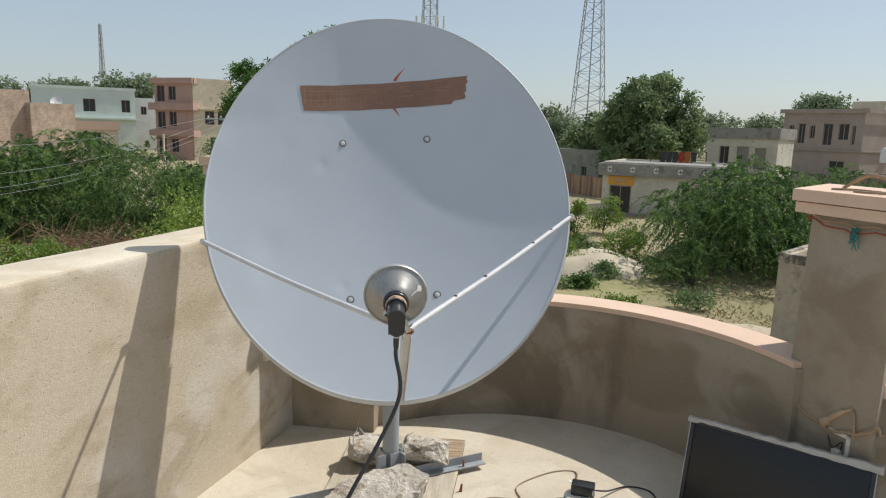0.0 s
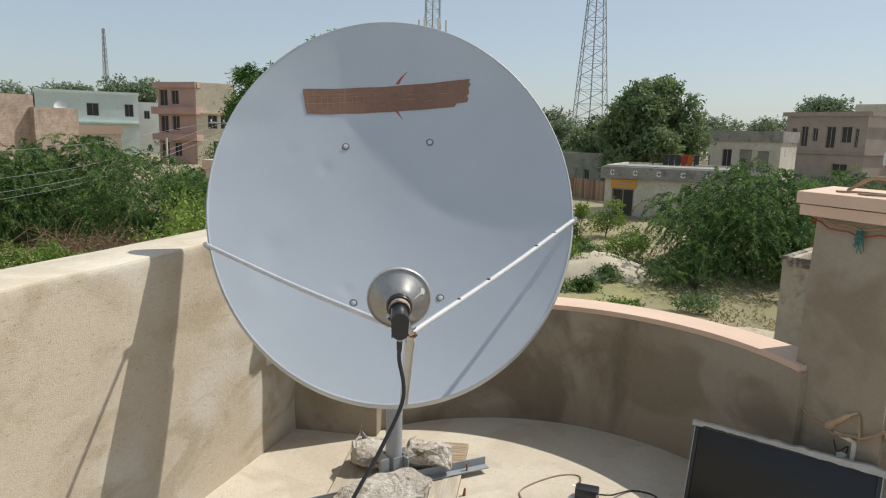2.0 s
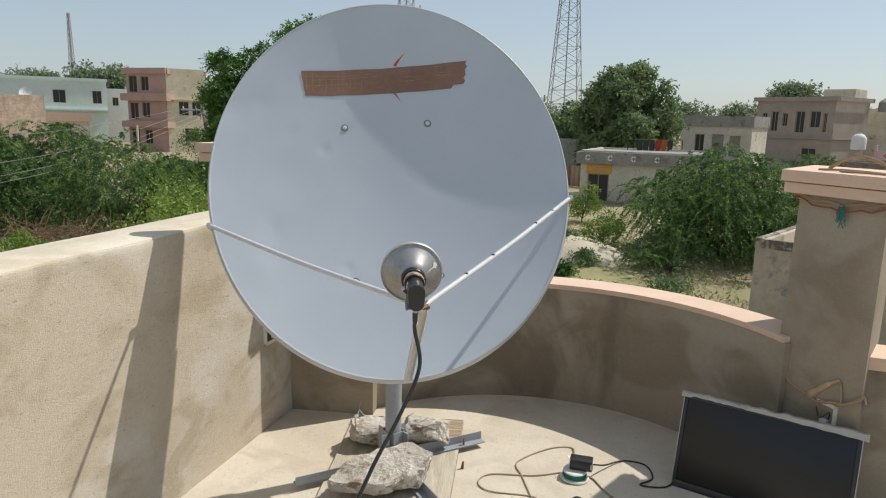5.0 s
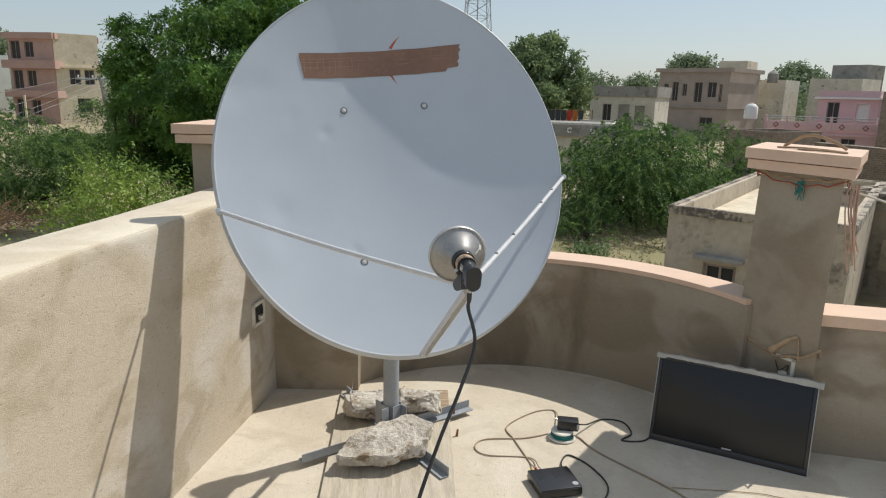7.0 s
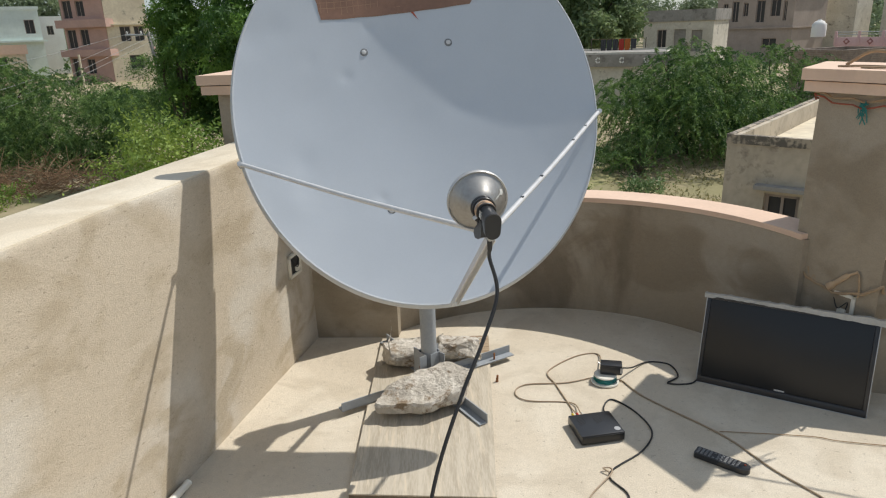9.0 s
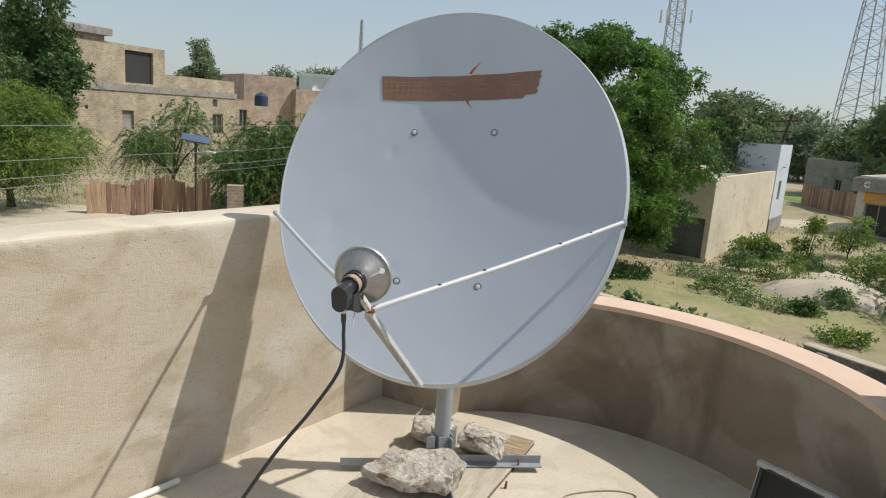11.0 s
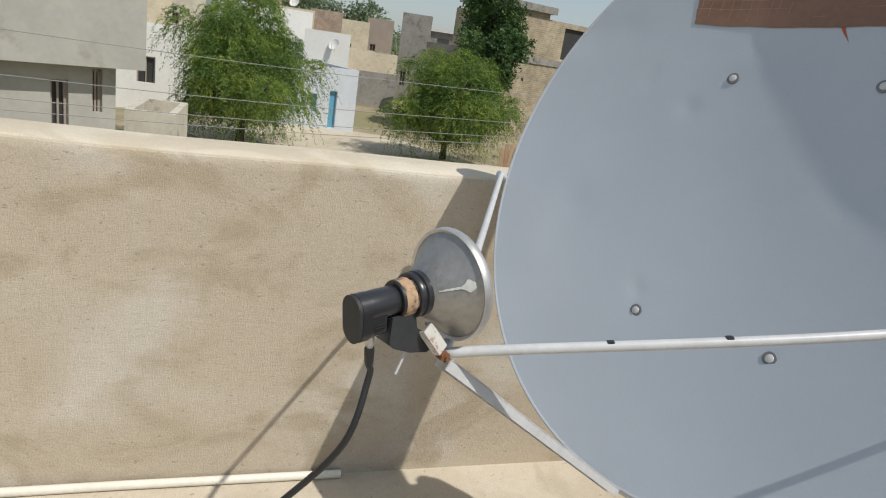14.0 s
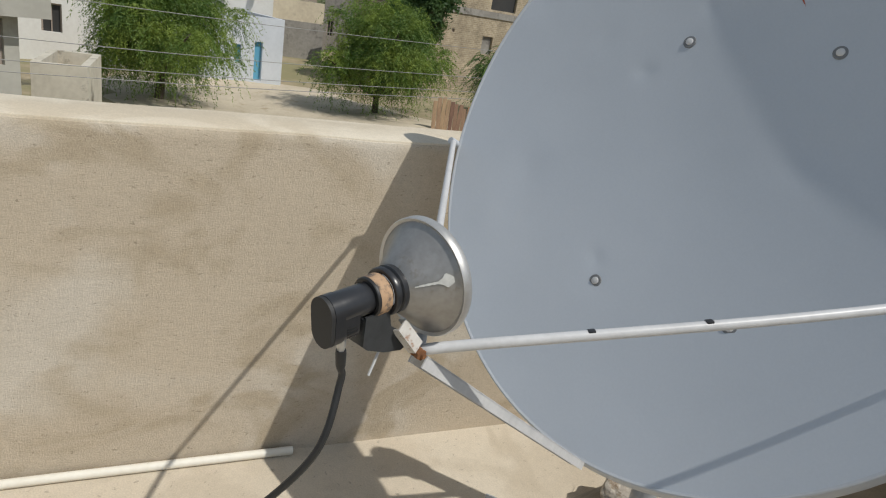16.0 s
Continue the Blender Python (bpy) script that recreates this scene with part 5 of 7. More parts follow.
def patch(name, c, rx, ry, mat, label, seed, h=0.25, lift=0.05, kind="structure", category="ground"):
    """A low uneven mound or spread lying on the ground."""
    verts, faces = [], []
    n, m = 40, 10
    verts.append((c[0], c[1], G + h + lift))
    for i in range(1, m + 1):
        r = i / m
        for k in range(n):
            a = 2 * math.pi * k / n
            w = 1 + 0.3 * noise.noise(Vector((math.cos(a) * 1.7, math.sin(a) * 1.7, seed)))
            x, y = c[0] + rx * r * w * math.cos(a), c[1] + ry * r * w * math.sin(a)
            base = 0.28 * noise.noise(Vector((x * 0.13, y * 0.13, 1))) + 0.10 * noise.noise(Vector((x * 0.5, y * 0.5, 2)))
            z = base + lift * (1 - r ** 6) - 0.12 * r ** 8 + h * (1 - r * r) + 0.35 * h * noise.noise(Vector((x * 1.3, y * 1.3, seed))) * (1 - r)
            verts.append((x, y, G + z))
    for k in range(n):
        faces.append((0, 1 + k, 1 + (k + 1) % n))
    for i in range(m - 1):
        for k in range(n):
            a, b_ = 1 + i * n + k, 1 + i * n + (k + 1) % n
            faces.append((a, a + n, b_ + n, b_))
    ob = raw(name, np.array(verts), faces, mat, None)
    for p in ob.data.polygons:
        p.use_smooth = True
    return tagged(ob, label, category, kind=kind)


def house(label, p0, p1, depth, z1, wall, openings=(), side_openings=(), bands=(), z0=None, parapet=0.45, roof=None, name="house", side_wall=None, category="house", extra=()):
    """A flat-roofed house: p0 to p1 is the face turned to the terrace. openings: (from, to, low, high, kind) in metres along that face over its foot."""
    z0 = G - 0.4 if z0 is None else z0
    p0, p1 = Vector(p0), Vector(p1)
    x = (p1 - p0).normalized()
    y = Vector((-x.y, x.x))
    if y.dot(p0) < 0:
        y = -y
    w = (p1 - p0).length
    t = root(name, (p0.x, p0.y, G), label, category)

    def P(s, d, z):
        return Vector((p0.x + x.x * s + y.x * d, p0.y + x.y * s + y.y * d, z))
    foot = G
    b = bmesh.new()

    def quad(*pts):
        b.faces.new([b.verts.new(p) for p in pts])

    def faced(width, place, holes):
        xs = sorted({0.0, width} | {h[0] for h in holes} | {h[1] for h in holes})
        zs = sorted({z0, z1} | {foot + h[2] for h in holes} | {foot + h[3] for h in holes})
        for a, c in zip(xs, xs[1:]):
            for d, e in zip(zs, zs[1:]):
                mx, mz = (a + c) / 2, (d + e) / 2
                if any(h[0] < mx < h[1] and foot + h[2] < mz < foot + h[3] for h in holes):
                    continue
                quad(place(a, 0, d), place(c, 0, d), place(c, 0, e), place(a, 0, e))
        for h in holes:
            s0, s1, l0, l1 = h[0], h[1], foot + h[2], foot + h[3]
            q = 0.22
            for (a, l), (c, m_) in (((s0, l0), (s1, l0)), ((s1, l0), (s1, l1)), ((s1, l1), (s0, l1)), ((s0, l1), (s0, l0))):
                quad(place(a, 0, l), place(c, 0, m_), place(c, q, m_), place(a, q, l))
    faced(w, P, openings)
    left_seen = (Vector((0.3, 0.5)) - p0).dot(-x) > 0

    def PL(s, d, z):
        return P(d, s, z)

    def PR(s, d, z):
        return P(w - d, s, z)
    faced(depth, PL, side_openings if left_seen else ())
    faced(depth, PR, () if left_seen else side_openings)
    quad(P(0, depth, z0), P(w, depth, z0), P(w, depth, z1), P(0, depth, z1))
    k = 0.2
    ring_o = [P(0, 0, z1), P(w, 0, z1), P(w, depth, z1), P(0, depth, z1)]
    ring_i = [P(k, k, z1), P(w - k, k, z1), P(w - k, depth - k, z1), P(k, depth - k, z1)]
    for i in range(4):
        j = (i + 1) % 4
        quad(ring_o[i], ring_o[j], ring_i[j], ring_i[i])
        lo_i, lo_j = ring_i[i].copy(), ring_i[j].copy()
        lo_i.z -= parapet
        lo_j.z -= parapet
        quad(ring_i[i], ring_i[j], lo_j, lo_i)
    bmesh.ops.remove_doubles(b, verts=b.verts, dist=0.001)
    part("wall", b, wall, t, smooth=False)
    rb = bmesh.new()
    up_r = [rb.verts.new(q - Vector((0, 0, parapet))) for q in ring_i]
    dn_r = [rb.verts.new(q - Vector((0, 0, parapet + 0.12))) for q in ring_i]
    rb.faces.new(up_r)
    rb.faces.new(dn_r[::-1])
    for i in range(4):
        rb.faces.new((up_r[i], up_r[(i + 1) % 4], dn_r[(i + 1) % 4], dn_r[i]))
    part("roof", rb, roof or GREYCEM, t, smooth=False)
    rot = Matrix(((x.x, y.x, 0, 0), (x.y, y.y, 0, 0), (0, 0, 1, 0), (0, 0, 0, 1)))
    for holes, place, side in ((openings, P, 0), (side_openings, PL if left_seen else PR, 1)):
        for h in holes:
            s0, s1, l0, l1, kind = h
            c = place((s0 + s1) / 2, 0.19, foot + (l0 + l1) / 2)
            m = Matrix.Translation(c) @ rot @ (Matrix.Rotation(radians(90), 4, 'Z') if side else Matrix())
            wd, ht = s1 - s0, l1 - l0
            # "dark" fills the opening with a near-black panel in place of interior shade
            mat = {"dark": DARK_GLASS_SHADE, "blue": BLUE, "sheet": SHEET, "grey": GREYCEM, "white": WHITE, "brick": BRICK_DARK}[kind]
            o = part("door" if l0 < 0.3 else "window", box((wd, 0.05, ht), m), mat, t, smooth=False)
            if kind in ("dark",) and wd < 2.2:
                fm = Matrix.Translation(c - rot.to_3x3() @ (Vector((-0.06 if left_seen else 0.06, 0, 0)) * -1 if side else Vector((0, 0.06, 0)))) @ rot @ (Matrix.Rotation(radians(90), 4, 'Z') if side else Matrix())
                fb_ = box((0.07, 0.05, ht), fm @ Matrix.Translation((-wd / 2 + 0.035, 0, 0)))
                box((0.07, 0.05, ht), fm @ Matrix.Translation((wd / 2 - 0.035, 0, 0)), 0, fb_)
                box((wd, 0.05, 0.07), fm @ Matrix.Translation((0, 0, ht / 2 - 0.035)), 0, fb_)
                box((0.05, 0.04, ht), fm, 0, fb_)
                part("frame", fb_, BROWNP, o, smooth=False)
    for za, zb, mat, proud in bands:
        bb = box((w + 2 * proud, depth + 2 * proud, zb - za), Matrix.Translation(P(w / 2, depth / 2, foot + (za + zb) / 2)) @ rot)
        if zb + foot >= z1 - 0.02:
            bb.free()
            bb = None
            for s_, c_ in (((w + 2 * proud, 0.12, zb - za), (w / 2, -proud + 0.05)), ((w + 2 * proud, 0.12, zb - za), (w / 2, depth + proud - 0.05)), ((0.12, depth, zb - za), (-proud + 0.05, depth / 2)), ((0.12, depth, zb - za), (w + proud - 0.05, depth / 2))):
                bb = box(s_, Matrix.Translation(P(c_[0], c_[1], foot + (za + zb) / 2 + 0.01)) @ rot, 0, bb)
        part("band", bb, mat, t, smooth=False)
    for n_, size, pos, mat in extra:
        part(n_, box(size, Matrix.Translation(P(pos[0], pos[1], foot + pos[2])) @ rot, 0.01), mat, t, smooth=False)
    return t


# viewpoints on the terrace from which bearings are laid off, with the turn and stretch of each survey
E0, E7, E8, E11, E12 = (0.14, 0.12, 0.1), (-0.27, 0.01, 0.55), (-0.48, -0.06, 0.6), (0.69, 0.23, 0.8, 1.08), (0.93, 0.62, 1.1, 1.08)
D = "dark"
# houses past the bushes, clockwise
house("pale mint two-storey house with shaded windows", at(-34.8, 112, E0), at(-28.0, 112, E0), 9, 6.1, MINT,
      [(6.4, 8.0, 6.0, 7.8, D), (11.4, 12.6, 6.0, 7.8, D), (3.0, 4.2, 0.4, 2.4, D)], bands=((9.1, 9.5, MINT, 0.15), (4.9, 5.15, MINT, 0.5)))
house("small peach house with a painted parapet", at(-32.3, 100, E0), at(-29.3, 100, E0), 6, 1.2, CREAM, [(1.2, 3.2, 1.2, 3.2, D)], bands=((3.5, 4.6, COPING, 0.3),))
house("unplastered pink brick house with stepped walls", at(-39.0, 78, E0), at(-34.9, 80, E0), 9, 4.1, BRICK_PINK, [(0.8, 1.5, 2.0, 3.2, D)])
house("lower pink brick house wing", at(-34.9, 79, E0), at(-32.1, 81, E0), 8, 2.9, BRICK_PINK, [(1.0, 1.9, 1.5, 2.5, D)])
house("salmon three-storey house with balconies", at(-26.6, 96, E0), at(-23.9, 92, E0), 7, 6.9, PINKP,
      [(0.3, 1.6, 4.0, 6.1, D), (2.2, 3.4, 4.3, 6.1, D), (0.3, 1.6, 0.6, 2.8, D), (2.4, 3.6, 1.0, 2.7, D), (0.3, 1.6, 7.4, 9.4, D), (2.2, 3.4, 7.6, 9.3, D)],
      [(1.6, 3.0, 4.2, 5.8, D), (4.2, 5.6, 4.2, 5.8, D), (2.4, 4.2, 0.8, 2.4, D)], bands=((3.0, 3.8, PINKP, 0.6), (6.3, 7.2, PINKP, 0.6), (9.6, 10.3, PINKP, 0.4)))
house("cream side wing of the salmon house", at(-23.85, 92, E0), at(-21.0, 93, E0), 6, 6.9, CREAM, [(1.4, 2.6, 4.6, 6.3, D), (3.0, 4.1, 4.6, 6.3, D), (2.0, 3.6, 1.4, 3.0, D)], bands=((6.45, 6.6, CREAM, 0.35),))
house("plain white house far off", at(-28.0, 125, E0), at(-26.6, 125, E0), 6, 5.2, WHITE, [(0.8, 1.7, 5.9, 7.2, D)])
house("grey stone shed with a flat roof", at(6.0, 66, E0), at(10.8, 62, E0), 7, -0.1, GREYCEM, [(2.9, 3.5, 0.9, 1.8, D)], parapet=0.3)
shop = house("low whitewashed shop with a dark patterned parapet", at(9.8, 42, E0), at(19.5, 41.0, E0), 6, -0.25, OLDWHITE,
             [(0.45, 1.75, 0.05, 1.75, D)], bands=((2.35, 3.05, GREYCEM, 0.25),), extra=(("shop_step", (2.6, 0.6, 0.14), (1.2, -0.35, 0.07), GREYCEM),))
sx_ = (at(19.5, 41.0, E0) - at(9.8, 42, E0)).normalized()
so = at(9.8, 42, E0)
sgn = root("shop_sign", (so.x + sx_.x * 1.05, so.y + sx_.y * 1.05, G + 2.1), "yellow-orange shop signboard over the doorway", "sign")
part("board", box((1.5, 0.05, 0.52), Matrix.Translation((so.x + sx_.x * 1.1, so.y + sx_.y * 1.1 - 0.06, G + 2.06)) @ Matrix.Rotation(math.atan2(sx_.y, sx_.x), 4, 'Z'), 0.01), YELLOW, sgn)
for k in range(2):
    part("writing_bar", box((1.1 - 0.3 * k, 0.012, 0.08), Matrix.Translation((so.x + sx_.x * 1.1, so.y + sx_.y * 1.1 - 0.092, G + 2.14 - 0.17 * k)) @ Matrix.Rotation(math.atan2(sx_.y, sx_.x), 4, 'Z')), PINKP, sgn)
for k in range(5):
    c_ = so + sx_ * (0.35 + 1.35 * k)
    for j in range(4):
        a_ = math.pi / 4 + math.pi / 2 * j
        m_ = Matrix.Translation((c_.x + sx_.x * 0.13 * math.cos(a_), c_.y - 0.30, G + 2.72 + 0.13 * math.sin(a_))) @ Matrix.Rotation(a_, 4, 'Y')
        part("rosette_petal", box((0.17, 0.03, 0.08), m_, 0.012), WHITE, shop)
house("white house with a dark fascia and doors", at(17.6, 70, E0), at(22.7, 68, E0), 5, 2.3, OLDWHITE,
      [(1.3, 2.2, 1.6, 4.0, D), (2.9, 4.0, 2.0, 4.0, "grey"), (4.5, 5.5, 2.0, 3.9, "grey")], bands=((4.7, 5.7, GREYCEM, 0.12),))
house("mauve-brown two-storey house with a row of windows", at(22.9, 88, E0), at(28.1, 84, E0), 8, 4.75, BROWNP,
      [(0.7, 1.3, 5.0, 6.4, D), (1.8, 2.6, 4.4, 6.6, D), (3.1, 3.7, 5.0, 6.4, D), (4.6, 5.6, 4.3, 6.6, D), (6.2, 7.3, 4.9, 6.6, D), (7.6, 8.0, 4.4, 6.4, D), (5.6, 7.2, 1.6, 2.6, D)], bands=((7.7, 8.15, BROWNP, 0.35), (3.6, 3.75, BROWNP, 0.2)))
house("stair head block of the brown house", at(27.2, 90, E0), at(29.2, 89, E0), 4, 1.37 + 4.4, CREAM)
house("pale house behind the brown one", at(28.2, 96, E0), at(32.0, 94, E0), 6, 1.37 + 2.4, OLDWHITE, [(1.5, 2.3, 3.8, 5.2, D)])
house("rough brick yard wall and shed", at(28.0, 48, E7), at(31.3, 46, E7), 5, -0.55, BRICK_DARK, [(0.4, 0.9, 0.8, 1.5, D)])
house("white flat-roofed far house", at(33.3, 95, E7), at(36.6, 93, E7), 6, 1.37 + 2.6, OLDWHITE, [(1.6, 2.5, 3.6, 5.0, D)])
house("grey cement roof tank block", at(34.6, 100, E7), at(36.8, 98, E7), 4, 1.37 + 4.4, GREYCEM)
rose = house("rose-pink house with a balustraded terrace", at(30.85, 62, E8), at(38.1, 60, E8), 4, -0.85, PINK2,
             [(3.6, 4.6, 0.6, 2.0, D), (1.0, 1.8, 0.3, 2.0, D), (5.6, 6.6, 0.9, 2.0, D)], bands=((2.15, 2.3, PINK2, 0.2),), parapet=0.1)
ra, rb2 = at(30.85, 62, E8), at(38.1, 60, E8)
rd = (rb2 - ra).normalized()
RM = Matrix.Translation((ra.x, ra.y, 0)) @ Matrix.Rotation(math.atan2(rd.y, rd.x), 4, 'Z')
RL = (rb2 - ra).length
DEEP_ROSE = surface("deep_rose_paint", (0.36, 0.16, 0.15), (0.30, 0.13, 0.12), 0.85, coarse=2, fine=9, bump=0)
for k in range(5):
    part("balustrade_panel", box((RL / 5 - 0.16, 0.10, 0.62), RM @ Matrix.Translation((RL * (k + 0.5) / 5, -0.1, -0.56)), 0.01), PINK2, rose)
    part("panel_rosette", box((0.34, 0.04, 0.34), RM @ Matrix.Translation((RL * (k + 0.5) / 5, -0.16, -0.56)) @ Matrix.Rotation(radians(45), 4, 'Y'), 0.01), DEEP_ROSE, rose)
    part("panel_rosette", box((0.16, 0.05, 0.16), RM @ Matrix.Translation((RL * (k + 0.5) / 5, -0.165, -0.56)), 0.01), PINK2, rose)
for k in range(6):
    part("balustrade_post", box((0.18, 0.18, 1.05), RM @ Matrix.Translation((RL * k / 5, -0.1, -0.34)), 0.02), PINK2, rose)
part("balustrade_rail", tube([RM @ Vector((0, -0.1, 0.12)), RM @ Vector((RL, -0.1, 0.12))], 0.035, 8), LATTICE, rose)
part("balustrade_rail", tube([RM @ Vector((0, -0.1, -0.06)), RM @ Vector((RL, -0.1, -0.06))], 0.025, 8), LATTICE, rose)
house("upper storey of the rose-pink house", at(34.1, 63.5, E8), at(37.9, 62.5, E8), 4, 2.2, PINK2, [(0.7, 1.6, 2.7, 4.7, D), (2.8, 3.7, 3.3, 4.6, "white")], bands=((4.95, 5.1, WHITE, 0.25),))
house("dark grey cement block beside the pink house", at(38.05, 57, E8), at(40.0, 56, E8), 5, 2.1, BRICK_DARK)
house("low brick house with a flat cement roof", at(40.2, 62, E8), at(46.0, 60, E8), 5, 1.2, BRICK_DARK, [(1.2, 2.2, 2.4, 3.6, D)], bands=((4.3, 4.6, GREYCEM, 0.15),))
house("long dark brick yard wall", at(34.2, 38, E7), at(53.0, 31, E7), 0.5, -0.62, BRICK_BROWN, parapet=0.05, name="brick_wall", category="wall")
house("brown brick house far behind", at(39.5, 80, E8), at(44.0, 76, E8), 6, 1.37 + 0.6, BROWNP, [(1, 2, 2.6, 4, D)])
house("pale limewashed house behind the brick yard wall", at(41.2, 46, E8), at(51.0, 43, E8), 6, 0.42, OLDWHITE, [(5.5, 6.3, 1.6, 2.6, D)], bands=((3.6, 3.82, OLDWHITE, 0.12),))
# neighbour with the stained flat roof
house("stained whitewashed neighbour house with a parapeted flat roof", (5.97, 13.35), (8.5, 11.1), 8.8, -0.85, BEIGE_OLD,
      [(0.80, 1.45, 0.85, 1.45, D)], bands=((2.38, 2.56, DARKCAP, 0.012),), parapet=0.42, roof=CREAM, extra=(("window_hood", (0.95, 0.26, 0.09), (1.12, -0.12, 1.60), GREYCEM),))
wa, wb = at(36.6, 20.6, E8), at(49.5, 18.2, E8)
wd_ = (wb - wa).normalized()


def along_wing(az):
    """How far along the wing's face the bearing from the terrace meets it."""
    a = radians(az)
    n = Vector((math.cos(a), -math.sin(a)))
    return (Vector((-0.46, -0.06)) - wa).dot(n) / wd_.dot(n)


d0, d1, v1, v2 = along_wing(42.75), along_wing(44.8), along_wing(41.0), along_wing(43.4)
wing = house("yard wing with a lattice door and round vents", wa, wb, 2.2, -0.85, BEIGE_OLD,
             [(d0, d1, 0.42, 1.32, D)], bands=((2.12, 2.17, BEIGE_OLD, 0.05), (2.40, 2.56, DARKCAP, 0.012)), parapet=0.12, roof=GREYCEM)
WM = Matrix.Translation((wa.x, wa.y, G)) @ Matrix.Rotation(math.atan2(wd_.y, wd_.x), 4, 'Z')
for k in range(8):
    part("door_bar", box((0.022, 0.03, 0.88), WM @ Matrix.Translation((d0 + (d1 - d0) * (k + 0.5) / 8, 0.10, 0.87))), BROWNP, wing, smooth=False)
    part("door_bar", box((d1 - d0, 0.03, 0.022), WM @ Matrix.Translation(((d0 + d1) / 2, 0.095, 0.47 + 0.113 * k))), BROWNP, wing, smooth=False)
for side in (d0 - 0.05, d1 + 0.05):
    part("door_jamb", box((0.09, 0.10, 1.0), WM @ Matrix.Translation((side, -0.01, 0.90)), 0.01), BARK, wing)
part("door_lintel", box((d1 - d0 + 0.2, 0.12, 0.09), WM @ Matrix.Translation(((d0 + d1) / 2, -0.02, 1.38)), 0.01), BARK, wing)
for sv, mat in ((v1, DARK_GLASS_SHADE), (v2, BEIGE_OLD)):
    vm = WM @ Matrix.Translation((sv, -0.005, 1.72)) @ Matrix.Rotation(radians(90), 4, 'X')
    part("vent_ring", lathe([(0.075, 0), (0.12, 0), (0.125, 0.03), (0.11, 0.045), (0.08, 0.04)], vm, 20), OLDWHITE, wing)
    part("vent_mouth", lathe([(0, 0.012), (0.078, 0.012), (0.078, 0), (0, 0)], vm, 20), mat, wing)
part("wall_panel", box((0.62, 0.03, 0.78), WM @ Matrix.Translation((v1 + 0.06, -0.012, 1.06)), 0.01), CREAM, wing, "patch of fresh cream plaster")
house("low walled pen beside the yard wing", at(44.6, 17.0, E8), at(53.0, 15.2, E8), 2.6, -2.18, BEIGE_OLD, parapet=0.4, roof=SAND, name="yard_wall", category="wall")
# thatched hut behind the neighbour's roof
hp = at(30.9, 33, E8)
hut = root("thatched_hut", (hp.x, hp.y, G), "grey thatched hut with a sagging ridge", "hut")
HMx = Matrix.Translation((hp.x, hp.y, 0)) @ Matrix.Rotation(radians(-30), 4, 'Z')
part("wall", box((2.3, 1.9, 1.7), HMx @ Matrix.Translation((0, 0, G + 0.8)), 0.05), BROWNP, hut)
THATCH = surface("old_thatch", (0.24, 0.205, 0.16), (0.13, 0.11, 0.085), 0.98, coarse=3, fine=30, vary=1.4, bump=1.0, bump_size=0.05, stretch=(6, 6, 1))
b = bmesh.new()
rows_ = []
for i in range(13):
    v_ = -1.45 + 2.9 * i / 12
    sag = 0.10 * math.cos(i / 12 * math.pi * 2)
    zr = -0.72 + sag
    rows_.append([b.verts.new(HMx @ Vector((u_ * 1.35 * (1 + 0.05 * noise.noise(Vector((i, u_ * 3, 2)))), v_, zr - (abs(u_) ** 0.8) * 1.15 + 0.05 * noise.noise(Vector((i * 0.9, u_ * 4, 5)))))) for u_ in (-1, -0.8, -0.6, -0.4, -0.2, 0, 0.2, 0.4, 0.6, 0.8, 1)])
for i in range(12):
    for k in range(10):
        b.faces.new((rows_[i][k], rows_[i + 1][k], rows_[i + 1][k + 1], rows_[i][k + 1]))
bmesh.ops.solidify(b, geom=b.faces[:], thickness=0.14)
part("thatch_roof", b, THATCH, hut)
# house beside the big tree, street fence beyond
house("cream house with a stained long wall", (-2.6, 27.75), (0.5, 27.0), 11.0, -0.25, CREAM, [(1.6, 3.0, 0.05, 1.6, "sheet")], parapet=0.3)
house("bluish whitewashed front room of the cream house", (1.2, 38.25), (3.14, 37.78), 3.2, 1.05, BLUEWHITE, side_openings=[(1.0, 1.7, 1.6, 2.6, D)], bands=((0.0, 0.7, GREYCEM, 0.04),))
# to the west of the terrace
bw0, bw1 = at(-53.5, 39, E11), at(-40.7, 49, E11)
house("half-built buff brick house, lower storey", bw0, bw1, 8, 1.7, BRICK,
      [(4.6, 5.5, 2.5, 3.6, "grey"), (12.6, 13.1, 4.1, 4.6, D), (12.6, 13.7, 2.2, 3.6, D), (2.0, 2.2, 3.6, 3.8, D), (7.6, 7.8, 3.9, 4.1, D)], bands=((4.72, 5.1, GREYCEM, 0.06),), parapet=0.1, roof=GREYCEM)
bx = (bw1 - bw0).normalized()
by = Vector((-bx.y, bx.x))
house("half-built buff brick upper room with an open bay", bw0 + by * 0.1, bw0 + by * 0.1 + bx * 8.2, 5, 4.05, BRICK, [(5.0, 7.2, 5.25, 7.15, D)], z0=1.6, parapet=0.1)
house("brick stair head with an open slab", bw0 + by * 0.15, bw0 + by * 0.15 + bx * 3.6, 4, 4.75, BRICK, z0=1.6, bands=((7.75, 8.15, GREYCEM, 0.3),), parapet=0.1)
house("low brick parapet of the upper storey", bw0 + by * 0.12 + bx * 8.2, bw1 + by * 0.12, 0.3, 2.55, BRICK, z0=1.6, parapet=0.05, name="brick_wall", category="wall")
house("brick house wing with a water tank", at(-40.7, 62, E11), at(-37.4, 64, E11), 6, 1.3, BRICK_PINK, [(0.4, 1.2, 2.2, 3.8, D)])
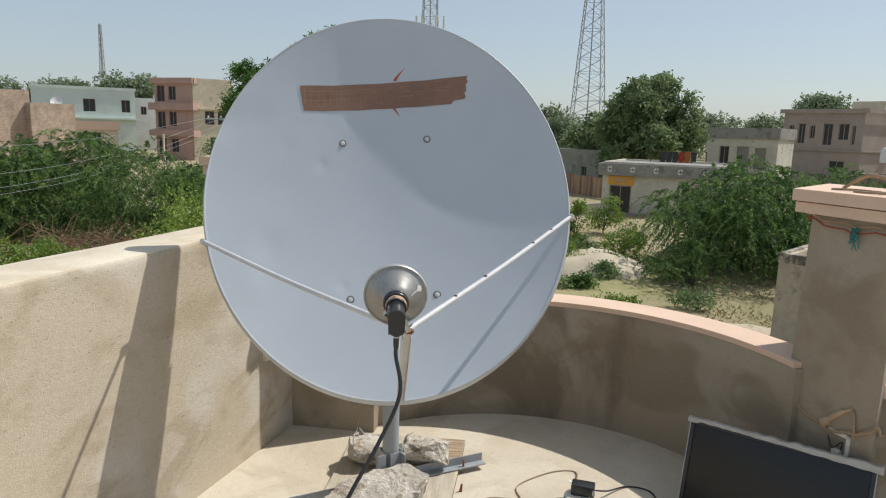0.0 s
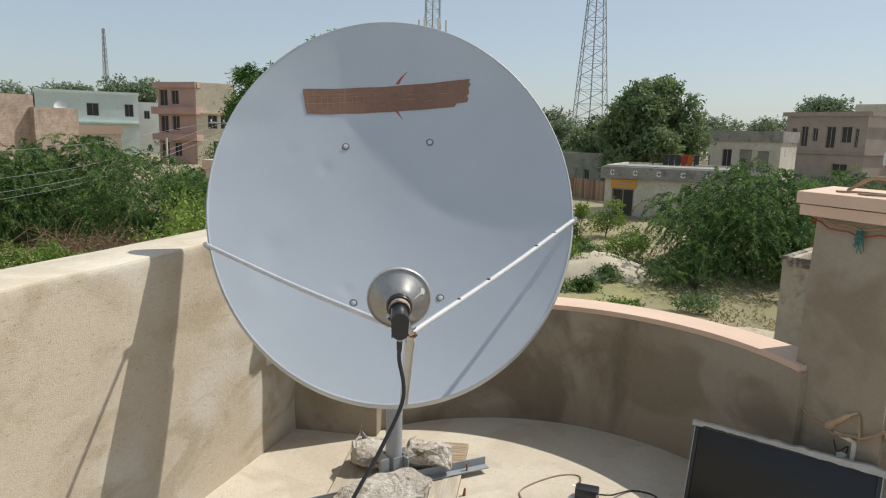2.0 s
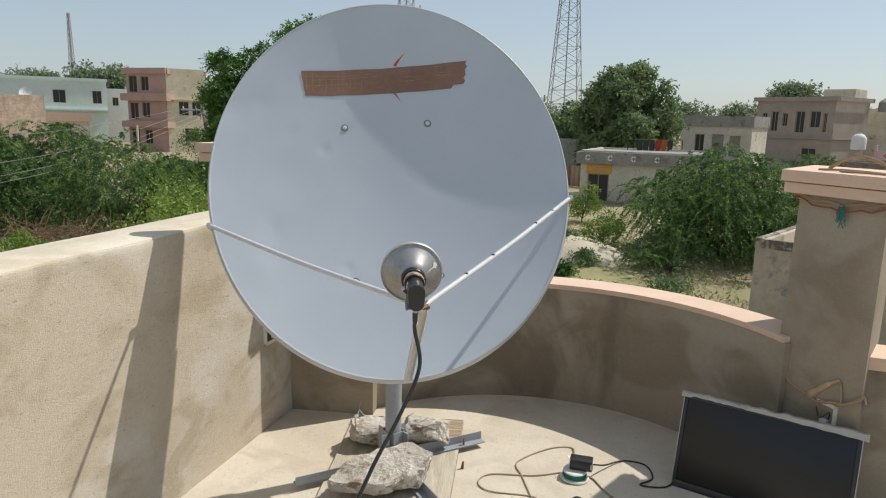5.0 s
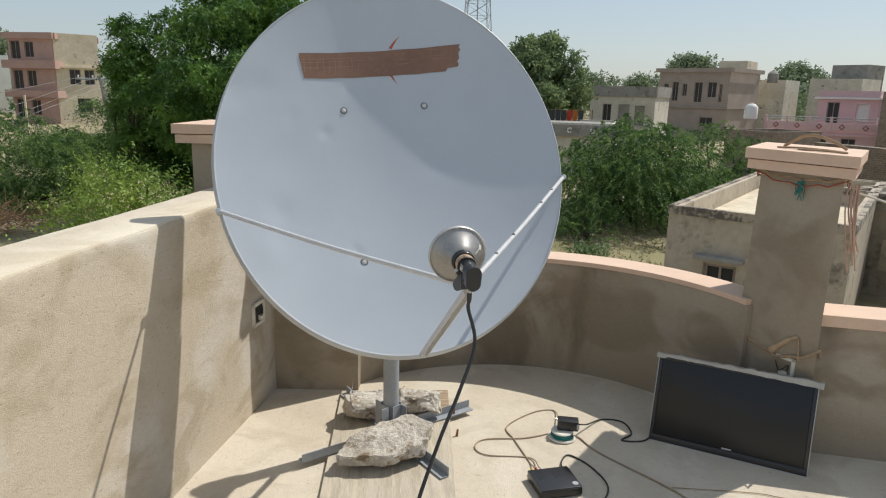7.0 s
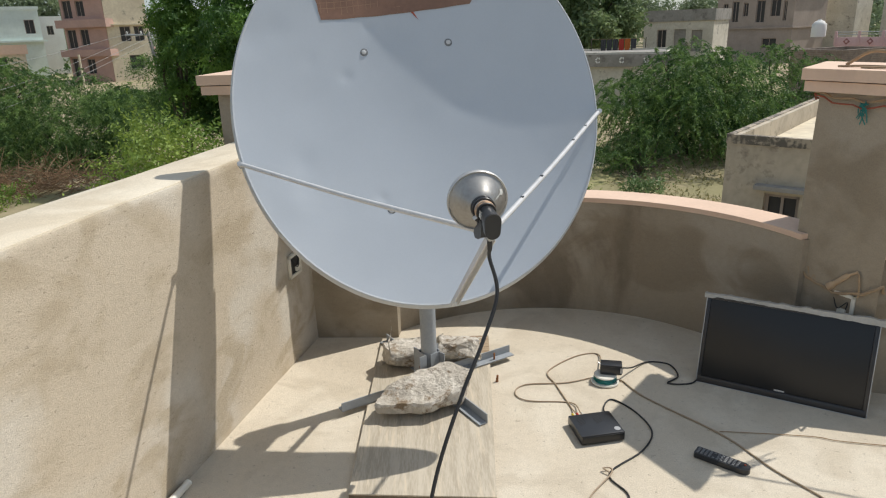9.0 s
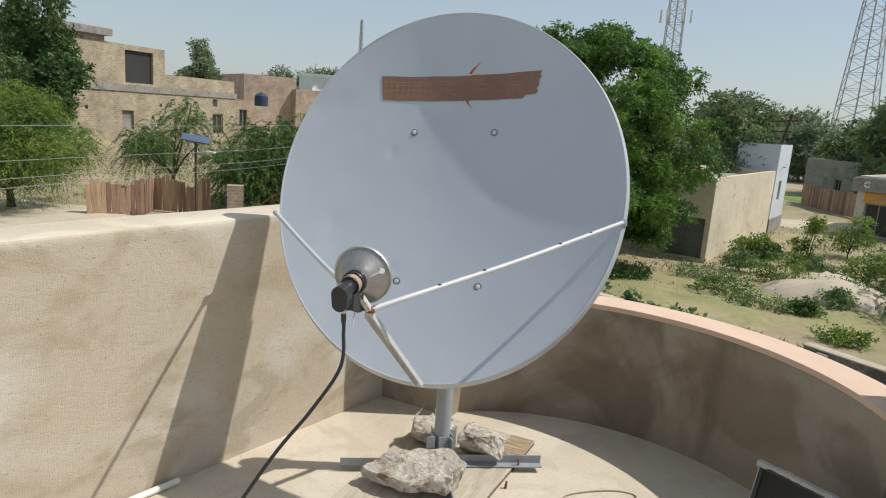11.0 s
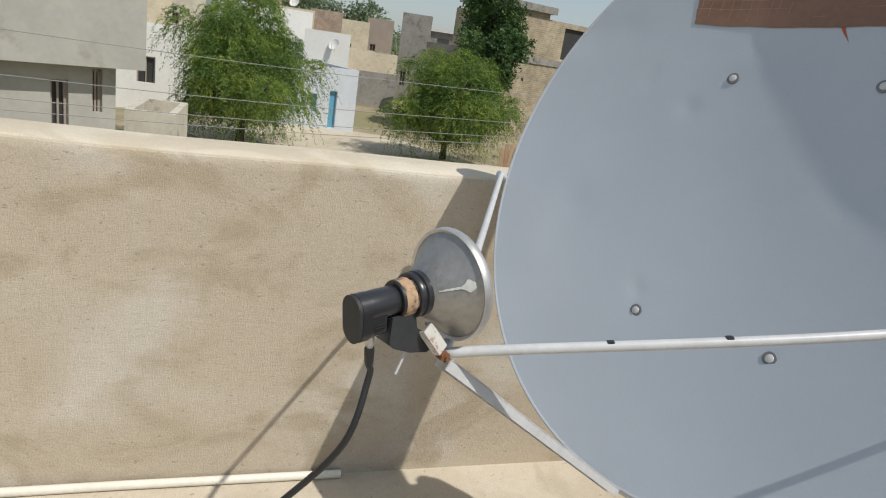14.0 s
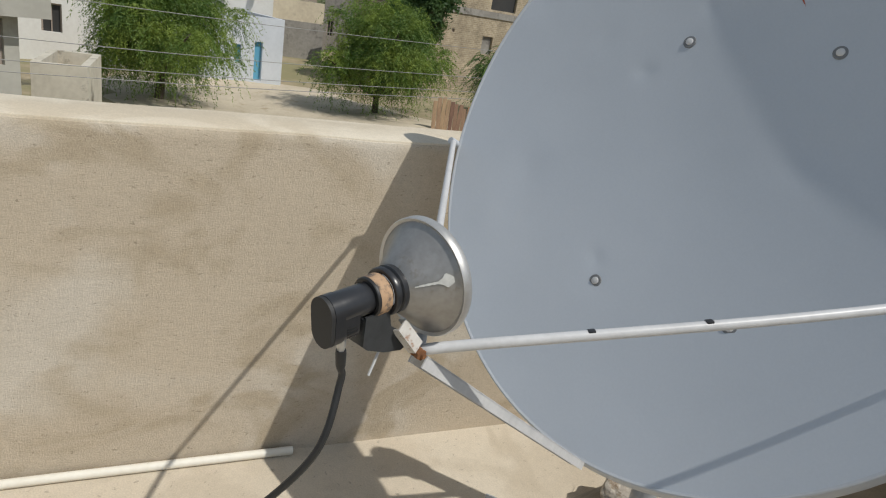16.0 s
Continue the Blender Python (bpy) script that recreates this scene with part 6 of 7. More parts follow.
house("whitewashed house with a blue door", at(-71.5, 31, E12), at(-65.4, 32.5, E12), 6, -0.28, BLUEWHITE, [(2.55, 2.95, 0.2, 2.0, "blue"), (1.6, 1.9, 1.0, 1.8, "blue")])
house("white upper room with a roof stair", at(-76.5, 36, E12), at(-69.5, 37, E12), 5, 2.2, WHITE, [(2.6, 3.2, 2.4, 3.2, D)])
house("white house beside the road", at(-84.0, 33, E12), at(-76.6, 33, E12), 6, 0.4, WHITE, [(1.2, 2.0, 1.2, 2.4, D)])
house("beige plastered house with a flat parapet", at(-67.3, 46, E12), at(-62.6, 47, E12), 6, 0.45, CREAM, bands=((0.0, 2.5, GREYCEM, 0.05),))
house("dark grey block-built house", at(-62.6, 54, E12), at(-60.2, 54, E12), 6, 3.8, GREYCEM, [(0.3, 0.8, 1.4, 2.6, D)])
house("grey house with a tall window", at(-60.2, 55, E12), at(-57.4, 55, E12), 6, 3.0, GREYCEM, [(0.6, 1.6, 3.6, 5.6, "grey")], bands=((6.1, 6.4, WHITE, 0.2),))
for az0, az1, d, top, mat in ((-80.5, -77, 70, 2.6, OLDWHITE), (-77, -74.2, 95, 4.6, GREYCEM), (-74.4, -72.2, 80, 3.0, BRICK_PINK), (-72.4, -69.6, 75, 1.6, CREAM), (-70, -67.4, 85, 2.2, BRICK_PINK), (-67.4, -65.2, 72, 1.2, CREAM), (-65.4, -63.3, 80, 2.0, BROWNP), (-58, -54, 78, 2.2, BRICK_PINK), (-88, -80, 62, 3.2, CREAM)):
    house("small flat-roofed village house on the rise", at(az0, d, E12), at(az1, d, E12), 6, 1.4 + top + 0.4, mat, [(0.5, 1.2, 2.6 + top * 0.3, 3.6 + top * 0.3, D)])
EW = (0.52, 1.15)
nh = house("pale limewashed house with a projecting balcony wall", at(-97.0, 17.5, EW), at(-83.2, 19.0, EW), 5, 1.75, NEARWHITE,
           [(3.1, 3.5, 1.55, 2.7, D), (4.05, 4.3, 1.95, 3.0, D)], bands=((3.08, 5.15, NEARWHITE, 0.5),))
house("low whitewashed pen beside the limewashed house", at(-82.6, 20.2, EW), at(-78.9, 20.0, EW), 3.0, -1.5, OLDWHITE, parapet=0.8, roof=SAND, name="yard_wall", category="wall")
house("white yard wall stepping down beside the house", at(-70.0, 36.2, E12), at(-66.4, 36.2, E12), 0.4, 1.35, WHITE, parapet=0.05, name="yard_wall", category="wall")

# ---- lattice towers ----


def tower(label, base, z0, z1, w0, w1, bays, r, extra=False):
    t = root("lattice_tower", (base.x, base.y, z0), label, "tower")
    cor = lambda i, s: Vector((base.x + (w0 + (w1 - w0) * s) / 2 * (1 if i in (0, 3) else -1), base.y + (w0 + (w1 - w0) * s) / 2 * (1 if i < 2 else -1), z0 + (z1 - z0) * s))
    for i in range(4):
        part("leg", tube([cor(i, 0), cor(i, 1)], r, 5), LATTICE, t)
    b_ = None
    for k in range(bays):
        s0, s1 = k / bays, (k + 1) / bays
        for i in range(4):
            j = (i + 1) % 4
            b_ = tube([cor(i, s0), cor(j, s1)], r * 0.5, 4, b_)
            b_ = tube([cor(j, s0), cor(i, s1)], r * 0.5, 4, b_)
            b_ = tube([cor(i, s1), cor(j, s1)], r * 0.5, 4, b_)
    tagged(part("bracing", b_, LATTICE, t), kind="stuff")
    part("cable_ladder", tube([Vector((base.x, base.y, z0)), Vector((base.x, base.y, z1))], r * 1.3, 5), LATTICE, t)
    if extra:
        for k in range(6):
            a_ = k * math.pi / 3
            part("panel_antenna", box((0.35, 0.35, 2.2), Matrix.Translation((base.x + w0 * 0.75 * math.cos(a_), base.y + w0 * 0.75 * math.sin(a_), z0 + (z1 - z0) * extra)), 0.05), WHITE, t)
    return t


tower("thin distant lattice mast", at(-30.1, 300, E0), G, 1.4 + 36.5, 2.4, 0.7, 18, 0.11)
tower("tall lattice communication tower", at(8.2, 150, E0), G, 1.4 + 42, 7.6, 1.6, 16, 0.10)
tower("slender lattice tower with antennas", at(-5.0, 130, E0), G, 1.4 + 34, 3.4, 2.2, 20, 0.09, 0.63)

# ---- street furniture, fence, wires ----
fence = root("plank_fence", tuple(at(-46, 26.5, E11)) + (G,), "weathered uneven reddish plank fence", "fence")
rng = random.Random(7)
fpts = [at(-51.6, 25.6, E11), at(-47.5, 26.2, E11), at(-46.8, 27.2, E11), at(-42.6, 26.0, E11)]
for a_, c_ in zip(fpts, fpts[1:]):
    L = (c_ - a_).length
    n_ = max(2, int(L / 0.17))
    d_ = (c_ - a_).normalized()
    for k in range(n_):
        p = a_ + (c_ - a_) * ((k + 0.5) / n_)
        h_ = 1.15 + 0.22 * rng.random() + 0.15 * math.sin(k * 0.6)
        part("plank", box((0.155, 0.03, h_), Matrix.Translation((p.x, p.y, G + h_ / 2 + 0.1)) @ Matrix.Rotation(math.atan2(d_.y, d_.x), 4, 'Z') @ Matrix.Rotation(rng.uniform(-0.05, 0.05), 4, 'Y')), WOOD_RED, fence, smooth=False)
house("short brick gate post", at(-41.3, 25.8, E11), at(-40.0, 25.8, E11), 0.5, G + 1.35, BRICK_PINK, parapet=0.02, name="gate_post", category="post")
f2 = root("plank_fence", tuple(at(7.0, 50, E11)) + (G,), "reddish board fence beside the lane", "fence")
a_, c_ = at(4.9, 52, E11), at(9.6, 45.5, E11)
for k in range(42):
    p = a_ + (c_ - a_) * ((k + 0.5) / 42)
    part("plank", box((0.17, 0.04, 1.5), Matrix.Translation((p.x, p.y, G + 0.8 + 0.05 * rng.random())) @ Matrix.Rotation(math.atan2((c_ - a_).y, (c_ - a_).x), 4, 'Z')), WOOD_RED, f2, smooth=False)

lp = at(-43.7, 23.5, E11)
lamp = root("solar_street_lamp", (lp.x, lp.y, G), "solar street lamp with a tilted panel on a thin pole", "street lamp")
part("pole", tube([(lp.x, lp.y, G - 0.1), (lp.x, lp.y, -0.2)], 0.045, 10), BARK, lamp)
part("solar_panel", box((0.95, 0.6, 0.04), Matrix.Translation((lp.x, lp.y, -0.12)) @ pose(0, 0, 0, 18, 8, 40), 0.005), surface("solar_cells", (0.09, 0.12, 0.19), (0.07, 0.1, 0.16), 0.25, coarse=5, fine=20, bump=0), lamp, "dark blue solar panel")
part("lamp_arm", tube([(lp.x, lp.y, -0.7), (lp.x + 0.5, lp.y, -0.55)], 0.025, 8), LATTICE, lamp)
part("lamp_head", box((0.4, 0.14, 0.06), Matrix.Translation((lp.x + 0.65, lp.y, -0.53)), 0.02), WHITE, lamp)


def utility_pole(base, top, label, arm=1.2):
    t = root("utility_pole", tuple(base), label, "utility pole")
    part("shaft", tube([base, top], [0.15, 0.09], 10), GREYCEM, t)
    d = Vector((1, 0.15, 0)).normalized()
    part("crossarm", tube([top - d * arm + Vector((0, 0, -0.15)), top + d * arm + Vector((0, 0, -0.15))], 0.05, 8), LATTICE, t)
    for s in (-0.9, -0.3, 0.4, 0.9):
        q = top + d * arm * s + Vector((0, 0, -0.1))
        part("insulator", lathe([(0, 0.16), (0.035, 0.15), (0.05, 0.08), (0.03, 0.02), (0.03, 0), (0, 0)], Matrix.Translation(q), 10), WHITE, t)
    return t


pt = at(-21.2, 42, E7)
PT = Vector((pt.x, pt.y, 1.75))
utility_pole(Vector((pt.x + 0.9, pt.y - 0.6, G)), PT, "leaning concrete utility pole with a crossarm")
tp = at(-26.1, 60, E0)
solid("thin_post", tube([(tp.x, tp.y, G), (tp.x, tp.y, 0.4)], 0.09, 8), CREAM, "thin pale post beside the lane", "post", loc=(tp.x, tp.y, G))
yp = at(3.0, 36, E11)
t_ = root("roof_wire_bracket", (yp.x, yp.y, 0.4), "dark steel wire bracket on the roof of the cream house", "wire bracket")
part("mast", tube([(yp.x - 0.3, yp.y, -0.5), (yp.x + 0.2, yp.y, 2.6)], 0.07, 8), BARK, t_)
part("crossbar", tube([(yp.x - 0.7, yp.y, 2.2), (yp.x + 0.5, yp.y, 2.3)], 0.05, 8), BARK, t_)
part("crossbar", tube([(yp.x - 0.6, yp.y, 1.7), (yp.x + 0.3, yp.y, 1.75)], 0.04, 8), BARK, t_)
WIREM = surface("aluminium_wire", (0.30, 0.30, 0.29), (0.25, 0.25, 0.24), 0.5, metal=0.4, coarse=1, fine=5, bump=0)
for k, (dx, za, zb, zc_) in enumerate(((-0.9, 1.7, 0.45, 1.0), (-0.3, 1.65, -0.35, 0.2), (0.4, 1.6, -0.75, -0.3), (0.9, 1.55, -0.95, -0.55))):
    pts = [Vector((PT.x + dx, PT.y, za)), Vector((-15.5 + 0.15 * dx, 26, zb + 0.15)), Vector((-14.6 + 0.15 * dx, 13, zb - 0.05)), Vector((-14.2 + 0.15 * dx, 2, zb)), Vector((-14.5 + 0.15 * dx, -14, zc_))]
    solid("overhead_wire", tube(curve(pts, 14), 0.008, 5), WIREM, "slack aluminium overhead wire", "wire", group="overhead wires", loc=tuple(pts[0]))
utility_pole(Vector((-14.5, -14.5, G)), Vector((-14.5, -14.2, 1.4)), "concrete utility pole down the lane")
DARKSTONE = surface("blackened_plaster", (0.17, 0.155, 0.135), (0.09, 0.082, 0.072), 0.95, coarse=1.6, fine=14, vary=1.2, bump=0.5, spots=(0.30, 0.27, 0.22), spot_scale=2.4, spot_edge=0.62)


def pen_wall(p, q, top, label):
    """A low yard wall with a thin pale cap and a post at its first end."""
    p, q = Vector(p), Vector(q)
    w = root("yard_wall", (p.x, p.y, G), label, "wall")
    L, a = (q - p).length, math.atan2(q.y - p.y, q.x - p.x)
    m = Matrix.Translation(((p.x + q.x) / 2, (p.y + q.y) / 2, 0)) @ Matrix.Rotation(a, 4, 'Z')
    part("face", box((L, 0.24, top - G), m @ Matrix.Translation((0, 0, (G + top) / 2 - 0.02)), 0.02), DARKSTONE, w)
    part("cap", box((L, 0.27, 0.035), m @ Matrix.Translation((0, 0, top)), 0.012), BEIGE_OLD, w, "worn pale cap")
    part("post", box((0.22, 0.30, top - G), m @ Matrix.Translation((-L * 0.30, -0.06, (G + top) / 2 - 0.04)), 0.03), GREYCEM, w)
    return w


pen_wall((-5.6, 17.3), (-1.0, 15.05), -2.4, "low blackened yard wall with a pale worn cap")
pen_wall((-1.02, 14.9), (-1.9, 13.1), -2.44, "short return of the low yard wall")
pen_wall((2.6, 14.12), (4.2, 13.0), -2.4, "low broken yard wall among the weeds")
tk = at(-38.7, 60, E11)
solid("water_tank", lathe([(0, 0), (0.6, 0), (0.62, 0.2), (0.6, 0.3), (0.62, 0.5), (0.6, 0.9), (0.4, 1.1), (0.15, 1.15), (0.15, 1.22), (0, 1.22)], Matrix.Translation((tk.x, tk.y, 0.85)), 24), surface("dark_blue_tank", (0.03, 0.05, 0.10), (0.025, 0.04, 0.08), 0.5, coarse=2, bump=0), "dark blue plastic water tank on a roof", "water tank", loc=(tk.x, tk.y, 0.9))

# ---- plants ----


def leaves(rng, centres, radii, n_twigs, per_twig, twig_len, leaf, width, droop, fill=0.55, arch=0.15):
    """Leaf quads set along twigs that spread from the crown's lobes. All in world metres."""
    m = len(centres)
    vol = np.array([r[0] * r[1] * r[2] for r in radii]) ** 0.67
    idx = rng.choice(m, n_twigs, p=vol / vol.sum())
    C, Rr = np.array(centres)[idx], np.array(radii)[idx]
    d = rng.normal(size=(n_twigs, 3))
    d /= np.linalg.norm(d, axis=1)[:, None]
    rad = fill + (1 - fill) * rng.random(n_twigs) ** 0.6
    start = C + d * Rr * rad[:, None]
    out = d * 0.8 + rng.normal(size=(n_twigs, 3)) * 0.5
    out[:, 2] += arch
    out /= np.linalg.norm(out, axis=1)[:, None]
    L = twig_len * rng.uniform(0.5, 1.3, n_twigs)
    t = np.tile(np.linspace(0.08, 1, per_twig), n_twigs)
    k = np.repeat(np.arange(n_twigs), per_twig)
    pos = start[k] + out[k] * (L[k] * t)[:, None]
    pos[:, 2] -= droop * L[k] * t ** 2
    n = len(pos)
    lat = np.cross(out[k], rng.normal(size=(n, 3)))
    lat /= np.linalg.norm(lat, axis=1)[:, None] + 1e-9
    ldir = lat * 0.8 + out[k] * 0.5 + rng.normal(size=(n, 3)) * 0.25
    ldir[:, 2] -= droop * 0.5
    ldir /= np.linalg.norm(ldir, axis=1)[:, None]
    wv = np.cross(ldir, rng.normal(size=(n, 3)))
    wv /= np.linalg.norm(wv, axis=1)[:, None] + 1e-9
    l_ = (leaf * rng.uniform(0.6, 1.3, n))[:, None]
    w_ = (width * rng.uniform(0.6, 1.3, n))[:, None]
    a = pos
    b_ = pos + ldir * l_ * 0.5 + wv * w_
    c = pos + ldir * l_
    c[:, 2] -= 0.1 * l_[:, 0]
    e = pos + ldir * l_ * 0.5 - wv * w_
    verts = np.stack([a, b_, c, e], 1).reshape(-1, 3)
    faces = np.arange(4 * n).reshape(-1, 4)
    return verts, faces


def tree(label, base, height, spread, lobes, mat, seed, twigs=2600, per=7, twig=0.5, leaf=0.16, width=0.035, droop=0.35, trunk_r=0.16, low=0.3, name="tree", category="tree", fill=0.5, squash=0.75, arch=0.15, lump=1.0):
    rng = np.random.default_rng(seed)
    r = random.Random(seed)
    base = Vector(base)
    t = root(name, tuple(base), label, category)
    cen, rad = [], []
    lobes = int(lobes * 1.9)
    for k in range(lobes):
        a = k * 2.4 + r.uniform(-0.6, 0.6)
        hgt = (k + 0.5) / lobes if k % 3 else r.random()
        wide = math.sin(math.pi * min(1.0, 0.16 + 0.78 * hgt)) ** 0.8
        q = wide * r.uniform(0.35, 1.0)
        size = spread * r.uniform(0.12, 0.26) * (1.2 - 0.4 * hgt) * lump
        z0_, z1_ = height * low + size * squash * 0.7, height - size * squash
        cen.append((base.x + (spread - size) * q * math.cos(a), base.y + (spread - size) * q * math.sin(a), base.z + z0_ + (z1_ - z0_) * hgt))
        rad.append((size, size, size * squash))
    v, f = leaves(rng, cen, rad, twigs, per, twig, leaf, width, droop, fill, arch)
    quads = v.reshape(-1, 4, 3)
    v = quads[quads[:, :, 2].min(axis=1) > base.z + 0.02].reshape(-1, 3)
    f = np.arange(len(v)).reshape(-1, 4)
    b_ = None
    fork = base + Vector((r.uniform(-0.1, 0.1), r.uniform(-0.1, 0.1), height * max(low, 0.15) * 0.9))
    b_ = tube(curve([base - Vector((0, 0, 0.2)), base.lerp(fork, 0.5) + Vector((r.uniform(-0.1, 0.1), 0, 0)), fork], 5), [trunk_r * (1.25 - 0.5 * k / 10) for k in range(11)], 9)
    part("trunk", b_, BARK, t)
    for c_, q_ in list(zip(cen, rad))[:10]:
        c_ = Vector(c_)
        mid = fork.lerp(c_, 0.5) + Vector((r.uniform(-0.2, 0.2), r.uniform(-0.2, 0.2), 0.1 * height * r.uniform(-0.2, 0.6)))
        part("limb", tube(curve([fork - Vector((0, 0, 0.1)), mid, c_, c_ + Vector((r.uniform(-0.3, 0.3), r.uniform(-0.3, 0.3), q_[2] * 0.6))], 4), [trunk_r * 0.6 * (1 - k / 14) for k in range(13)], 6), BARK, t)
    raw("crown", v, f, mat, t)
    return t


def gp(az, d, e):
    p = at(az, d, e)
    return (p.x, p.y, G)


# big neem behind the dish
tree("large bright green neem tree with layered leafy sprays", (-4.1, 24.0, G), 8.15, 5.35, 105, LEAF_NEEM, 1, twigs=24000, per=11, twig=0.30, leaf=0.135, width=0.024, droop=0.5, trunk_r=0.22, low=0.12, fill=0.45, lump=0.58, squash=0.6)
tree("darker tree behind the neem", (0.8, 40, G), 7.0, 3.6, 10, LEAF_MID, 2, twigs=2400, per=8, twig=0.7, leaf=0.28, width=0.05, trunk_r=0.2, low=0.3)
tree("smaller neem standing against the large one", gp(-19.8, 24.0, E0), 6.9, 1.0, 6, LEAF_NEEM, 21, twigs=1900, per=11, twig=0.46, leaf=0.115, width=0.019, droop=0.45, trunk_r=0.12, low=0.3, fill=0.55)
# mesquite thicket before the shop
tree("broad arching dark green mesquite thicket", gp(21.2, 26.5, E0), 4.0, 4.5, 18, LEAF_THORN, 3, twigs=1656, per=83, twig=1.35, leaf=0.101, width=0.0168, droop=0.95, arch=0.5, trunk_r=0.10, low=0.02, name="bush", category="bush", fill=0.35, squash=0.8)
tree("low mesquite spray at the thicket's foot", gp(17.5, 22.5, E0), 1.5, 1.5, 7, LEAF_THORN, 4, twigs=230, per=57, twig=0.9, leaf=0.070, width=0.0112, droop=0.8, arch=0.5, trunk_r=0.05, low=0.02, name="bush", category="bush")
tree("mesquite shrub before the brick yard", gp(27.5, 30, E0), 3.8, 2.6, 8, LEAF_THORN, 5, twigs=504, per=68, twig=1.3, leaf=0.086, width=0.0144, droop=0.9, arch=0.5, trunk_r=0.08, low=0.02, name="bush", category="bush")
# thicket to the north-west
tree("tall grey-green mesquite thicket", gp(-33.0, 33, E0), 4.3, 4.6, 16, LEAF_THORN, 6, twigs=1584, per=76, twig=1.3, leaf=0.101, width=0.0160, droop=0.85, arch=0.5, trunk_r=0.1, low=0.02, name="bush", category="bush", fill=0.4)
tree("dense grey-green mesquite thicket below the houses", gp(-27.0, 29, E0), 3.9, 3.4, 13, LEAF_THORN, 7, twigs=1080, per=76, twig=1.2, leaf=0.086, width=0.0136, droop=0.85, arch=0.5, trunk_r=0.1, low=0.02, name="bush", category="bush", fill=0.4)
tree("bright yellow-green shrub below the parapet", gp(-22.5, 7.4, E0), 4.0, 1.5, 14, LEAF_LIGHT, 8, twigs=6500, per=10, twig=0.4, leaf=0.05, width=0.011, droop=0.2, trunk_r=0.06, low=0.02, name="bush", category="bush", fill=0.4)
tree("dense mesquite beside the plank fence", gp(-39.0, 30, E11), 4.0, 3.2, 10, LEAF_THORN, 9, twigs=936, per=72, twig=1.3, leaf=0.094, width=0.0144, droop=0.85, arch=0.5, trunk_r=0.1, low=0.02, name="bush", category="bush", fill=0.4)
tree("arching mesquite in front of the brick house", gp(-45.5, 32, E11), 4.6, 2.6, 9, LEAF_THORN, 10, twigs=467, per=76, twig=1.5, leaf=0.094, width=0.0144, droop=1.0, arch=0.6, trunk_r=0.1, low=0.25, fill=0.4)
tree("low green scrub behind the pale post", gp(-23.5, 46, E0), 1.8, 5.0, 12, LEAF_THORN, 11, twigs=3770, per=9, twig=0.6, leaf=0.125, width=0.0240, low=0.02, name="bush", category="bush")
tree("mesquite near the utility pole", gp(-20.5, 36, E7), 4.4, 2.6, 9, LEAF_THORN, 12, twigs=3480, per=9, twig=0.7, leaf=0.117, width=0.0200, droop=0.5, low=0.05, name="bush", category="bush")
# trees to the west
tree("feathery yellow-green weeping tree", gp(-57.6, 27.5, E12), 5.0, 3.6, 15, LEAF_WEEP, 13, twigs=3915, per=26, twig=0.8, leaf=0.117, width=0.0152, droop=0.85, trunk_r=0.14, low=0.2, fill=0.3, arch=0.35)
tree("feathery weeping tree beside the white house", gp(-74.3, 25.5, E12), 5.8, 3.7, 17, LEAF_WEEP, 14, twigs=4350, per=28, twig=0.9, leaf=0.117, width=0.0152, droop=1.0, trunk_r=0.16, low=0.18, fill=0.3, arch=0.35)
tree("dense dark tree beside the brick house", gp(-55.2, 37.5, E12), 9.5, 2.7, 17, LEAF_DARK, 15, twigs=3800, per=8, twig=0.5, leaf=0.2, width=0.05, droop=0.2, trunk_r=0.2, low=0.35, squash=1.1)
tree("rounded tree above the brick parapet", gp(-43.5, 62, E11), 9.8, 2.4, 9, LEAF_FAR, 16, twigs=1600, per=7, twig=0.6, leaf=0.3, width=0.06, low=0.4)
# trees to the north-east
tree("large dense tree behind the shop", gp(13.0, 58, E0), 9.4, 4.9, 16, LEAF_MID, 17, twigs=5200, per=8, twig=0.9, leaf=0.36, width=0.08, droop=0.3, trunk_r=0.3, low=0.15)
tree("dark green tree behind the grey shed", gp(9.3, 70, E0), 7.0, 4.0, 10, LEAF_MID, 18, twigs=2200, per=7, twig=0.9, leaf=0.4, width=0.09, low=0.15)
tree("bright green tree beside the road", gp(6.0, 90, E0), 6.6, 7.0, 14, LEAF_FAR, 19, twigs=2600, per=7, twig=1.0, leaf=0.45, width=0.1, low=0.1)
# leafy saplings and weeds on the waste ground
for k, (az, d, e, h_, s_) in enumerate(((7.9, 27, E0, 2.2, 0.8), (10.5, 22.5, E0, 0.5, 0.6), (8.6, 20.5, E0, 0.5, 0.5), (4.0, 29, E0, 1.0, 1.2), (6.3, 24, E11, 0.8, 0.9), (3.2, 26.5, E11, 0.7, 0.9), (8.6, 30.5, E11, 1.9, 1.2), (1.5, 24.5, E11, 0.5, 0.7), (-7.0, 20, E11, 0.5, 1.0), (12.0, 27, E0, 1.3, 1.4), (16.3, 24, E0, 1.0, 1.0))):
    tree("small leafy weed on the sandy ground", gp(az, d, e), h_, s_, 5, (LEAF_LIGHT, LEAF_BROAD, LEAF_THORN)[k % 3], 40 + k, twigs=420, per=6, twig=0.28, leaf=0.10, width=0.03, droop=0.3, trunk_r=0.025, low=0.05, name="weed", category="weed")

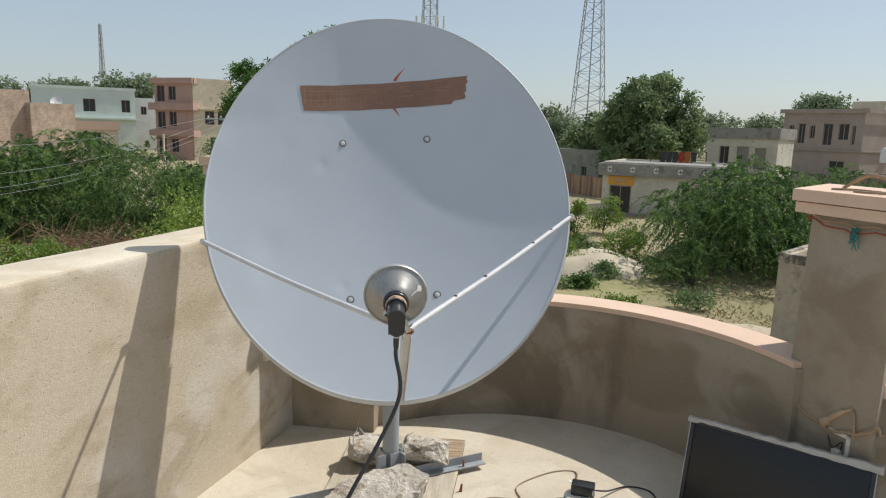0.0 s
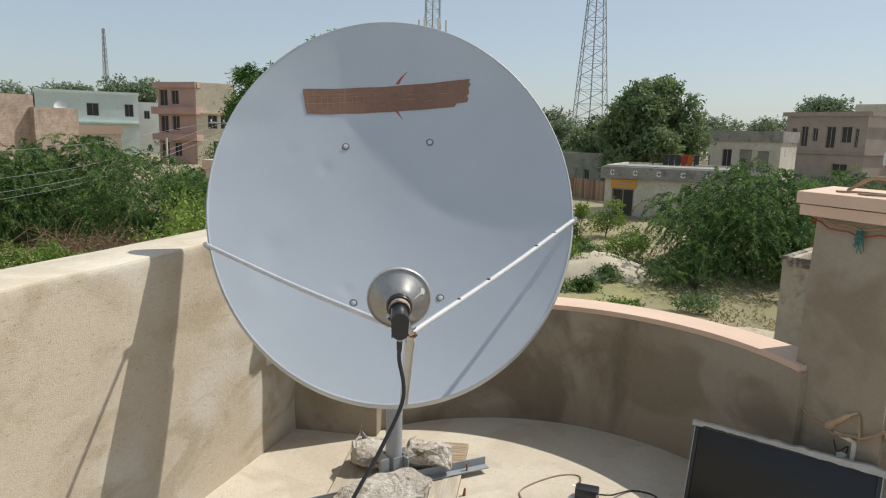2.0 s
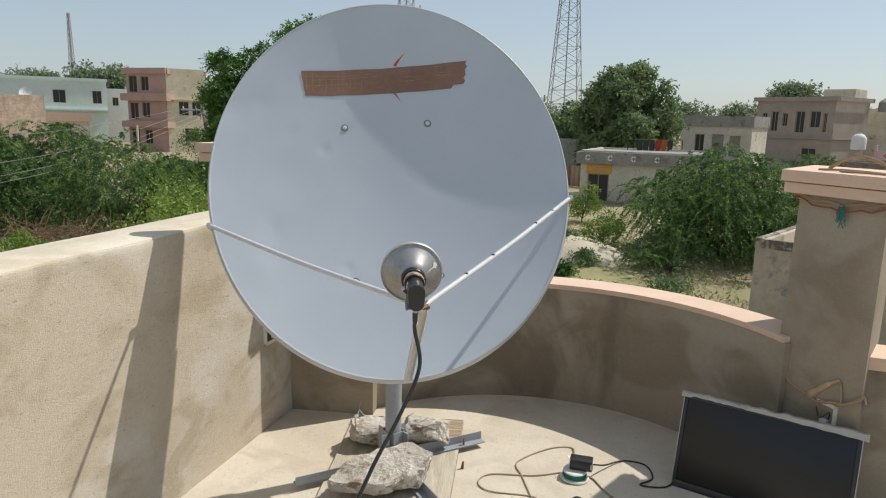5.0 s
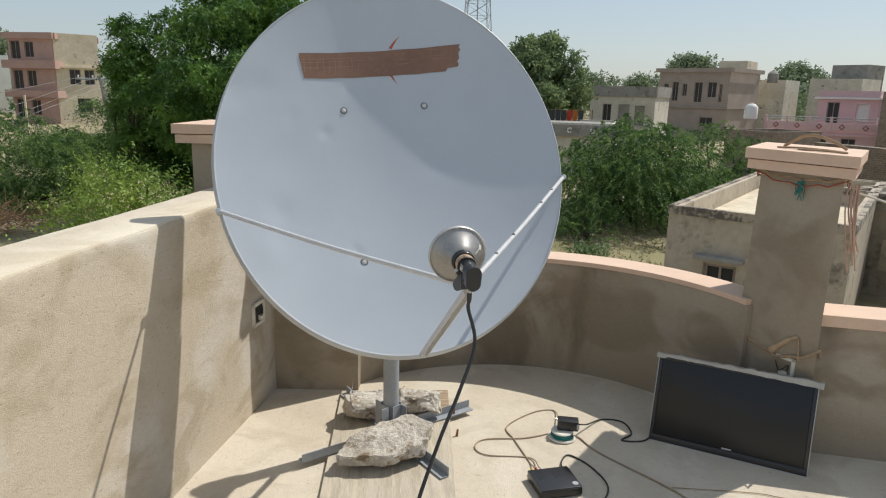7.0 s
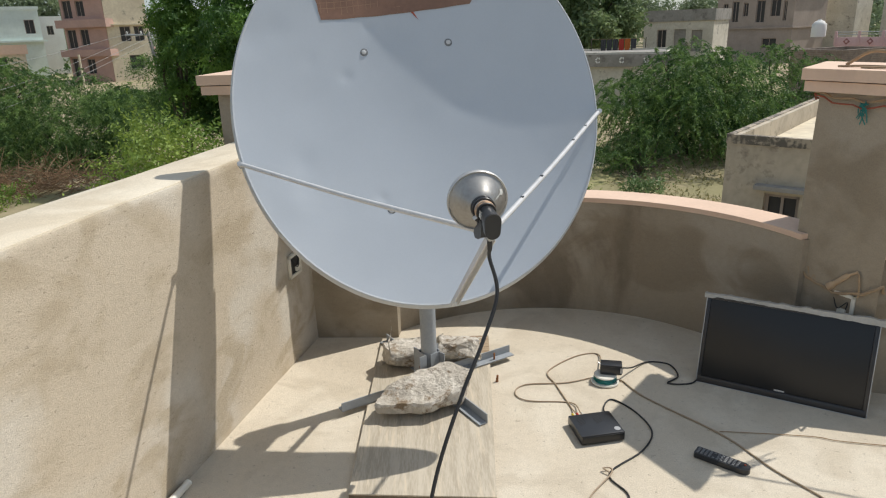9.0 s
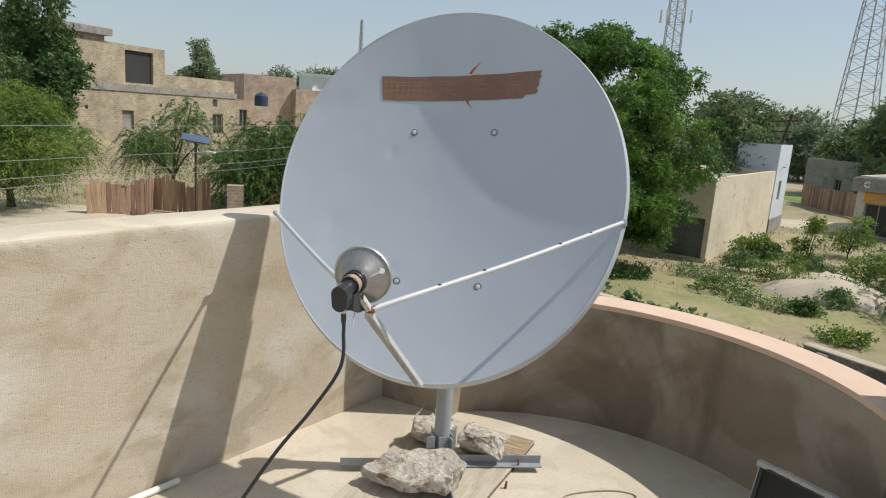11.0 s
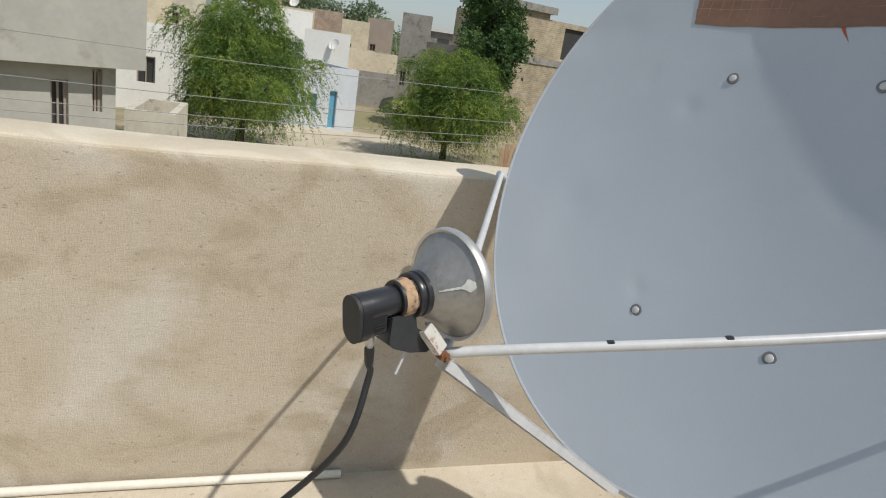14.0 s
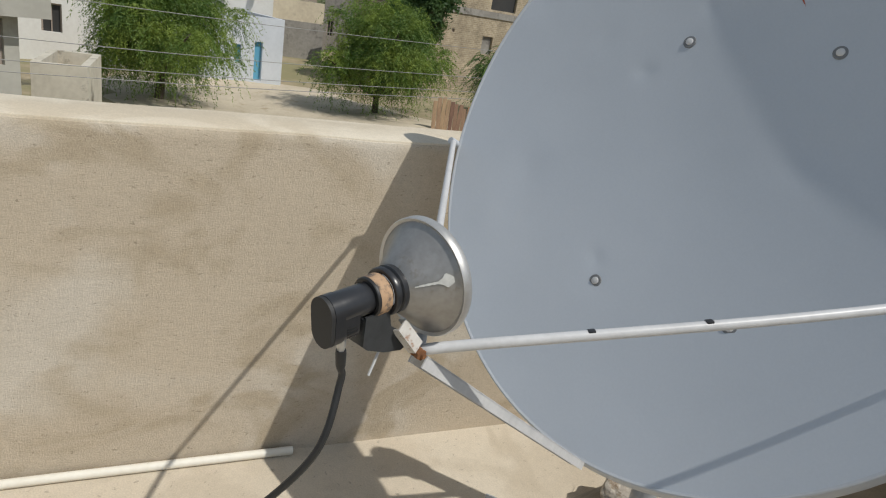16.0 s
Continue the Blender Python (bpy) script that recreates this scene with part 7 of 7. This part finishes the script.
for k, (x_, y_, h_, s_) in enumerate(((2.2, 20.5, 0.5, 0.9), (1.2, 21.5, 0.6, 1.1), (2.9, 24.5, 1.1, 1.1), (0.6, 23.5, 0.5, 1.3), (4.9, 23.8, 0.6, 1.2), (3.9, 18.2, 0.25, 0.7), (6.3, 19.0, 0.3, 0.8))):
    tree("low spreading scrub on the waste ground", (x_, y_, G), h_, s_, 6, (LEAF_BROAD, LEAF_THORN, LEAF_LIGHT)[k % 3], 90 + k, twigs=200, per=7, twig=0.32, leaf=0.09, width=0.026, droop=0.2, trunk_r=0.02, low=0.03, name="weed", category="weed", arch=0.4)
for k, (x_, y_, h_, s_) in enumerate(((-1.9, 16.4, 0.85, 0.6), (-1.1, 16.0, 0.9, 0.6), (-0.4, 15.7, 0.75, 0.55), (0.3, 16.2, 0.6, 0.5), (-2.8, 17.2, 0.6, 0.5))):
    tree("broad-leaved grey-green weed beside the yard wall", (x_, y_, G), h_, s_, 5, LEAF_BROAD, 70 + k, twigs=110, per=6, twig=0.3, leaf=0.17, width=0.055, droop=0.1, trunk_r=0.02, low=0.05, name="weed", category="weed", arch=0.6)
tree("yellow-green thorny shrub beside the yard wall", (-4.0, 16.9, G), 2.4, 1.1, 8, LEAF_LIGHT, 78, twigs=900, per=9, twig=0.4, leaf=0.07, width=0.02, droop=0.2, trunk_r=0.05, low=0.1, name="bush", category="bush", arch=0.4)
tree("low green scrub before the brushwood", gp(-35.5, 23.5, E0), 1.1, 1.8, 7, LEAF_LIGHT, 79, twigs=900, per=8, twig=0.35, leaf=0.09, width=0.025, droop=0.2, trunk_r=0.03, low=0.03, name="bush", category="bush")

# far trees along the horizon: past counting
rng = np.random.default_rng(77)
cen, rad = [], []
for k in range(230):
    az = radians(rng.uniform(-100, 62))
    d = rng.uniform(120, 260)
    s_ = rng.uniform(2.2, 5.2)
    cen.append((d * math.sin(az), d * math.cos(az), G + s_ * 0.6 + rng.uniform(0.5, 3.4)))
    rad.append((s_, s_, s_ * 0.8))
v, f = leaves(rng, cen, rad, 26000, 6, 1.3, 0.6, 0.2, 0.2, 0.3)
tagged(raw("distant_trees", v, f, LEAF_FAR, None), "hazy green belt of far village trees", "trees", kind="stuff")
cen, rad = [], []
for az0, az1, d, top in ((-80, -76, 105, 7.0), (-74.5, -70, 105, 8.4), (-69.5, -60, 112, 6.6), (-36.8, -33, 130, 7.2), (-33.5, -31, 130, 7.9), (-29.6, -26.9, 130, 9.2), (2, 9.5, 110, 5.2), (17, 24, 150, 6.0), (24.5, 27.5, 125, 8.2), (32, 34.5, 140, 7.5), (-101, -80, 100, 6.0), (-52, -40, 150, 5.0)):
    for k in range(9):
        az = radians(rng.uniform(az0, az1))
        s_ = rng.uniform(2.0, 3.8)
        cen.append((d * math.sin(az), d * math.cos(az), 1.4 + top - 2.6 - s_ * 0.5 + rng.uniform(-1.5, 0.6)))
        rad.append((s_, s_, s_ * 0.85))
v, f = leaves(rng, cen, rad, 24000, 7, 1.0, 0.42, 0.13, 0.2, 0.35)
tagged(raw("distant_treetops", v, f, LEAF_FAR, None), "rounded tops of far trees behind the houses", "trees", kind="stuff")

# ground cover
patch("lane", at(-66, 27, E12), 9, 7, SAND, "pale sandy lane", 1, 0.05, 0.09)
patch("lane", at(6.5, 41, E11), 9, 2.6, SAND, "pale sandy lane before the shop", 2, 0.04, 0.09)
patch("mound", at(9.8, 23.5, E0), 2.2, 1.4, SAND, "low heap of pale sand and rubble", 3, 0.55, 0.05, "", "sand heap")
patch("mound", at(21, 16.6, E0), 3.0, 1.2, SAND, "low bank of stony sand", 4, 0.35, 0.05, "", "sand heap")
patch("mound", at(7.4, 23.5, E11), 1.6, 1.2, SAND, "heap of pale rubble among weeds", 5, 0.5, 0.05, "", "sand heap")
patch("grass_patch", Vector((-0.2, 19.5)), 3.2, 3.0, GRASS_GROUND, "thin olive grass under the neem", 8, 0.03, 0.08)
patch("grass_patch", at(4.0, 20.5, E11), 5.0, 3.5, GRASS_GROUND, "thin yellow-green grass on the waste ground", 6, 0.03, 0.07)
patch("grass_patch", at(5.6, 62, E0), 6, 3.0, surface("fresh_grass", (0.16, 0.26, 0.05), (0.12, 0.2, 0.04), 0.95, coarse=1, fine=9), "strip of fresh green grass behind the fence", 7, 0.03, 0.15)
rng = np.random.default_rng(5)
n = 26000
ang, dist = np.radians(rng.uniform(-8, 32, n)), rng.uniform(13, 42, n)
px, py = dist * np.sin(ang), dist * np.cos(ang)
keep = np.array([noise.noise(Vector((x * 0.35, y * 0.35, 9))) > -0.05 for x, y in zip(px, py)])
px, py = px[keep], py[keep]
n = len(px)
pz = np.array([G + 0.28 * noise.noise(Vector((x * 0.13, y * 0.13, 1))) + 0.10 * noise.noise(Vector((x * 0.5, y * 0.5, 2))) + 0.04 for x, y in zip(px, py)])
h = rng.uniform(0.03, 0.11, n)
dx, dy = rng.normal(size=n) * 0.06, rng.normal(size=n) * 0.06
wx, wy = rng.normal(size=n) * 0.02, rng.normal(size=n) * 0.02
verts = np.stack([np.stack([px - wx, py - wy, pz], 1), np.stack([px + wx, py + wy, pz], 1), np.stack([px + dx, py + dy, pz + h], 1)], 1).reshape(-1, 3)
tagged(raw("grass_tufts", verts, np.arange(3 * n).reshape(-1, 3), leaf_surface("dry_grass", (0.26, 0.25, 0.11), (0.38, 0.33, 0.18)), None), "sparse dry grass tufts", "grass", kind="stuff")
# dry brushwood heap
rng = random.Random(21)
bp_ = at(-31.0, 25.5, E0)
b = None
t_ = root("brushwood_heap", (bp_.x, bp_.y, G), "heap of dry reddish-brown cut brushwood", "brushwood")
b = None
for k in range(560):
    o = Vector((bp_.x + rng.gauss(0, 1.4), bp_.y + rng.gauss(0, 0.8), G + abs(rng.gauss(0, 0.35))))
    d_ = Vector((rng.gauss(0, 1), rng.gauss(0, 0.6), rng.uniform(-0.1, 0.45))).normalized() * rng.uniform(0.6, 1.5)
    b = tube([o, o + d_ * 0.5 + Vector((0, 0, 0.08)), o + d_], [0.012, 0.009, 0.004], 4, b)
tagged(part("twig_stuff", b, surface("dry_twigs", (0.30, 0.19, 0.11), (0.20, 0.125, 0.07), 0.95, coarse=2, fine=10, bump=0), t_), kind="stuff")


# ---- small things on the far roofs ----
def roof_dish(p, r, label, yaw):
    t = root("small_roof_dish", tuple(p), label, "satellite dish")
    m = Matrix.Translation(Vector(p) + Vector((0, 0, r * 1.1))) @ pose(0, 0, 0, 62, 0, yaw)
    part("reflector", lathe([(0, 0), (r * 0.4, r * 0.04), (r * 0.8, r * 0.16), (r, r * 0.26), (r, r * 0.28), (r * 0.8, r * 0.19), (r * 0.4, r * 0.06), (0, r * 0.02)], m, 28), WHITE, t)
    part("mast", tube([Vector(p), Vector(p) + Vector((0, 0, r * 1.1))], r * 0.06, 8), LATTICE, t)
    part("feed_arm", tube([m @ Vector((0, -r, r * 0.26)), m @ Vector((0, -r * 0.2, r * 0.95))], r * 0.03, 6), LATTICE, t)
    return t


def roof_tank(p, r, h_, mat, label):
    return solid("water_tank", lathe([(0, 0), (r, 0), (r * 1.03, h_ * 0.2), (r, h_ * 0.25), (r * 1.03, h_ * 0.5), (r, h_ * 0.55), (r, h_ * 0.75), (r * 0.6, h_ * 0.95), (r * 0.25, h_), (r * 0.25, h_ * 1.06), (0, h_ * 1.06)], Matrix.Translation(p), 24), mat, label, "water tank", loc=tuple(p))


q = at(-33.2, 82.5, E0)
roof_dish((q.x, q.y, 2.45), 0.6, "white dish on the brick house roof", 15)
q = at(-71.2, 78, E12)
roof_dish((q.x, q.y, 3.4), 0.6, "white dish on a village roof", 40)
q = at(-67.6, 36, E12)
roof_dish((q.x, q.y, 0.35), 0.32, "grey dish on the white house", 30)
q = at(29.6, 66, E7)
roof_tank((q.x, q.y, -0.3), 0.55, 1.3, WHITE, "white round water tank on a roof")
q = at(30.8, 92, E7)
roof_tank((q.x, q.y, 3.35), 0.6, 1.4, GREYCEM, "grey round water tank on a pale house")
q = at(41.5, 74, E8)
roof_tank((q.x, q.y, 1.5), 0.6, 1.4, WHITE, "white water tank on a far roof")
q = at(18.6, 69.2, E0)
solid("air_cooler", box((0.9, 0.5, 0.7), Matrix.Translation((q.x, q.y, G + 2.0)), 0.04), WHITE, "white box air cooler by the house wall", "air cooler", loc=(q.x, q.y, G + 1.65))
line0, line1 = at(14.2, 47, E0), at(17.0, 47, E0)
for k, cm in enumerate((BLACK, BLACK, BLACK, surface("red_cloth", (0.45, 0.05, 0.03), bump=0), surface("orange_cloth", (0.5, 0.14, 0.03), bump=0), BLACK)):
    c_ = line0.lerp(line1, (k + 0.5) / 6)
    bb = bmesh.new()
    gr = [[bb.verts.new((c_.x - 0.17 + 0.34 * i / 5, c_.y + 0.03 * math.sin(i * 1.9 + j), 0.35 - 0.75 * j / 5)) for j in range(6)] for i in range(6)]
    for i in range(5):
        for j in range(5):
            bb.faces.new((gr[i][j], gr[i + 1][j], gr[i + 1][j + 1], gr[i][j + 1]))
    solid("hanging_cloth", bb, cm, "washed cloth hanging on a roof line", "cloth", group="washing on the shop roof", loc=(c_.x, c_.y, 0.35))
solid("washing_line", tube([(line0.x - 0.6, line0.y, 0.37), (line1.x + 0.6, line1.y, 0.37)], 0.01, 5), ROPE, "cord stretched over the shop roof", "cord", loc=(line0.x, line0.y, 0.37))
for q in (line0 + Vector((-0.6, 0)), line1 + Vector((0.6, 0))):
    solid("line_post", tube([(q.x, q.y, -0.9), (q.x, q.y, 0.42)], 0.03, 8), BARK, "thin post for the washing line", "post", loc=(q.x, q.y, -0.9))
